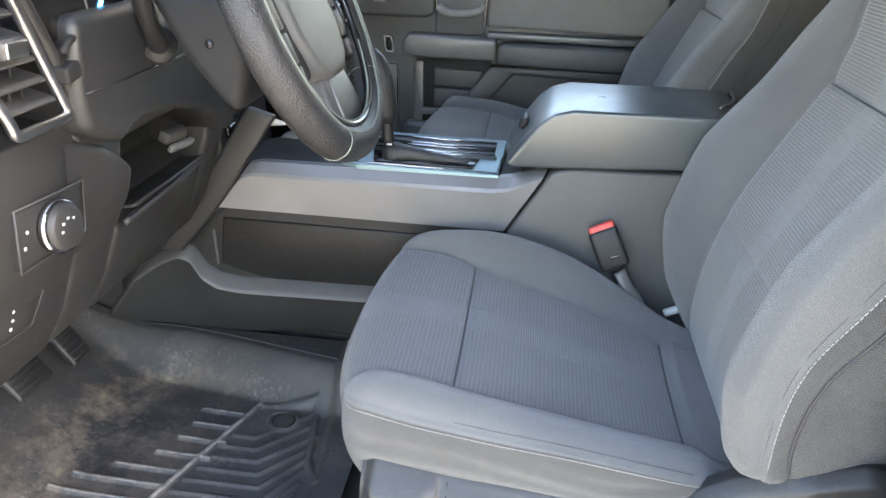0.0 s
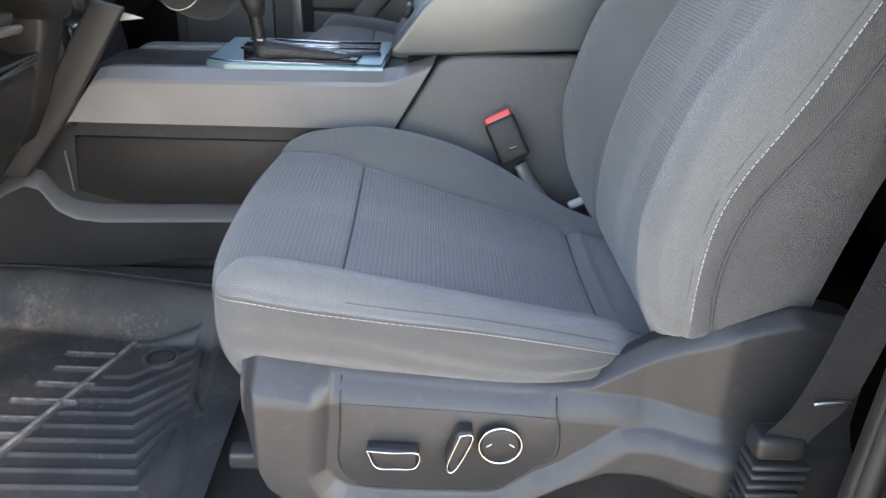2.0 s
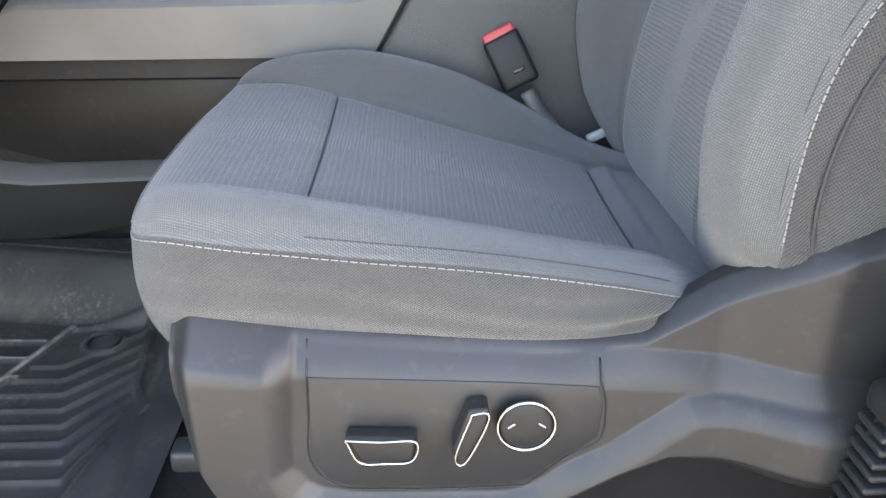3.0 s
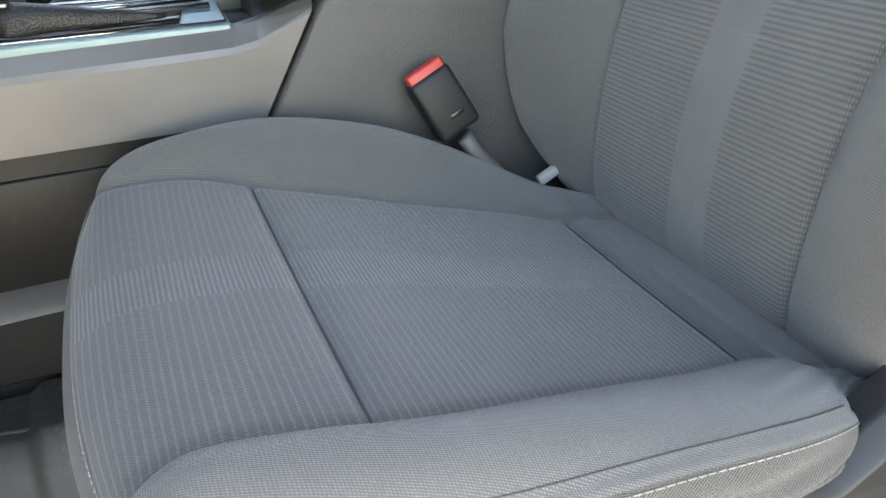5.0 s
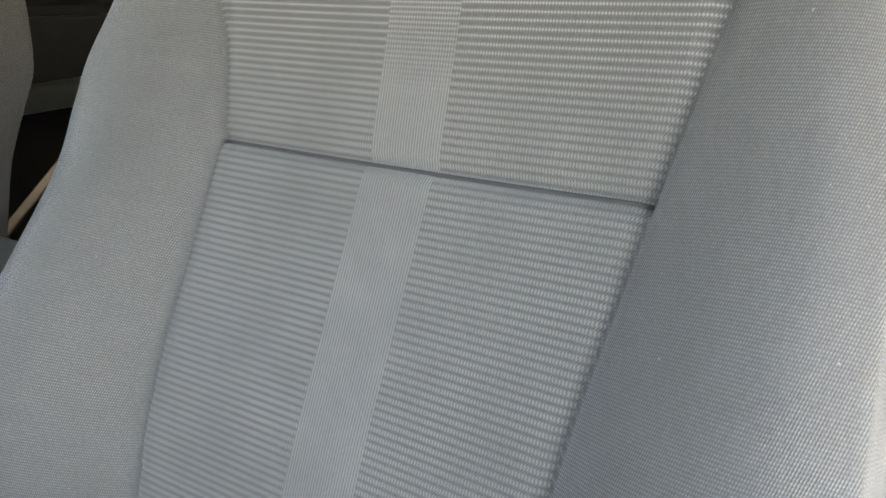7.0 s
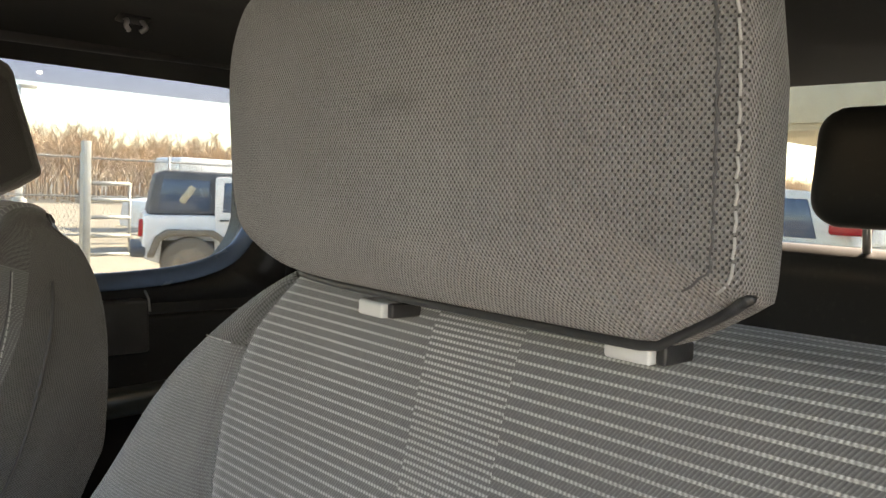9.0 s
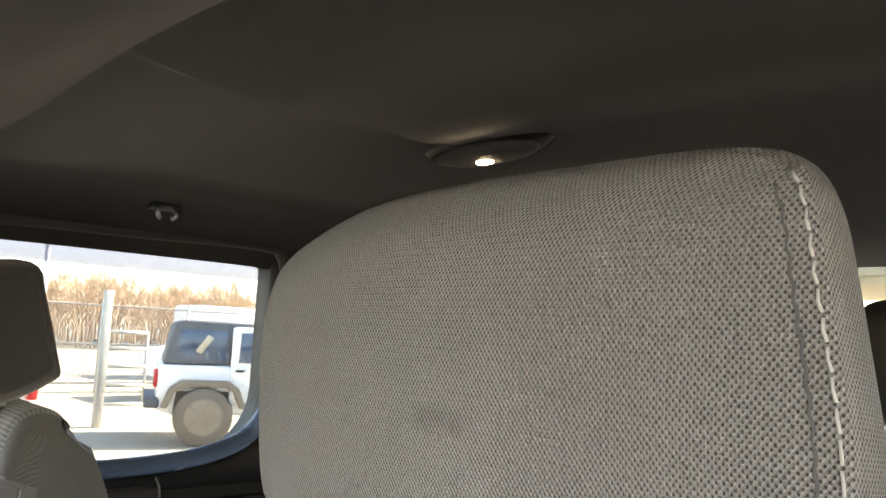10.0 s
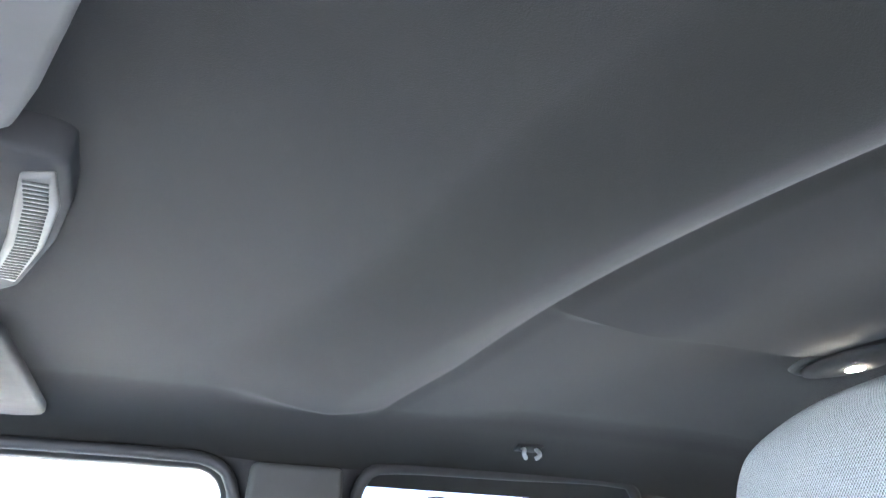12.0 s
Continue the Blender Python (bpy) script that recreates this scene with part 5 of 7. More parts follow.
def armrest():
    a = thing("console_armrest", "padded black vinyl armrest lid with stitched edge on the console", "armrest", at=(0.36, 0.43, 0.5))
    sec = [(0.170, 0.492), (0.180, 0.484), (0.30, 0.489), (0.55, 0.506), (0.582, 0.512), (0.585, 0.60), (0.55, 0.606), (0.28, 0.600), (0.245, 0.590), (0.222, 0.570), (0.19, 0.525)]
    lid = part("lid", prism([(x, z + (0.006 if z < 0.52 else 0)) for x, z in sec], 0.300, 0.550, 0.026, 7), M_VINYL, a)
    edge = smooth_line([(0.180, 0.305, 0.519), (0.205, 0.305, 0.552), (0.232, 0.305, 0.578), (0.262, 0.306, 0.588), (0.30, 0.307, 0.591), (0.42, 0.307, 0.594), (0.56, 0.307, 0.597)], 120)
    part("stitching", stitches([Vector(p) + Vector((0, -0.0015, 0.002)) for p in edge], 0.004, 0.002, 0.0006), M_THREAD, lid, "pale stitching")
    part("latch", rbox(0.012, 0.06, 0.022, 0.004, 3, (0.196, 0.43, 0.545), (0, 32, 0)), M_BLACK, lid)
    part("hinge_trim", tube([(0.535, 0.36, 0.610), (0.575, 0.44, 0.607), (0.59, 0.53, 0.606)], 0.003, 12, 8), M_SATIN, lid, "satin metal edge strip")


armrest()


def buckle():
    b = thing("belt_buckle", "black seat belt buckle with a red release button beside the seat", "belt buckle", at=(0.37, 0.265, 0.30))
    m = pose(0.368, 0.266, 0.366, -14, -27, 0) @ Matrix.Scale(1.14, 4)
    part("shell", rbox(0.046, 0.026, 0.066, 0.006, 3), M_BLACK, b, at=m)
    part("release_button", rbox(0.040, 0.017, 0.016, 0.003, 3, (0, -0.002, 0.033)), M_RED, b, "red release button", at=m)
    part("side_slot", rbox(0.015, 0.003, 0.005, 0.001, 2, (0.004, -0.0125, -0.014)), M_GLOSS, b, at=m)
    part("stalk", tube([(0.392, 0.262, 0.325), (0.408, 0.256, 0.298), (0.43, 0.25, 0.27), (0.45, 0.245, 0.22)], 0.010, 14, 10, flat=1.9), M_STALK, b, "grey buckle stalk")
    part("anchor", rbox(0.028, 0.012, 0.012, 0.003, 2, (0.488, 0.236, 0.268), (0, -25, 0)), M_GUIDE, b, "pale plastic anchor clip")


buckle()


# ---- dashboard, steering, pedals ----
def dashboard():
    d = thing("dashboard", "dark grey moulded dashboard with air vent, light switch and cubby", "dashboard", at=(-0.5, 0.4, 0.3))
    full = [(-0.405, 0.93), (-0.372, 0.80), (-0.345, 0.70), (-0.335, 0.62), (-0.345, 0.52), (-0.385, 0.40), (-0.420, 0.335), (-0.46, 0.325), (-0.60, 0.45), (-0.78, 0.90)]
    notch = [(-0.405, 0.93), (-0.372, 0.80), (-0.345, 0.70), (-0.335, 0.625), (-0.345, 0.600), (-0.43, 0.585), (-0.45, 0.52), (-0.362, 0.470), (-0.385, 0.40), (-0.420, 0.335), (-0.46, 0.325), (-0.60, 0.45), (-0.78, 0.90)]
    hollow = [(-0.455, 0.93), (-0.43, 0.68), (-0.400, 0.662), (-0.339, 0.655), (-0.335, 0.62)] + full[4:]
    part("outer_panel", prism(full, -0.42, -0.352, 0.012, 3), M_DASH, d)
    part("vent_recess", prism(hollow, -0.352, -0.188, 0.004, 2), M_DASH, d)
    part("outer_panel", prism(full, -0.188, -0.075, 0.012, 3), M_DASH, d)
    part("knee_panel", prism(notch, -0.075, 0.225, 0.010, 3), M_DASH, d)
    part("inner_panel", prism(full, 0.225, 0.300, 0.012, 3), M_DASH, d)
    part("centre_panel", prism([(-0.345, 0.44), (-0.375, 0.62), (-0.44, 0.93), (-0.75, 0.93), (-0.62, 0.35), (-0.36, 0.35)], 0.302, 0.565, 0.010, 3), M_BLACK, d)
    part("passenger_panel", prism([(-0.46, 0.93), (-0.41, 0.75), (-0.42, 0.55), (-0.50, 0.42), (-0.62, 0.45), (-0.75, 0.93)], 0.566, 1.16, 0.015, 4), M_DASH, d)
    part("dash_top", prism([(-0.86, 0.90), (-0.42, 0.93), (-0.40, 0.945), (-0.45, 0.965), (-0.86, 0.93)], -0.43, 1.17, 0.008, 3), M_DASH, d)
    part("stack_switch_row", rbox(0.012, 0.05, 0.022, 0.004, 2, (-0.352, 0.35, 0.505), (0, -10, 0)), M_GLOSS, d)
    part("stack_knob", lathe([(0.016, 0), (0.016, 0.012), (0.012, 0.016)], 24, pose(-0.355, 0.36, 0.545, 0, 82, 0)), M_DASH_HI, d)
    part("key_tag", prism([(-0.258, 0.546), (-0.220, 0.536), (-0.258, 0.531)], 0.30, 0.303, 0.0), M_MARK, d, "small white tag")
    # slanted satin band from the dash down to the console
    part("edge_band", prism([(-0.245, 0.552), (-0.296, 0.566), (-0.375, 0.44), (-0.420, 0.363), (-0.490, 0.268), (-0.445, 0.266), (-0.356, 0.379), (-0.314, 0.445)], 0.286, 0.304, 0.006, 3), M_BAND_TRIM, d, "satin brown-grey edge band")
    # panel round the column, with a cut line across it
    knee = [(-0.205, 0.78), (-0.214, 0.69), (-0.204, 0.648), (-0.17, 0.630), (-0.125, 0.614), (-0.100, 0.628), (-0.06, 0.634), (0.03, 0.622), (0.11, 0.602), (0.17, 0.572), (0.215, 0.540), (0.25, 0.545), (0.25, 0.61), (0.15, 0.66), (0.085, 0.70), (0.03, 0.78)]
    kp = part("column_panel", prism(knee, -0.40, -0.304, 0.016, 5, axis="x"), M_DASH, d)
    part("cut_line", tube([(-0.3036, -0.205, 0.694), (-0.3034, -0.03, 0.694), (-0.3036, 0.075, 0.694)], 0.0012, sides=6), M_GLOSS, kp)
    part("cut_line", tube([(-0.3036, -0.075, 0.78), (-0.3034, -0.05, 0.735), (-0.3036, -0.03, 0.695)], 0.0009, sides=6), M_GLOSS, kp)
    part("cubby_floor", rbox(0.08, 0.25, 0.006, 0.002, 2, (-0.386, 0.08, 0.487), (0, -12, 0)), M_BAND_TRIM, d, "satin cubby floor")
    # brake release handle in the cubby
    h = part("brake_release", rbox(0.020, 0.050, 0.020, 0.005, 3, (-0.352, 0.105, 0.560), (0, 20, -12)), M_DASH_HI, d, "grey brake release handle")
    part("handle_lip", rbox(0.010, 0.058, 0.014, 0.004, 3, (-0.340, 0.105, 0.544), (0, 35, -12)), M_TRIM, h)
    part("cubby_lip", tube([(-0.352, -0.07, 0.478), (-0.350, 0.06, 0.482), (-0.352, 0.20, 0.490)], 0.0055, 20, 10), M_BAND_TRIM, d)
    # vent
    v = part("air_vent", prism([(-0.40, 0.86), (-0.285, 0.86), (-0.183, 0.672), (-0.272, 0.668)], -0.405, -0.385, 0.004, 2, axis="x"), M_GLOSS, d)
    for k in range(7):
        z = 0.687 + 0.0245 * k
        yr, yl = -0.196 - 0.53 * (z - 0.687), -0.270 - 0.62 * (z - 0.668)
        blade = [(-0.388, z + 0.010), (-0.350, z + 0.001), (-0.344, z - 0.003), (-0.346, z - 0.006), (-0.388, z + 0.004)]
        part("louvre", prism(blade, yl, yr, 0.0012, 2), M_DASH_HI, v)
        if k < 4:
            for f in (0.35, 0.6):
                part("louvre_pin", rbox(0.004, 0.003, 0.018, 0.001, 1, (-0.362, yl + (yr - yl) * f, z + 0.008)), M_BLACK, v)
    lever = part("vent_lever", rbox(0.024, 0.040, 0.020, 0.005, 3, (-0.340, -0.275, 0.752)), M_DASH_HI, v)
    part("lever_trim", rbox(0.004, 0.036, 0.016, 0.004, 3, (-0.3275, -0.275, 0.752)), M_SATIN, lever, "satin lever face")
    right = [(-0.345, -0.178 - 0.53 * (z - 0.666), z) for z in (0.86, 0.80, 0.73, 0.68)]
    part("vent_frame", tube(right + [(-0.345, -0.178, 0.664), (-0.345, -0.190, 0.6595), (-0.345, -0.23, 0.6595), (-0.345, -0.268, 0.6595), (-0.345, -0.277, 0.664), (-0.345, -0.290, 0.69), (-0.345, -0.36, 0.80)], 0.0066, 70, 10, flat=1.0), M_SATIN, v, "bright metal vent frame")
    part("vent_surround", tube([(-0.350, -0.262, 0.86), (-0.347, -0.232, 0.80), (-0.344, -0.194, 0.73), (-0.342, -0.160, 0.668), (-0.346, -0.157, 0.648)], 0.009, 60, 12), M_DASH, v)
    part("surround_cap", rbox(0.024, 0.030, 0.020, 0.004, 3, (-0.337, -0.184, 0.712), (10, 0, 0)), M_SHROUD, v)
    v.location += Vector((0.020, -0.033, 0.009))
    # soft knee bolster swelling out of the panel beside the cubby
    rows = []
    for y in list(np.linspace(-0.215, -0.078, 40)) + [-0.0735, -0.0700, -0.0685, -0.0683]:
        top = float(np.interp(y, [-0.215, -0.186, -0.122, -0.068], [0.652, 0.642, 0.611, 0.574]))
        amp = 0.0015 + 0.0105 * float(smoothstep(-0.20, -0.125, y))
        back = 0.030 * max(0.0, (y + 0.080) / 0.0117) ** 2.4 if y > -0.080 else 0.0
        row = [(-0.372, y, top + 0.002)]
        for u in np.linspace(0, 1, 26):
            z = top - (top - 0.480) * u**1.5
            face_x = float(np.interp(z, [0.40, 0.52, 0.62, 0.70], [-0.385, -0.345, -0.335, -0.345]))
            edge = 0.022 * max(0.0, 1 - (top - z) / 0.020) ** 2
            row.append((face_x + amp * float(smoothstep(0.480, 0.56, z)) - edge - back, y, z))
        rows.append(row)
    part("knee_bolster", sheet(rows, None, None, "knee_bolster"), M_DASH, d)
    # light switch
    pl = part("switch_plate", prism([(-0.320, 0.588), (-0.190, 0.580), (-0.198, 0.520), (-0.325, 0.520)], -0.345, -0.3345, 0.003, 2, axis="x"), M_SHROUD, d)
    part("plate_edge", tube([(-0.334, -0.322, 0.590), (-0.334, -0.188, 0.582), (-0.334, -0.196, 0.518), (-0.334, -0.327, 0.518)], 0.0012, sides=6, closed=True), M_DASH_HI, pl)
    face = pose(-0.333, -0.258, 0.549, 0, 84, -8)
    k = part("light_knob", lathe([(0.030, 0), (0.030, 0.010), (0.026, 0.020), (0.022, 0.022), (0.006, 0.0225)], 40, face), M_DASH, pl, "rotary light switch")
    part("knob_ring", lathe([(0.0315, 0.004), (0.0325, 0.010), (0.0295, 0.016), (0.0285, 0.014)], 40, face), M_CHROME, k, "chrome ring")
    for a in range(5):
        part("knob_mark", rbox(0.002, 0.004, 0.003, 0.0005, 1, (-0.309 - 0.002, -0.262 + 0.014 * math.cos(0.8 * a), 0.551 + 0.012 * math.sin(0.8 * a))), M_MARK, k)
    for dz in (0.0, -0.022):
        part("dial_mark", rbox(0.002, 0.0045, 0.0045, 0.001, 1, (-0.3335, -0.306 + 0.35 * dz, 0.560 + 0.75 * dz)), M_MARK, pl)
    lo = part("lower_switch", prism([(-0.345, 0.482), (-0.231, 0.480), (-0.283, 0.428), (-0.345, 0.432)], -0.382, -0.366, 0.003, 2, axis="x"), M_SHROUD, d)
    part("switch_edge", tube([(-0.3655, -0.344, 0.4825), (-0.3655, -0.230, 0.4805), (-0.3655, -0.283, 0.4275), (-0.3655, -0.344, 0.4315)], 0.0010, sides=6, closed=True), M_DASH_HI, lo)
    for dz, dy in ((0.012, 0.004), (-0.004, 0.0), (-0.018, -0.006)):
        part("switch_mark", rbox(0.002, 0.0045, 0.004, 0.001, 1, (-0.3645, -0.315 + dy, 0.453 + 0.6 * dz)), M_MARK, lo)
    # instrument cluster
    cl = part("cluster_hood", prism([(-0.42, 0.93), (-0.36, 0.88), (-0.335, 0.79), (-0.33, 0.755), (-0.36, 0.735), (-0.44, 0.735)], -0.165, 0.185, 0.012, 3), M_DASH, d)
    scr = part("cluster_face", prism([(-0.25, 0.752), (0.16, 0.755), (0.16, 0.90), (-0.25, 0.90)], -0.345, -0.326, 0.004, 2, axis="x"), M_GLOSS, cl, "dark instrument face")
    n = Nodes("gauge_glow", 0.3)
    n.b.inputs["Emission Color"].default_value = (0.02, 0.35, 0.9, 1)
    n.b.inputs["Emission Strength"].default_value = 1.2
    part("gauge_needle", rbox(0.002, 0.007, 0.03, 0.001, 1, (-0.325, -0.116, 0.777), (-42, 0, 0)), n.m, scr, "blue lit gauge needle")
    part("gauge_ring", tube([(-0.325, -0.095 + 0.05 * math.cos(a), 0.80 + 0.05 * math.sin(a)) for a in np.linspace(0, 2 * math.pi, 32, endpoint=False)], 0.0012, sides=6, closed=True), M_SATIN, scr)
    for a in np.linspace(-0.6, 3.8, 9):
        part("gauge_tick", rbox(0.0015, 0.002, 0.006, 0.0004, 1, (-0.325, -0.095 + 0.043 * math.cos(a), 0.80 + 0.043 * math.sin(a)), (math.degrees(a) - 90, 0, 0)), M_MARK, scr)
    part("readout_bar", rbox(0.0015, 0.026, 0.006, 0.0004, 1, (-0.325, -0.192, 0.768)), M_GREYMESH, scr)
    part("cluster_rim", tube([(-0.314, -0.222, 0.742), (-0.312, -0.214, 0.752), (-0.312, -0.19, 0.760), (-0.312, -0.15, 0.766), (-0.314, -0.10, 0.767), (-0.318, 0.0, 0.767)], 0.0048, 40, 10), M_SHROUD, cl)
    return d


dashboard()


def steering_wheel():
    C = Vector((-0.100, -0.020, 0.778))
    ax, up, sd = Vector((0.906, 0, 0.423)), Vector((-0.423, 0, 0.906)), Vector((0, 1, 0))
    w = thing("steering_wheel", "black leather steering wheel with pale seam and dark spokes", "steering wheel", at=tuple(C))
    ang = np.linspace(0, 2 * math.pi, 120, endpoint=False)
    R, r = 0.187, 0.0235

    def P(a, rad, h=0.0):
        flat = 1.0 - 0.035 * float(smoothstep(0.75, 1.0, -math.sin(a)))
        return C + sd * (rad * math.cos(a)) + up * (rad * flat * math.sin(a)) + ax * h

    rim = part("rim", tube([P(a, R) for a in ang], r, sides=20, closed=True), M_LEATHER, w)
    part("pale_seam", tube([P(a, R - 0.009, 0.0222) for a in ang], 0.0014, sides=6, closed=True), M_SEAM, rim, "pale seam line round the rim")
    part("inner_bezel", tube([P(a, R - 0.0225, 0.011) for a in ang], 0.0062, sides=10, closed=True), M_GLOSS, rim, "gloss black inner bezel")
    part("bezel_edge", tube([P(a, R - 0.0285, 0.0145) for a in np.linspace(math.radians(205), math.radians(335), 60)], 0.0014, sides=6), M_SEAM, rim, "pale bezel edge")
    lace = [P(a, R - r * 0.94, -0.007 + (0.0045 if k % 2 else -0.0045)) for k, a in enumerate(np.linspace(-0.9, 0.6, 58))]
    part("lacing", tube(lace, 0.0011, sides=5), M_THREAD_DK, rim, "dark cross stitching")
    for deg in (238, 321):
        a = math.radians(deg)
        part("rim_joint", tube([P(a, R) + (P(a, 1) - C).normalized() * ((r + 0.0004) * math.cos(t)) + ax * ((r + 0.0004) * math.sin(t)) for t in np.linspace(0, 2 * math.pi, 24, endpoint=False)], 0.0008, sides=5, closed=True), M_SEAM, rim)
    turn = Matrix((sd, up, ax)).transposed().to_4x4()
    base = Matrix.Translation(C) @ turn
    # hub, airbag cover and spokes are modelled in the wheel's own plane
    part("hub", rbox(0.16, 0.15, 0.06, 0.025, 5, (0, -0.005, -0.045)), M_SHROUD, w, at=base)
    cover = [(-0.075, 0.085), (0.075, 0.085), (0.092, 0.03), (0.088, -0.03), (0.070, -0.072), (0.040, -0.092), (-0.040, -0.092), (-0.070, -0.072), (-0.088, -0.03), (-0.092, 0.03)]
    part("airbag_cover", prism(cover, -0.025, 0.014, 0.013, 5, axis="z"), M_CONSOLE, w, "grained grey airbag cover", at=base)
    for e in (-1, 1):
        sp = part("spoke", prism([(e * 0.075, 0.070), (e * 0.172, 0.060), (e * 0.170, -0.045), (e * 0.125, -0.088), (e * 0.075, -0.075)], -0.020, 0.002, 0.005, 3, axis="z"), M_SHROUD, w, at=base)
        for a, b in ((0.066, -0.010), (-0.015, -0.052), (-0.056, -0.080)):
            part("spoke_trim", prism([(e * 0.112, a), (e * 0.127, a), (e * 0.127, b), (e * 0.112, b)], 0.0, 0.0075, 0.002, 2, axis="z"), M_DASH_HI, sp, "grey spoke trim segment")
        for k, (a, b) in enumerate(((0.052, 0.004), (0.0, -0.046))):
            part("spoke_switch", prism([(e * 0.132, a), (e * 0.158, a - 0.004), (e * 0.157, b), (e * 0.132, b)], 0.0, 0.0085, 0.003, 2, axis="z"), M_GLOSS, sp)
            for m in (-0.012, 0.012):
                part("switch_mark", rbox(0.004, 0.003, 0.0008, 0.0002, 1, (e * 0.145, (a + b) / 2 + m, 0.0088)), M_MARK, sp)
    low = part("lower_spoke", prism([(-0.052, -0.082), (0.052, -0.082), (0.074, -0.150), (0.050, -0.170), (-0.050, -0.170), (-0.074, -0.150)], -0.022, 0.004, 0.008, 4, axis="z"), M_DASH_HI, w, "satin lower spoke", at=base)
    part("spoke_ridge", tube([(-0.030, -0.090, 0.0045), (-0.040, -0.125, 0.0050), (-0.038, -0.160, 0.0045)], 0.0022, 12, 8), M_TRIM, low)
    for o in w.children:
        o.matrix_parent_inverse = Matrix.Translation(-C)
    col = thing("steering_column", "black plastic steering column shroud with stalks", "steering column", at=(-0.25, 0, 0.70))
    part("shroud", prism([(-0.15, 0.80), (-0.155, 0.70), (-0.168, 0.648), (-0.19, 0.662), (-0.24, 0.722), (-0.285, 0.80)], -0.085, 0.085, 0.022, 6), M_SHROUD, col)
    part("shroud_screw", lathe([(0.006, 0), (0.005, 0.002)], 14, pose(-0.202, -0.0855, 0.739, 90, 0, 0)), M_GLOSS, col)
    st = part("stalk", tube([(-0.295, -0.03, 0.722), (-0.285, -0.055, 0.735), (-0.28, -0.085, 0.765), (-0.275, -0.115, 0.82)], [0.013, 0.015, 0.014, 0.012, 0.012, 0.013, 0.013, 0.011], 8, 12), M_BLACK, col)
    part("stalk_collar", tube([(-0.300, -0.022, 0.718), (-0.290, -0.040, 0.727)], 0.024, sides=20), M_DASH, st)


steering_wheel()


def pedal(name, label, x, y, z, w, h, tilt):
    p = thing(name, label, "pedal", "pedals", at=(x, y, z))
    pad = part("pad", rbox(0.016, w, h, 0.006, 3), M_BLACK, p, at=pose(x, y, z, 0, tilt, 0))
    for k in range(int(h / 0.012) - 1):
        part("tread", rbox(0.005, w * 0.86, 0.005, 0.0015, 1, (0.008, 0, -h / 2 + 0.012 + 0.012 * k)), M_SEAL, pad)
    part("arm", tube([(x - 0.01, y, z), (x - 0.03, y, z + 0.12), (x - 0.06, y, z + 0.30)], 0.010, 10, 10), M_BLACK, p)


pedal("brake_pedal", "black ribbed rubber brake pedal", -0.605, -0.005, 0.150, 0.092, 0.062, -38)
pedal("accelerator_pedal", "black accelerator pedal with a worn edge", -0.625, 0.140, 0.140, 0.058, 0.115, -38)


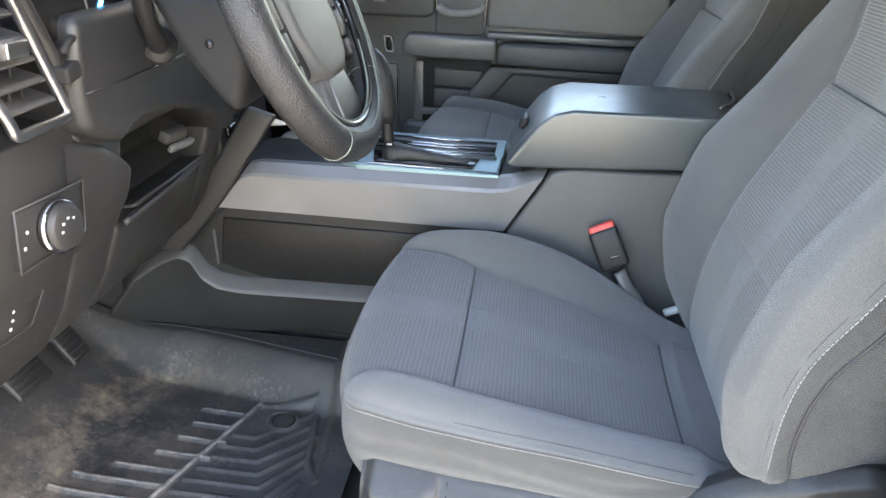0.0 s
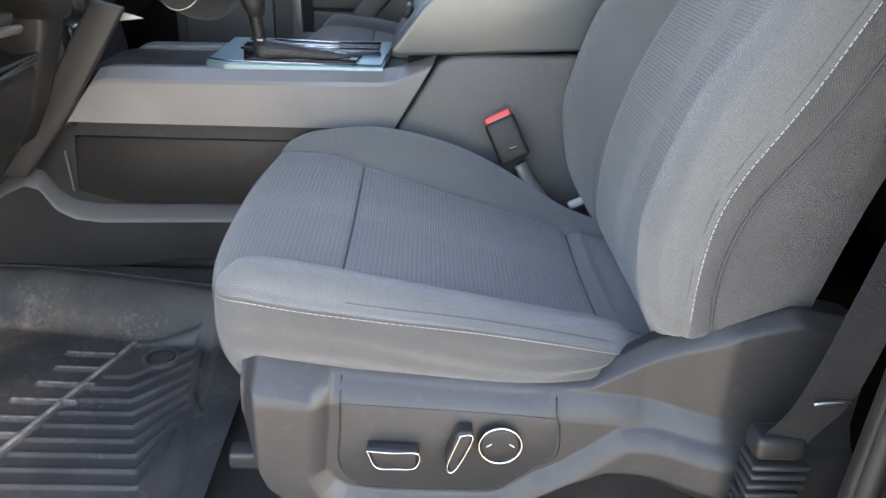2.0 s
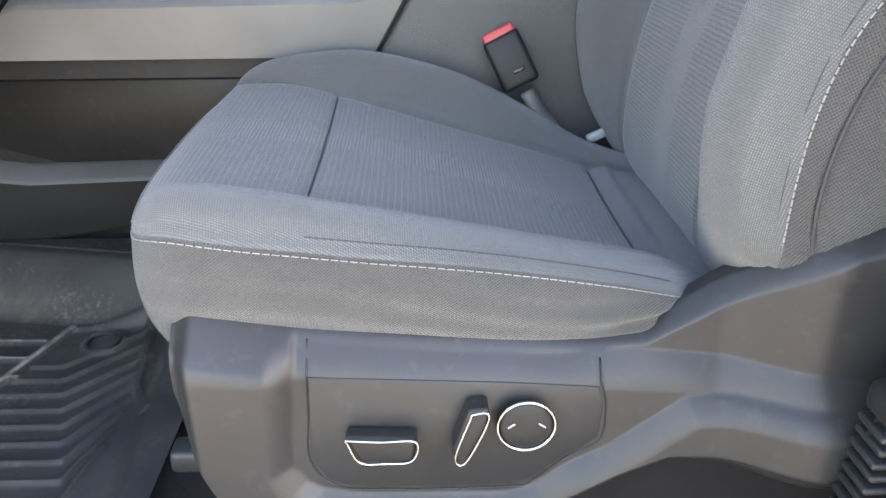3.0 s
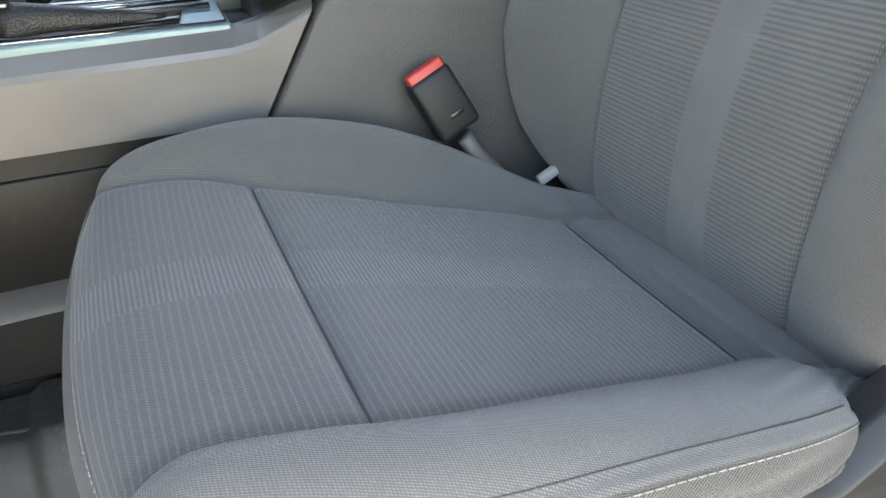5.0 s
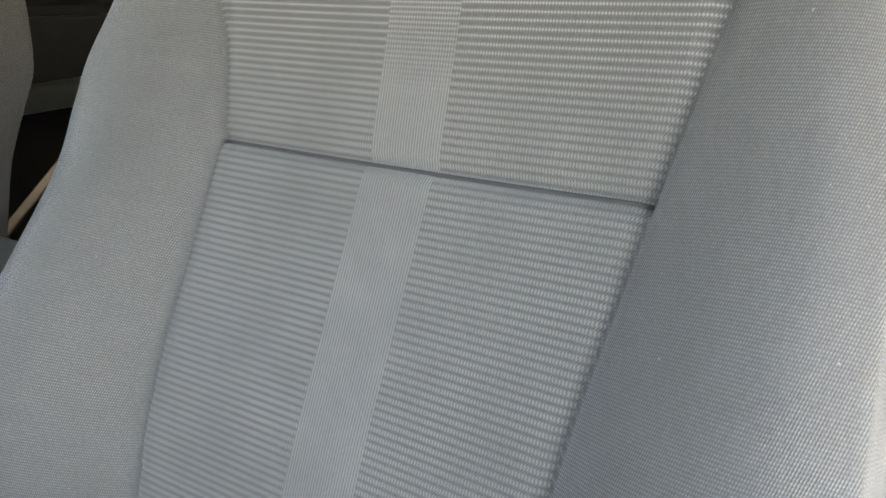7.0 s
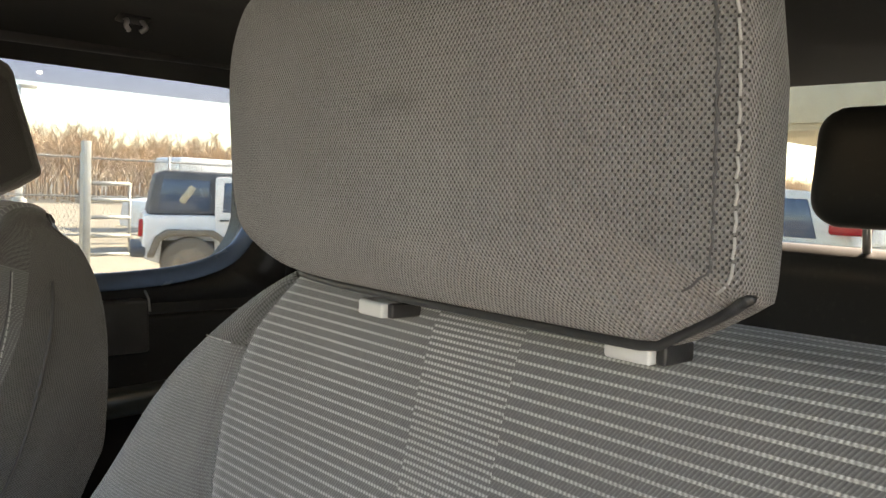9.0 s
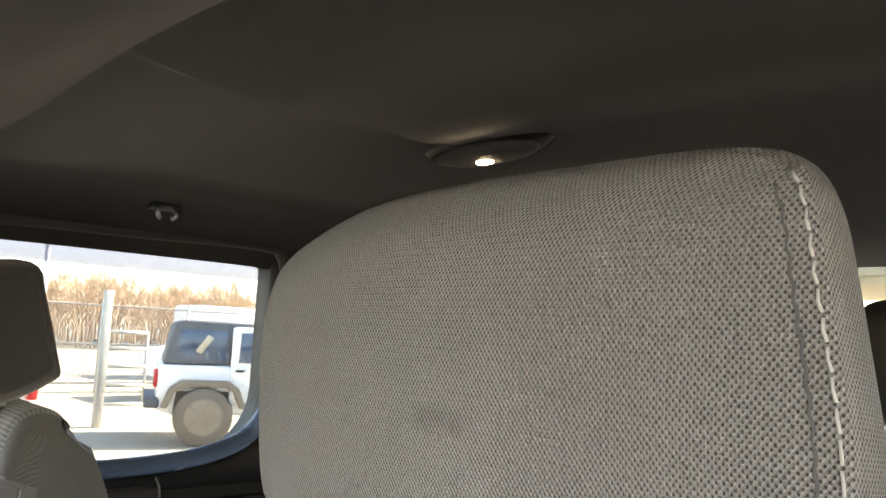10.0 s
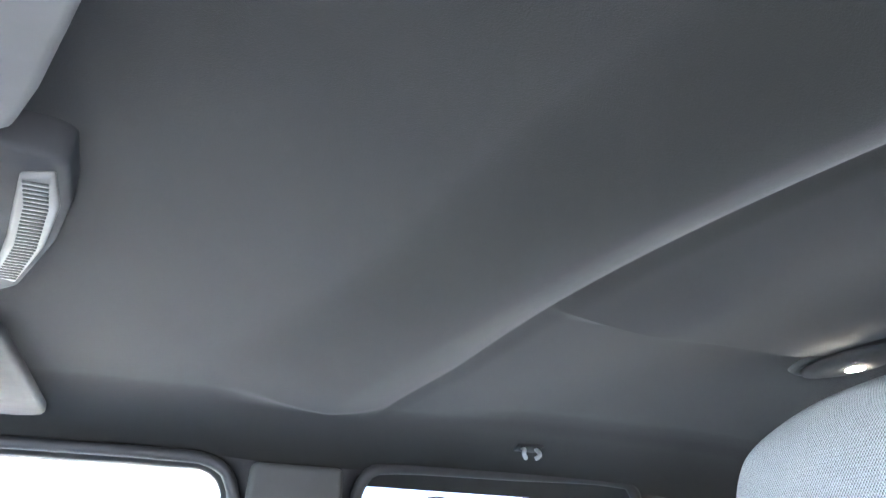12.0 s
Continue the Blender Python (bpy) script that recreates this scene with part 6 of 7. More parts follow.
# ---- floor mat ----
def floor_mat():
    NX, NY = 330, 260
    X, Yv = np.linspace(-0.74, -0.045, NX), np.linspace(-0.33, 0.315, NY)
    gx, gy = np.meshgrid(X, Yv, indexing="ij")
    wall_y = np.interp(gx, [-0.74, -0.45, -0.36, -0.128, -0.04], [0.31, 0.305, 0.292, 0.245, 0.235])
    z = 0.085 * smoothstep(wall_y - 0.085, wall_y - 0.012, gy)
    rampz = 0.60 * np.log1p(np.exp((-gx - 0.530) / 0.022)) * 0.022
    z = np.sqrt(z**2 + rampz**2)
    z += 0.012 * smoothstep(-0.118, -0.096, gx + 0.10 * np.clip(gy - 0.05, -0.2, 0.1))

    def capsule(ax, ay, bx, by, r, hgt, soft=0.003):
        t = np.clip(((gx - ax) * (bx - ax) + (gy - ay) * (by - ay)) / ((bx - ax) ** 2 + (by - ay) ** 2), 0, 1)
        dist = np.hypot(gx - ax - t * (bx - ax), gy - ay - t * (by - ay))
        return hgt * (1 - smoothstep(r - soft, r + soft, dist))

    rise = np.zeros_like(z)
    rise = np.maximum(rise, capsule(-0.262, 0.182, -0.40, -0.26, 0.005, 0.008))
    rise = np.maximum(rise, capsule(-0.262, 0.182, -0.150, 0.190, 0.005, 0.0045))
    rise = np.maximum(rise, capsule(-0.150, 0.190, -0.128, 0.04, 0.006, 0.004))
    rise = np.maximum(rise, capsule(-0.128, 0.04, -0.10, -0.02, 0.006, 0.004))
    for k, (x0, x1, y) in enumerate(((-0.362, -0.285, 0.146), (-0.362, -0.288, 0.102), (-0.372, -0.285, 0.058), (-0.392, -0.298, 0.013), (-0.447, -0.33, -0.030), (-0.50, -0.345, -0.068), (-0.52, -0.355, -0.108), (-0.54, -0.37, -0.150), (-0.55, -0.38, -0.19), (-0.56, -0.40, -0.23))):
        rise = np.maximum(rise, capsule(x0, y + 0.003, x1, y, 0.0045, 0.0065))
    for k in range(9):
        y = 0.085 - 0.032 * k
        xa = -0.285 - 0.31 * (0.105 - y) + 0.012
        xb = -0.238 + 0.012 * k
        rise = np.maximum(rise, capsule(xa, y, xb, y, 0.0035, 0.0045))
        rise = np.maximum(rise, capsule(xb, y, min(xb + 0.085, -0.128), y + 0.088, 0.0035, 0.0045))
    rr = np.hypot((gx + 0.204), (gy - 0.141))
    rise = np.maximum(rise, 0.006 * np.exp(-(((rr - 0.027) / 0.003) ** 2)))
    rise = np.where(rr < 0.023, 0.002, rise)
    z = z + rise
    keep = np.stack([gx, gy, z + 0.002], -1)
    m = thing("floor_mat", "muddy black rubber floor mat with raised ridges on the floor", "floor mat", at=(-0.4, 0.0, 0.0))
    part("mat", sheet(keep, np.stack([gx, rise / 0.008], -1), None, "mat"), M_MAT, m)
    part("retainer_ring", tube([(-0.204 + 0.0215 * math.cos(a), 0.141 + 0.0215 * math.sin(a), 0.006) for a in np.linspace(0, 2 * math.pi, 40, endpoint=False)], 0.0022, sides=8, closed=True), M_BLACK, m)
    rim_line = [(x, float(np.interp(x, [-0.74, -0.45, -0.36, -0.128, -0.05], [0.31, 0.305, 0.292, 0.245, 0.235])) + 0.003, 0.086) for x in np.linspace(-0.62, -0.05, 30)]
    part("mat_edge", tube(rim_line, 0.004, sides=8), M_SEAL, m)


floor_mat()


# ---- belt, pillar and sill at the driver's doorway ----
def belt():
    b = thing("seat_belt", "black seat belt webbing running up beside the seat", "seat belt", at=(0.59, -0.36, 0.1))
    line = smooth_line([(0.592, -0.354, 0.21), (0.598, -0.362, 0.25), (0.616, -0.380, 0.312), (0.632, -0.390, 0.42), (0.650, -0.396, 0.53), (0.667, -0.400, 0.64), (0.70, -0.405, 1.02)], 60)
    g = []
    for p in line:
        turn = float(smoothstep(0.30, 0.40, p[2]))      # the webbing turns edge-on above the tongue
        g.append([(p[0] + f * (0.023 - 0.012 * turn), p[1] - f * (0.006 + 0.013 * turn), p[2] + f * 0.006) for f in np.linspace(-1, 1, 7)])
    arc = np.linspace(0, 0.85, 60)
    part("webbing", sheet(g, [[(f * 0.023, a) for f in np.linspace(-1, 1, 7)] for a in arc], None, "webbing"), M_BELT, b)
    part("tongue", rbox(0.036, 0.005, 0.004, 0.0015, 2, (0.620, -0.386, 0.314), (0, -6, 0)), M_SATIN, b, "bright metal tongue edge")
    sl = part("sleeve_mouth", rbox(0.052, 0.034, 0.028, 0.008, 3, (0.594, -0.354, 0.242)), M_BLACK, b)
    for k in range(9):
        part("sleeve_fold", rbox(0.060 - 0.003 * (k % 2), 0.036, 0.0062, 0.0025, 2, (0.598 - 0.0008 * k, -0.354, 0.220 - 0.0118 * k)), M_SHIELD, b)


belt()


def doorway():
    tagged(part("pillar_trim", prism([(0.625, -0.02), (0.70, -0.02), (0.72, 0.60), (0.76, 1.22), (0.70, 1.22), (0.655, 0.62)], -0.425, -0.405, 0.006, 3), M_BLACK), "black inner trim of the door pillar", "pillar", kind="structure")
    tagged(part("door_seal", tube([(0.648, -0.430, 0.0), (0.652, -0.430, 0.30), (0.668, -0.430, 0.53), (0.70, -0.430, 0.80), (0.74, -0.425, 1.20)], 0.011, 40, 10), M_SEAL), "black rubber door seal", "seal", kind="structure")
    tagged(part("pillar_body", prism([(0.606, -0.10), (0.90, -0.10), (0.95, 1.22), (0.735, 1.22), (0.665, 0.66), (0.613, 0.46), (0.610, 0.36)], -0.545, -0.505, 0.012, 4), M_PAINT), "white painted door pillar", "pillar", kind="structure")
    tagged(part("sill_trim", prism([(-0.55, -0.06), (0.66, -0.06), (0.66, 0.012), (-0.55, 0.012)], -0.47, -0.395, 0.01, 3), M_BLACK), "black plastic door sill trim", "sill", kind="structure")
    tagged(part("rocker", prism([(-0.60, -0.32), (2.0, -0.32), (2.0, -0.07), (-0.60, -0.07)], -0.53, -0.43, 0.03, 4), M_PAINT), "white painted rocker panel", "body side", kind="structure")


doorway()


# ---- passenger door ----
def passenger_door():
    d = thing("passenger_door", "closed passenger door with grey armrest and map pocket", "car door", at=(0.1, 1.2, 0.2))
    part("panel", prism([(-0.45, 0.02), (0.60, 0.02), (0.60, 0.755), (-0.45, 0.755)], 1.222, 1.240, 0.006, 2), M_DOOR, d)
    part("upper_roll", prism([(-0.45, 0.620), (-0.105, 0.621), (-0.080, 0.634), (-0.080, 0.770), (-0.45, 0.770)], 1.188, 1.222, 0.010, 4), M_DOOR, d)
    part("upper_insert", prism([(0.066, 0.605), (0.56, 0.605), (0.55, 0.75), (0.066, 0.75)], 1.206, 1.224, 0.010, 3), M_PILLAR, d, "brown-grey upper insert")
    pull = part("pull_panel", prism([(-0.076, 0.580), (0.060, 0.580), (0.062, 0.76), (-0.077, 0.76)], 1.196, 1.222, 0.006, 3), M_DOOR, d)
    part("pull_strip", tube([(-0.070, 1.190, 0.655), (-0.045, 1.186, 0.640), (0.0, 1.184, 0.640), (0.040, 1.186, 0.648), (0.056, 1.190, 0.662)], 0.012, 24, 10), M_PILLAR, pull, "light grey door pull")
    for x0, x1, zt, zb in ((-0.074, -0.078, 0.640, 0.76), (0.060, 0.064, 0.585, 0.76)):
        part("pull_edge", tube([(x0, 1.190, zt), ((x0 + x1) / 2, 1.188, (zt + zb) / 2), (x1, 1.190, zb)], 0.0032, 12, 8), M_CHROME, pull, "chrome edge strip")
    part("lock_lever", rbox(0.034, 0.012, 0.012, 0.003, 2, (-0.235, 1.184, 0.664)), M_SATIN, d, "satin lock lever")
    part("armrest_front", prism([(-0.160, 0.530), (-0.160, 0.567), (-0.145, 0.580), (0.093, 0.580), (0.100, 0.567), (0.098, 0.522), (-0.127, 0.519)], 1.150, 1.222, 0.007, 3), M_TRIM, d, "satin grey armrest front")
    part("armrest_pad", prism([(0.102, 0.511), (0.102, 0.560), (0.12, 0.570), (0.50, 0.575), (0.52, 0.51)], 1.155, 1.222, 0.010, 4), M_DOOR, d)
    # vinyl tinted with the sky it would reflect
    part("armrest_ledge", prism([(0.066, 0.576), (0.070, 0.594), (0.50, 0.602), (0.52, 0.576)], 1.185, 1.222, 0.006, 3), M_VINYL, d, "padded ledge, reflected sky in its blue-grey tint")
    part("window_switch", rbox(0.020, 0.006, 0.038, 0.002, 2, (-0.212, 1.2195, 0.540), (0, 14, 0)), M_GLOSS, d)
    part("switch_rim", tube([(-0.212 + 0.011 * math.copysign(abs(math.cos(a)) ** 0.4, math.cos(a)) - 0.25 * 0.021 * math.sin(a), 1.2165, 0.540 + 0.021 * math.copysign(abs(math.sin(a)) ** 0.4, math.sin(a))) for a in np.linspace(0, 2 * math.pi, 28, endpoint=False)], 0.0018, sides=6, closed=True), M_SATIN, d)
    part("speaker_panel", prism([(-0.42, 0.10), (-0.19, 0.10), (-0.174, 0.31), (-0.178, 0.474), (-0.192, 0.492), (-0.42, 0.488)], 1.210, 1.224, 0.005, 3), M_DOOR, d)
    part("panel_groove", tube([(-0.300, 1.2095, 0.482), (-0.194, 1.2095, 0.485), (-0.184, 1.2095, 0.472), (-0.180, 1.2095, 0.31)], 0.0014, 30, 6), M_GLOSS, d)
    # flat dark plate paints the shade below the armrest
    part("recess_shade", prism([(-0.130, 0.300), (0.085, 0.300), (0.085, 0.515), (-0.130, 0.515)], 1.214, 1.2235, 0.003, 2), M_SHROUD, d, "dark plate standing in for shade under the armrest")
    part("pocket_frame", prism([(-0.131, 0.30), (-0.131, 0.502), (-0.106, 0.502), (-0.103, 0.368), (-0.015, 0.368), (-0.017, 0.352), (-0.104, 0.346), (-0.108, 0.30)], 1.196, 1.216, 0.004, 3), M_TRIM, d, "grey pocket frame")
    part("pocket_panel", prism([(-0.076, 0.434), (-0.076, 0.483), (0.064, 0.483), (0.047, 0.434)], 1.204, 1.216, 0.004, 3), M_DOOR, d)
    part("pocket_panel", prism([(-0.074, 0.372), (-0.074, 0.424), (0.040, 0.424), (0.018, 0.372)], 1.204, 1.216, 0.004, 3), M_DOOR, d)
    part("pull_strut", prism([(-0.02, 0.345), (0.000, 0.379), (0.073, 0.488), (0.087, 0.503), (0.50, 0.510), (0.50, 0.482), (0.150, 0.482), (0.100, 0.420), (0.050, 0.345)], 1.180, 1.222, 0.007, 4), M_DOOR, d)
    part("lower_bin", prism([(-0.20, 0.03), (0.55, 0.03), (0.55, 0.30), (-0.15, 0.33)], 1.170, 1.221, 0.014, 4), M_DOOR, d)


passenger_door()


def rear_door():
    d = thing("rear_door", "closed black rear passenger door below the side window", "car door", at=(0.95, 1.16, 0.3))
    sill = smooth_line([(0.66, 1.160, 0.800), (0.85, 1.160, 0.800), (1.00, 1.160, 0.804), (1.10, 1.160, 0.816), (1.18, 1.160, 0.848), (1.232, 1.160, 0.92)], 50)
    # the sill's blue is painted sky reflection
    part("window_sill", tube([tuple(p) for p in sill], 0.0165, sides=12, flat=1.0), M_SILL, d, "glossy window sill with the sky's reflection in its blue")
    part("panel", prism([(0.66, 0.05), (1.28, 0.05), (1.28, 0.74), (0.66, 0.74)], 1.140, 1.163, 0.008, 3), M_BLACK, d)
    part("grey_insert", prism([(0.80, 0.676), (1.008, 0.676), (1.004, 0.772), (0.80, 0.768)], 1.126, 1.160, 0.008, 3), M_DASH_HI, d, "dark grey upper insert")
    part("insert_edge", tube([(1.005, 1.125, 0.750), (1.004, 1.130, 0.772), (1.002, 1.142, 0.785)], 0.0022, sides=8), M_SATIN, d)
    part("armrest", prism([(0.74, 0.57), (0.78, 0.615), (1.20, 0.63), (1.24, 0.58)], 1.085, 1.140, 0.016, 4), M_VINYL, d)


rear_door()
for nm, x, w in (("pillar_1", 0.54, 0.10),):
    tagged(part(nm, prism([(x - w, 0.76), (x + w, 0.76), (x + w * 0.85, 1.19), (x - w * 0.75, 1.19)], 1.135, 1.163, 0.012, 4), M_VISOR), "light grey plastic door pillar trim", "pillar", kind="structure")
for nm, pts in (("window_seal_1", [(0.46, 1.158, 0.80), (0.452, 1.156, 1.05), (0.44, 1.153, 1.14), (0.405, 1.150, 1.183), (0.30, 1.148, 1.192), (-0.2, 1.148, 1.19)]), ("window_seal_2", [(0.648, 1.158, 0.82), (0.652, 1.156, 1.12), (0.668, 1.152, 1.175), (0.71, 1.150, 1.197), (0.95, 1.148, 1.202), (1.17, 1.150, 1.205), (1.222, 1.152, 1.180), (1.240, 1.155, 1.05), (1.245, 1.158, 0.90)])):
    tagged(part(nm, tube(pts, 0.011, 60, 10), M_SEAL), "black rubber window seal", "seal", kind="structure")


# ---- rear bench ----
def rear_bench():
    r = thing("rear_bench", "black cloth rear bench seat with three headrests", "rear bench", at=(1.5, 0.4, 0.0))
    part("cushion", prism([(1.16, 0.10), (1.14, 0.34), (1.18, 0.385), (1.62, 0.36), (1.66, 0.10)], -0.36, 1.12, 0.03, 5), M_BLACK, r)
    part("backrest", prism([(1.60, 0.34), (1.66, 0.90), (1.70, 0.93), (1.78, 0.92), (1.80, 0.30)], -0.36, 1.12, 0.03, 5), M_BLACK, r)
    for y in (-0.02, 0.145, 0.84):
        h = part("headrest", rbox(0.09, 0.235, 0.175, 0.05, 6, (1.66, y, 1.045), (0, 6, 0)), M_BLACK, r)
        for s in (-0.05, 0.05):
            part("post", tube([(1.68, y + s, 0.99), (1.70, y + s, 0.90)], 0.006, sides=10), M_SATIN, h, "steel headrest post")


rear_bench()


# ---- outside ----
def asphalt():
    n = Nodes("lot_asphalt", 0.9, 0, 0.3)
    c = n.mix(n.ramp(n.noise(0.35, 8, 0.6), 0.3, 0.7), (0.115, 0.108, 0.097), (0.175, 0.165, 0.148))
    n.color(n.mix(n.ramp(n.noise(90, 3), 0.35, 0.7), c, (0.22, 0.21, 0.19)))
    n.bump(n.noise(60, 4), 0.4, 0.01)
    return n.m


ground = tagged(part("ground", prism([(-900, -900), (900, -900), (900, 900), (-900, 900)], GROUND - 0.2, GROUND, 0, axis="z"), asphalt(), smooth=False), "sunlit worn asphalt of a parking lot", "ground", kind="structure")
def sandy_lot():
    n = Nodes("sandy_lot", 0.95, 0, 0.2)
    c = n.mix(n.ramp(n.noise(0.5, 8, 0.6), 0.3, 0.7), (0.36, 0.31, 0.24), (0.50, 0.44, 0.35))
    n.color(n.mix(n.ramp(n.noise(40, 4), 0.4, 0.7), c, (0.30, 0.26, 0.21)))
    n.bump(n.noise(30, 5), 0.4, 0.02)
    return n.m


tagged(part("lot_surface", prism([(-40, 4.0), (60, 4.0), (60, 48.0), (-40, 48.0)], GROUND - 0.05, GROUND + 0.004, 0, axis="z"), sandy_lot(), smooth=False), "pale sandy gravel of the lot beyond the truck", "ground", kind="structure")
M_TYRE = plain("tyre_rubber", (0.17, 0.145, 0.115), 0.9)
M_RIM = plain("wheel_alloy", (0.26, 0.22, 0.175), 0.5, 0.2)
# dusty brown-grey, lightened for sunlight that the flare does not receive
M_FLARE = plain("dusty_lit_flare_plastic", (0.20, 0.17, 0.135), 0.8)
M_DARKGLASS = plain("dark_glass", (0.06, 0.09, 0.14), 0.05, 0, 0.8, 0.1, 0.0)
M_TOP = plain("hardtop_black", (0.10, 0.105, 0.115), 0.6)
M_LAMP = plain("tail_lamp_red", (0.5, 0.03, 0.03), 0.25)
M_GALV = plain("galvanised_steel", (0.45, 0.44, 0.41), 0.5, 0.3)
# paler than real bark: frontal sun on the trees is put into it
M_BARK = plain("sunlit_bare_wood", (0.60, 0.44, 0.31), 0.9)
# white car paint warmed to offset the blue of its shaded side
M_WARM_WHITE = plain("warmed_white_paint", (0.80, 0.75, 0.66), 0.28, 0, 0.6, 0.03, 0.0)
M_BEIGE = plain("beige_cladding", (0.52, 0.46, 0.34), 0.7)


def wheel_on(car, x, y, r, w):
    t = part("wheel", lathe([(r * 0.62, -w / 2), (r * 0.94, -w / 2), (r, -w / 2 + 0.03), (r, w / 2 - 0.03), (r * 0.94, w / 2), (r * 0.62, w / 2)], 36, pose(x, y, GROUND + r, 90, 0, 0)), M_TYRE, car)
    part("rim", lathe([(r * 0.66, w * 0.30), (r * 0.65, w * 0.53), (r * 0.58, w * 0.51), (r * 0.2, w * 0.53), (r * 0.05, w * 0.55)], 24, pose(x, y, GROUND + r, 90, 0, 0)), M_RIM, t)
    for k in range(5):
        a = k * 2 * math.pi / 5
        part("spoke", rbox(r * 0.45, 0.03, r * 0.13, 0.01, 2, (x + r * 0.35 * math.cos(a), y - w * 0.54, GROUND + r + r * 0.35 * math.sin(a)), (0, -math.degrees(a), 0)), M_RIM, t)


def off_roader():
    x0, y0, g = 4.95, 11.27, GROUND
    c = thing("off_road_car", "white off-road car with a black hardtop parked in the lot", "car", "parked cars", at=(x0, y0, g))
    c.rotation_euler.z = radians(-20)
    part("body", prism([(x0 - 0.02, g + 0.52), (x0 - 0.02, g + 1.18), (x0 + 2.55, g + 1.20), (x0 + 2.75, g + 1.22), (x0 + 3.9, g + 1.12), (x0 + 4.0, g + 0.6), (x0 + 3.4, g + 0.45), (x0 + 1.4, g + 0.45), (x0 + 0.2, g + 0.45)], y0 + 0.12, y0 + 1.75, 0.05, 3), M_PAINT, c)
    top = part("hardtop", prism([(x0 + 0.04, g + 1.18), (x0 + 0.16, g + 1.80), (x0 + 0.3, g + 1.86), (x0 + 2.2, g + 1.84), (x0 + 2.75, g + 1.22)], y0 + 0.2, y0 + 1.68, 0.04, 3), M_TOP, c)
    part("quarter_window", prism([(x0 + 0.20, g + 1.25), (x0 + 0.26, g + 1.72), (x0 + 0.95, g + 1.72), (x0 + 0.95, g + 1.25)], y0 + 0.185, y0 + 0.21, 0.006, 2), M_DARKGLASS, top)
    door = part("rear_door", prism([(x0 + 1.02, g + 0.62), (x0 + 1.02, g + 1.77), (x0 + 1.10, g + 1.79), (x0 + 1.82, g + 1.79), (x0 + 1.86, g + 0.62)], y0 + 0.09, y0 + 0.16, 0.02, 3), M_PAINT, c)
    part("door_window", prism([(x0 + 1.13, g + 1.24), (x0 + 1.15, g + 1.70), (x0 + 1.76, g + 1.70), (x0 + 1.77, g + 1.24)], y0 + 0.078, y0 + 0.10, 0.008, 2), M_DARKGLASS, door)
    part("door_handle", rbox(0.14, 0.03, 0.03, 0.008, 2, (x0 + 1.16, y0 + 0.07, g + 1.12)), M_BLACK, door)
    door2 = part("front_door", prism([(x0 + 1.90, g + 0.62), (x0 + 1.90, g + 1.78), (x0 + 2.2, g + 1.78), (x0 + 2.70, g + 1.24), (x0 + 2.72, g + 0.62)], y0 + 0.09, y0 + 0.16, 0.02, 3), M_PAINT, c)
    part("door_window", prism([(x0 + 1.97, g + 1.24), (x0 + 1.97, g + 1.70), (x0 + 2.2, g + 1.70), (x0 + 2.56, g + 1.26)], y0 + 0.078, y0 + 0.10, 0.008, 2), M_DARKGLASS, door2)
    for cx in (x0 + 0.66, x0 + 3.45):
        arch = [(cx - 0.62, g + 0.56), (cx - 0.50, g + 0.86), (cx - 0.34, g + 0.97), (cx + 0.34, g + 0.97), (cx + 0.50, g + 0.86), (cx + 0.62, g + 0.56), (cx + 0.52, g + 0.56), (cx + 0.42, g + 0.80), (cx + 0.28, g + 0.88), (cx - 0.28, g + 0.88), (cx - 0.42, g + 0.80), (cx - 0.52, g + 0.56)]
        part("fender_flare", prism(arch, y0 - 0.06, y0 + 0.14, 0.02, 2), M_FLARE, c)
        part("wheel_well", prism([(cx - 0.44, g + 0.44), (cx - 0.40, g + 0.80), (cx + 0.40, g + 0.80), (cx + 0.44, g + 0.44)], y0 + 0.115, y0 + 0.13, 0.0), M_TYRE, c)
        wheel_on(c, cx, y0 + 0.06, 0.43, 0.26)
    part("tail_lamp", rbox(0.07, 0.12, 0.26, 0.015, 2, (x0 - 0.04, y0 + 0.20, g + 0.98)), M_LAMP, c, "red tail lamp")
    part("bumper", rbox(0.22, 1.66, 0.16, 0.04, 3, (x0 - 0.08, y0 + 0.92, g + 0.62)), M_TOP, c)
    part("window_sticker", rbox(0.10, 0.004, 0.30, 0.001, 1, (x0 + 0.62, y0 + 0.182, g + 1.50), (0, 35, 0)), M_BEIGE, c)


off_roader()


def white_pickup(x, y, label):
    g = GROUND
    c = thing("pickup_truck", label, "car", "parked cars", at=(x, y, g))
    part("body", prism([(x, g + 0.55), (x, g + 1.32), (x - 1.8, g + 1.34), (x - 1.9, g + 1.86), (x - 3.2, g + 1.90), (x - 3.9, g + 1.30), (x - 5.2, g + 1.18), (x - 5.3, g + 0.55)], y, y + 1.9, 0.06, 3), M_PAINT, c)
    part("tail_lamp", rbox(0.10, 0.16, 0.40, 0.02, 2, (x - 0.05, y - 0.02, g + 1.08)), M_LAMP, c, "red tail lamp")
    part("side_window", prism([(x - 1.98, g + 1.40), (x - 2.02, g + 1.80), (x - 3.1, g + 1.82), (x - 3.6, g + 1.40)], y - 0.012, y + 0.02, 0.008, 2), M_DARKGLASS, c)
    part("bumper", rbox(0.18, 1.85, 0.2, 0.04, 3, (x + 0.06, y + 0.95, g + 0.62)), M_GALV, c)
    for dx in (-1.0, -4.4):
        wheel_on(c, x + dx, y + 0.12, 0.40, 0.26)


white_pickup(2.85, 9.4, "white pickup truck with red tail lamps parked in the lot")
white_pickup(12.6, 17.0, "white pickup truck parked farther off in the lot")


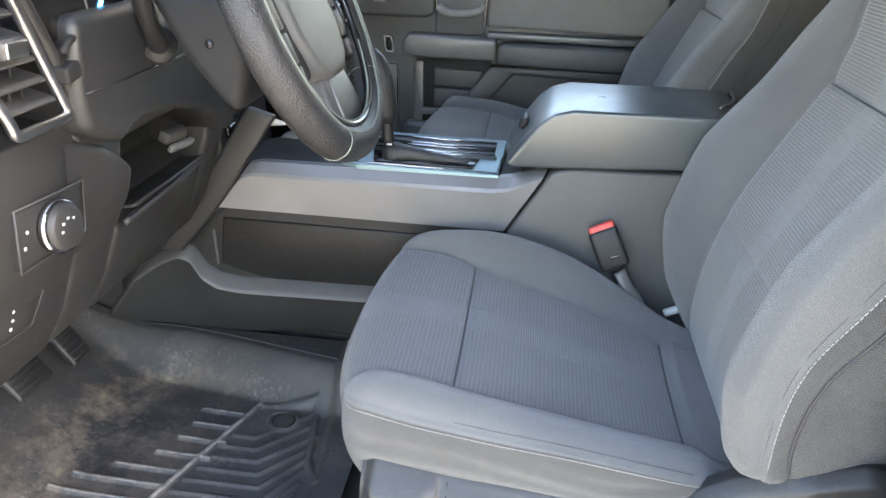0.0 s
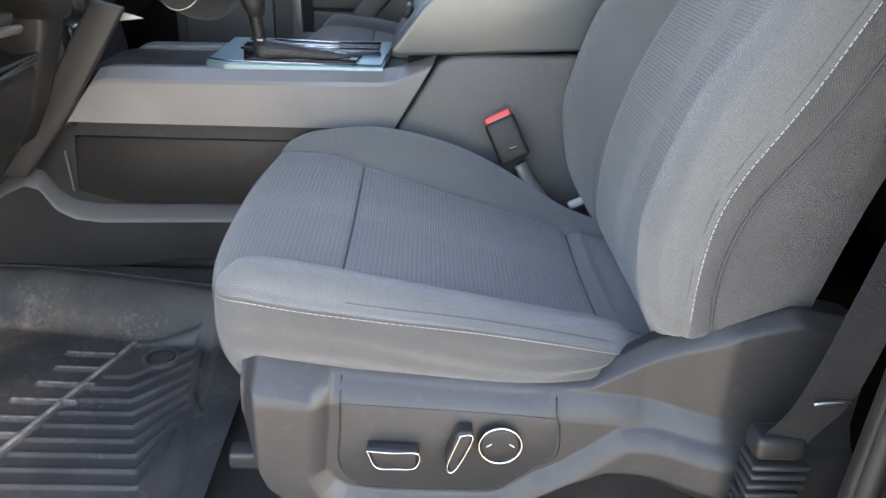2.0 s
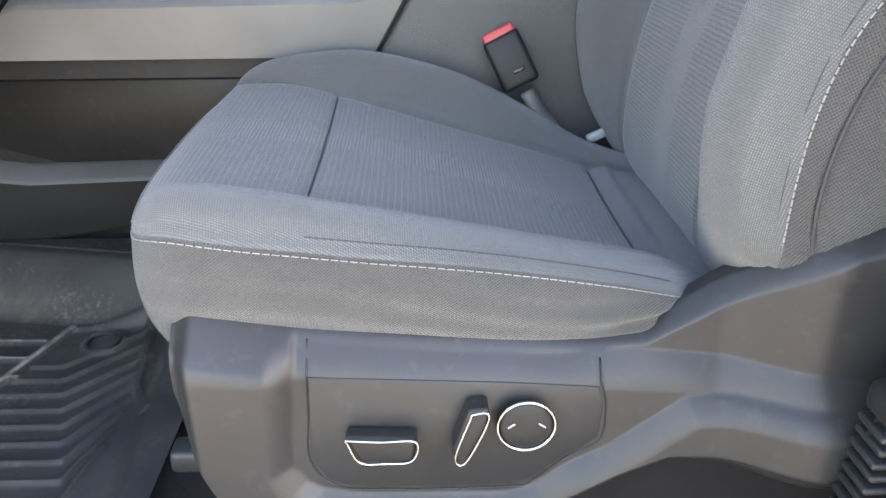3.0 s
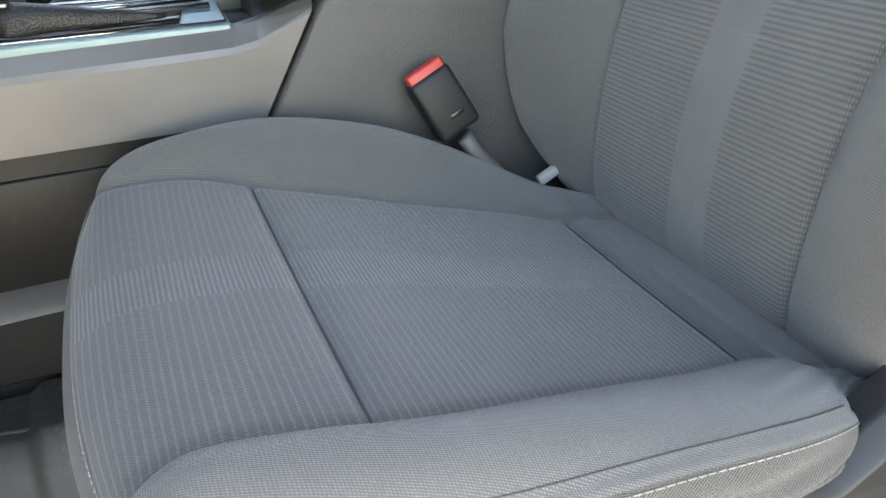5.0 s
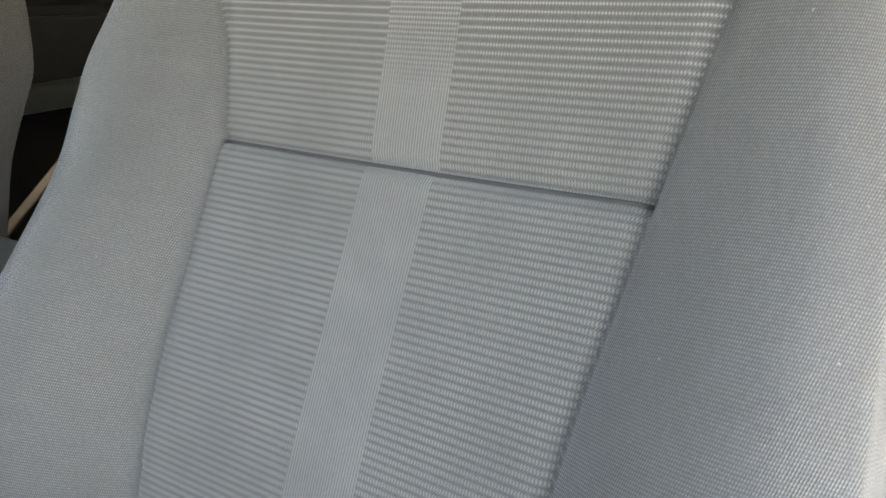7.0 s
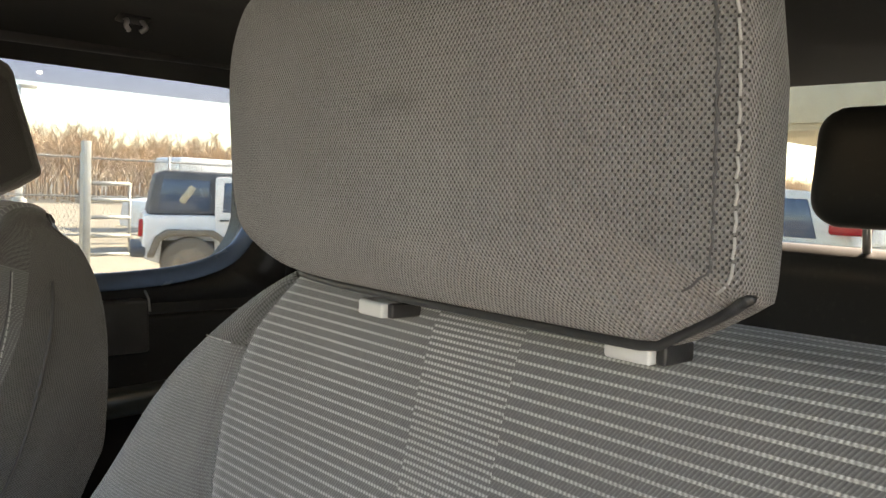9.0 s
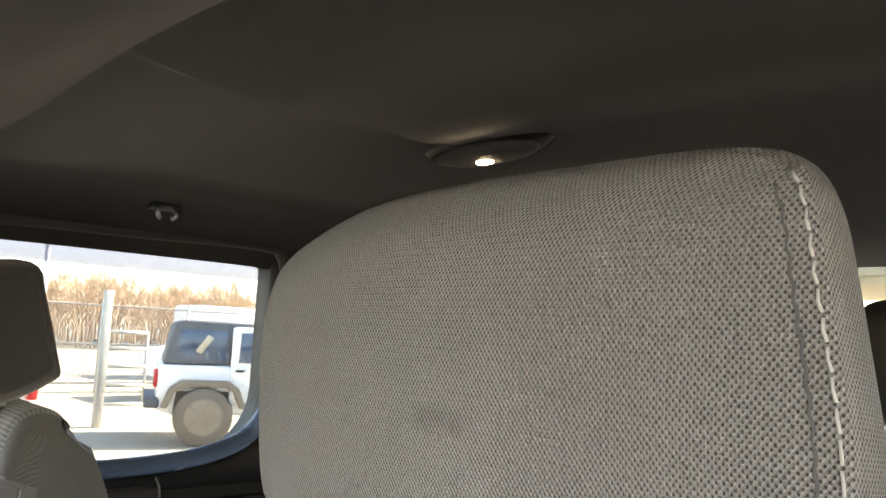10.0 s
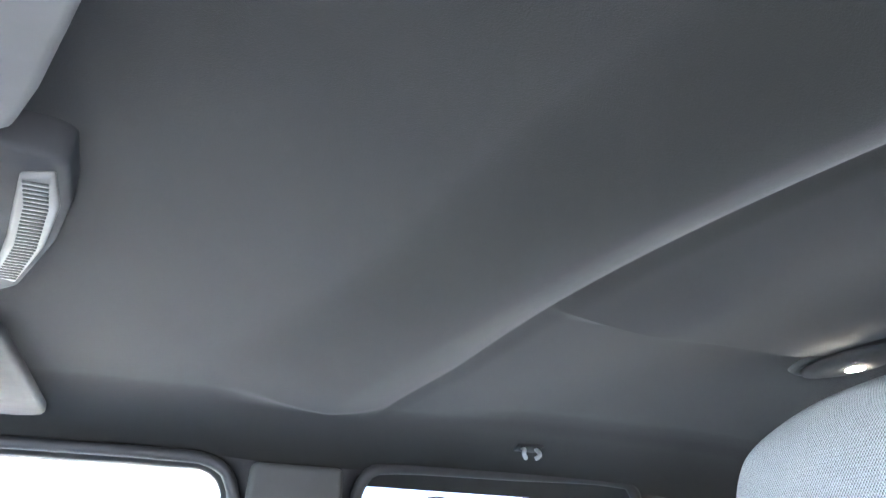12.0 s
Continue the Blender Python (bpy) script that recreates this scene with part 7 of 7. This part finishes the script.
def van(x, y, label):
    g = GROUND
    c = thing("delivery_van", label, "van", "parked cars", at=(x, y, g))
    part("body", prism([(x, g + 0.45), (x, g + 2.3), (x + 0.1, g + 2.42), (x + 4.2, g + 2.42), (x + 5.1, g + 1.5), (x + 5.9, g + 1.3), (x + 6.0, g + 0.45)], y, y + 2.0, 0.08, 3), M_PAINT, c)
    part("windscreen", prism([(x + 4.35, g + 1.55), (x + 4.35, g + 2.2), (x + 4.5, g + 2.2), (x + 5.0, g + 1.55)], y - 0.01, y + 0.02, 0.005, 2), M_DARKGLASS, c)
    for dx in (1.1, 4.9):
        wheel_on(c, x + dx, y + 0.12, 0.36, 0.24)


van(11.0, 24.0, "white delivery van beyond the off-road car")


def fence():
    f = thing("chain_fence", "galvanised fence with rails along the lot", "fence", at=(8, 21, GROUND))
    y = 20.0
    for k in range(17):
        x = -2.0 + 2.2 * k
        part("post", tube([(x, y, GROUND), (x, y, GROUND + 2.3)], 0.035, sides=10), M_GALV, f)
    for z in (0.25, 1.2, 2.15):
        part("rail", tube([(-2.0, y, GROUND + z), (33.2, y, GROUND + z)], 0.025, sides=8), M_GALV, f)
    bm = bmesh.new()
    for k in range(330):
        x = -2 + 0.1066 * k
        for s in (-1, 1):
            tube([(x, y + 0.03, GROUND + 0.1), (x + s * 1.1, y + 0.03, GROUND + 2.2)], 0.004, sides=3, bm=bm)
    tagged(part("wire_mesh", bm, M_GALV, f), kind="stuff")


fence()


def gate():
    g = thing("lot_gate", "pale steel bar gate standing open in the lot", "gate", at=(4.2, 12.5, GROUND))
    part("gate_post", rbox(0.13, 0.13, 2.3, 0.01, 2, (4.87, 13.6, GROUND + 1.15)), M_GALV, g)
    part("end_upright", tube([(5.60, 13.6, GROUND + 0.35), (5.60, 13.6, GROUND + 1.62)], 0.025, sides=8), M_GALV, g)
    for z in (0.38, 0.70, 1.02, 1.32, 1.60):
        part("bar", tube([(4.90, 13.6, GROUND + z), (5.60, 13.6, GROUND + z)], 0.035, sides=8), M_GALV, g)


gate()


def lamp_pole(x, y, h):
    p = thing("light_pole", "tall pale light pole in the lot", "street lamp", "light poles", at=(x, y, GROUND))
    part("pole", tube([(x, y, GROUND), (x, y, GROUND + h)], np.linspace(0.14, 0.08, 2), sides=12), M_PAINT, p)
    part("base", lathe([(0.28, 0), (0.28, 0.7), (0.24, 0.75)], 20, Matrix.Translation((x, y, GROUND))), M_GALV, p)
    part("lamp_head", rbox(0.6, 0.3, 0.14, 0.03, 2, (x + 0.3, y, GROUND + h)), M_GALV, p)


for x, y, h in ((8.6, 33, 5.0), (14.2, 25.5, 9.0), (18.0, 25.0, 9.0), (6.0, 44, 5.0)):
    lamp_pole(x, y, h)


def woods():
    """A far line of bare trees: tapered trunks that fork into many thin twigs."""
    rng = random.Random(5)
    verts, faces = [], []

    def limb(a, b, r0, r1):
        d = (b - a).normalized()
        s = d.orthogonal().normalized()
        u = d.cross(s)
        i = len(verts)
        for p, r in ((a, r0), (b, r1)):
            for k in range(3):
                t = 2 * math.pi * k / 3
                verts.append(tuple(p + s * (r * math.cos(t)) + u * (r * math.sin(t))))
        for k in range(3):
            faces.append((i + k, i + (k + 1) % 3, i + 3 + (k + 1) % 3, i + 3 + k))

    def grow(a, d, length, r, depth):
        b = a + d * length
        limb(a, b, r, r * 0.65)
        if depth == 0:
            return
        for _ in range(3 if depth > 1 else 4):
            nd = (d + Vector((rng.uniform(-0.8, 0.8), rng.uniform(-0.8, 0.8), rng.uniform(-0.1, 0.6)))).normalized()
            grow(a + d * length * rng.uniform(0.55, 1.0), nd, length * rng.uniform(0.55, 0.8), r * 0.62, depth - 1)

    for k in range(2000):
        x = -30 + 150 * rng.random()
        y = 52 + 34 * rng.random() - 0.12 * x
        h = rng.uniform(1.2, 2.3)
        grow(Vector((x, y, GROUND)), Vector((rng.uniform(-0.1, 0.1), 0, 1)).normalized(), h, 0.115, 4)
    ob = part("woods", mesh_of("woods", verts, faces), M_BARK)
    tagged(ob, "bare brown winter trees along the far edge of the lot", "trees", kind="stuff")


woods()


def beige_building():
    b = thing("beige_building", "beige metal-clad canopy building behind the truck", "building", at=(24, 6, GROUND))
    part("canopy", prism([(0.0, GROUND + 3.0), (7.0, GROUND + 3.0), (7.0, GROUND + 6.8), (0.0, GROUND + 6.8)], 14.0, 18.0, 0.05, 1, axis="x"), M_BEIGE, b)
    part("fascia", rbox(0.10, 7.06, 1.15, 0.02, 1, (13.93, 3.5, GROUND + 3.7)), M_BEIGE, b)
    for k in range(8):
        part("cladding_rib", rbox(0.06, 0.06, 2.5, 0.01, 1, (13.96, 0.3 + 0.9 * k, GROUND + 5.5)), M_BEIGE, b)
    for y in (0.6, 6.6):
        part("column", rbox(0.4, 0.4, 3.1, 0.03, 1, (14.6, y, GROUND + 1.5)), M_BEIGE, b)


beige_building()


def estate_car(x, y, k=1.36):
    """A tall car parked across: rounded body, glasshouse, lamps and wheels."""
    g = GROUND
    c = thing("estate_car", "tall white estate car parked across behind the truck, warm light in its paint", "car", "parked cars", at=(x + 0.9, y + 2.2, g))
    part("body", prism([(y, g + 0.40 * k), (y - 0.02, g + 0.78 * k), (y + 0.10, g + 0.98 * k), (y + 1.1, g + 1.02 * k), (y + 3.2, g + 0.98 * k), (y + 4.3, g + 0.82 * k), (y + 4.45, g + 0.55 * k), (y + 4.4, g + 0.30 * k), (y + 0.1, g + 0.30 * k)], x, x + 1.75, 0.07, 3, axis="x"), M_WARM_WHITE, c)
    cab = part("glasshouse", prism([(y + 0.10, g + 0.98 * k), (y + 0.42, g + 1.38 * k), (y + 1.5, g + 1.42 * k), (y + 2.4, g + 1.41 * k), (y + 2.75, g + 1.33 * k), (y + 3.45, g + 0.97 * k)], x + 0.14, x + 1.61, 0.05, 3, axis="x"), M_WARM_WHITE, c)
    for a, b_ in ((0.50, 1.86), (1.94, 3.05)):
        part("side_window", prism([(y + a, g + 1.03 * k), (y + (a + 0.12), g + 1.33 * k), (y + min(b_, 2.62), g + 1.33 * k), (y + b_, g + 1.03 * k)], x + 0.125, x + 0.16, 0.01, 2, axis="x"), M_DARKGLASS, cab)
    part("tail_lamp", rbox(0.22, 0.36, 0.16, 0.03, 2, (x + 0.10, y + 0.16, g + 1.13 * k)), M_LAMP, c, "red tail lamp")
    for dy in (0.85, 3.55):
        t = part("wheel", lathe([(0.19, -0.1), (0.31, -0.1), (0.33, -0.07), (0.33, 0.07), (0.31, 0.1), (0.19, 0.1)], 32, pose(x + 0.10, y + dy, g + 0.33, 0, 90, 0)), M_TYRE, c)
        part("rim", lathe([(0.20, -0.06), (0.19, -0.09), (0.05, -0.1)], 20, pose(x + 0.10, y + dy, g + 0.33, 0, 90, 0)), M_RIM, t)


estate_car(8.6, 2.65)
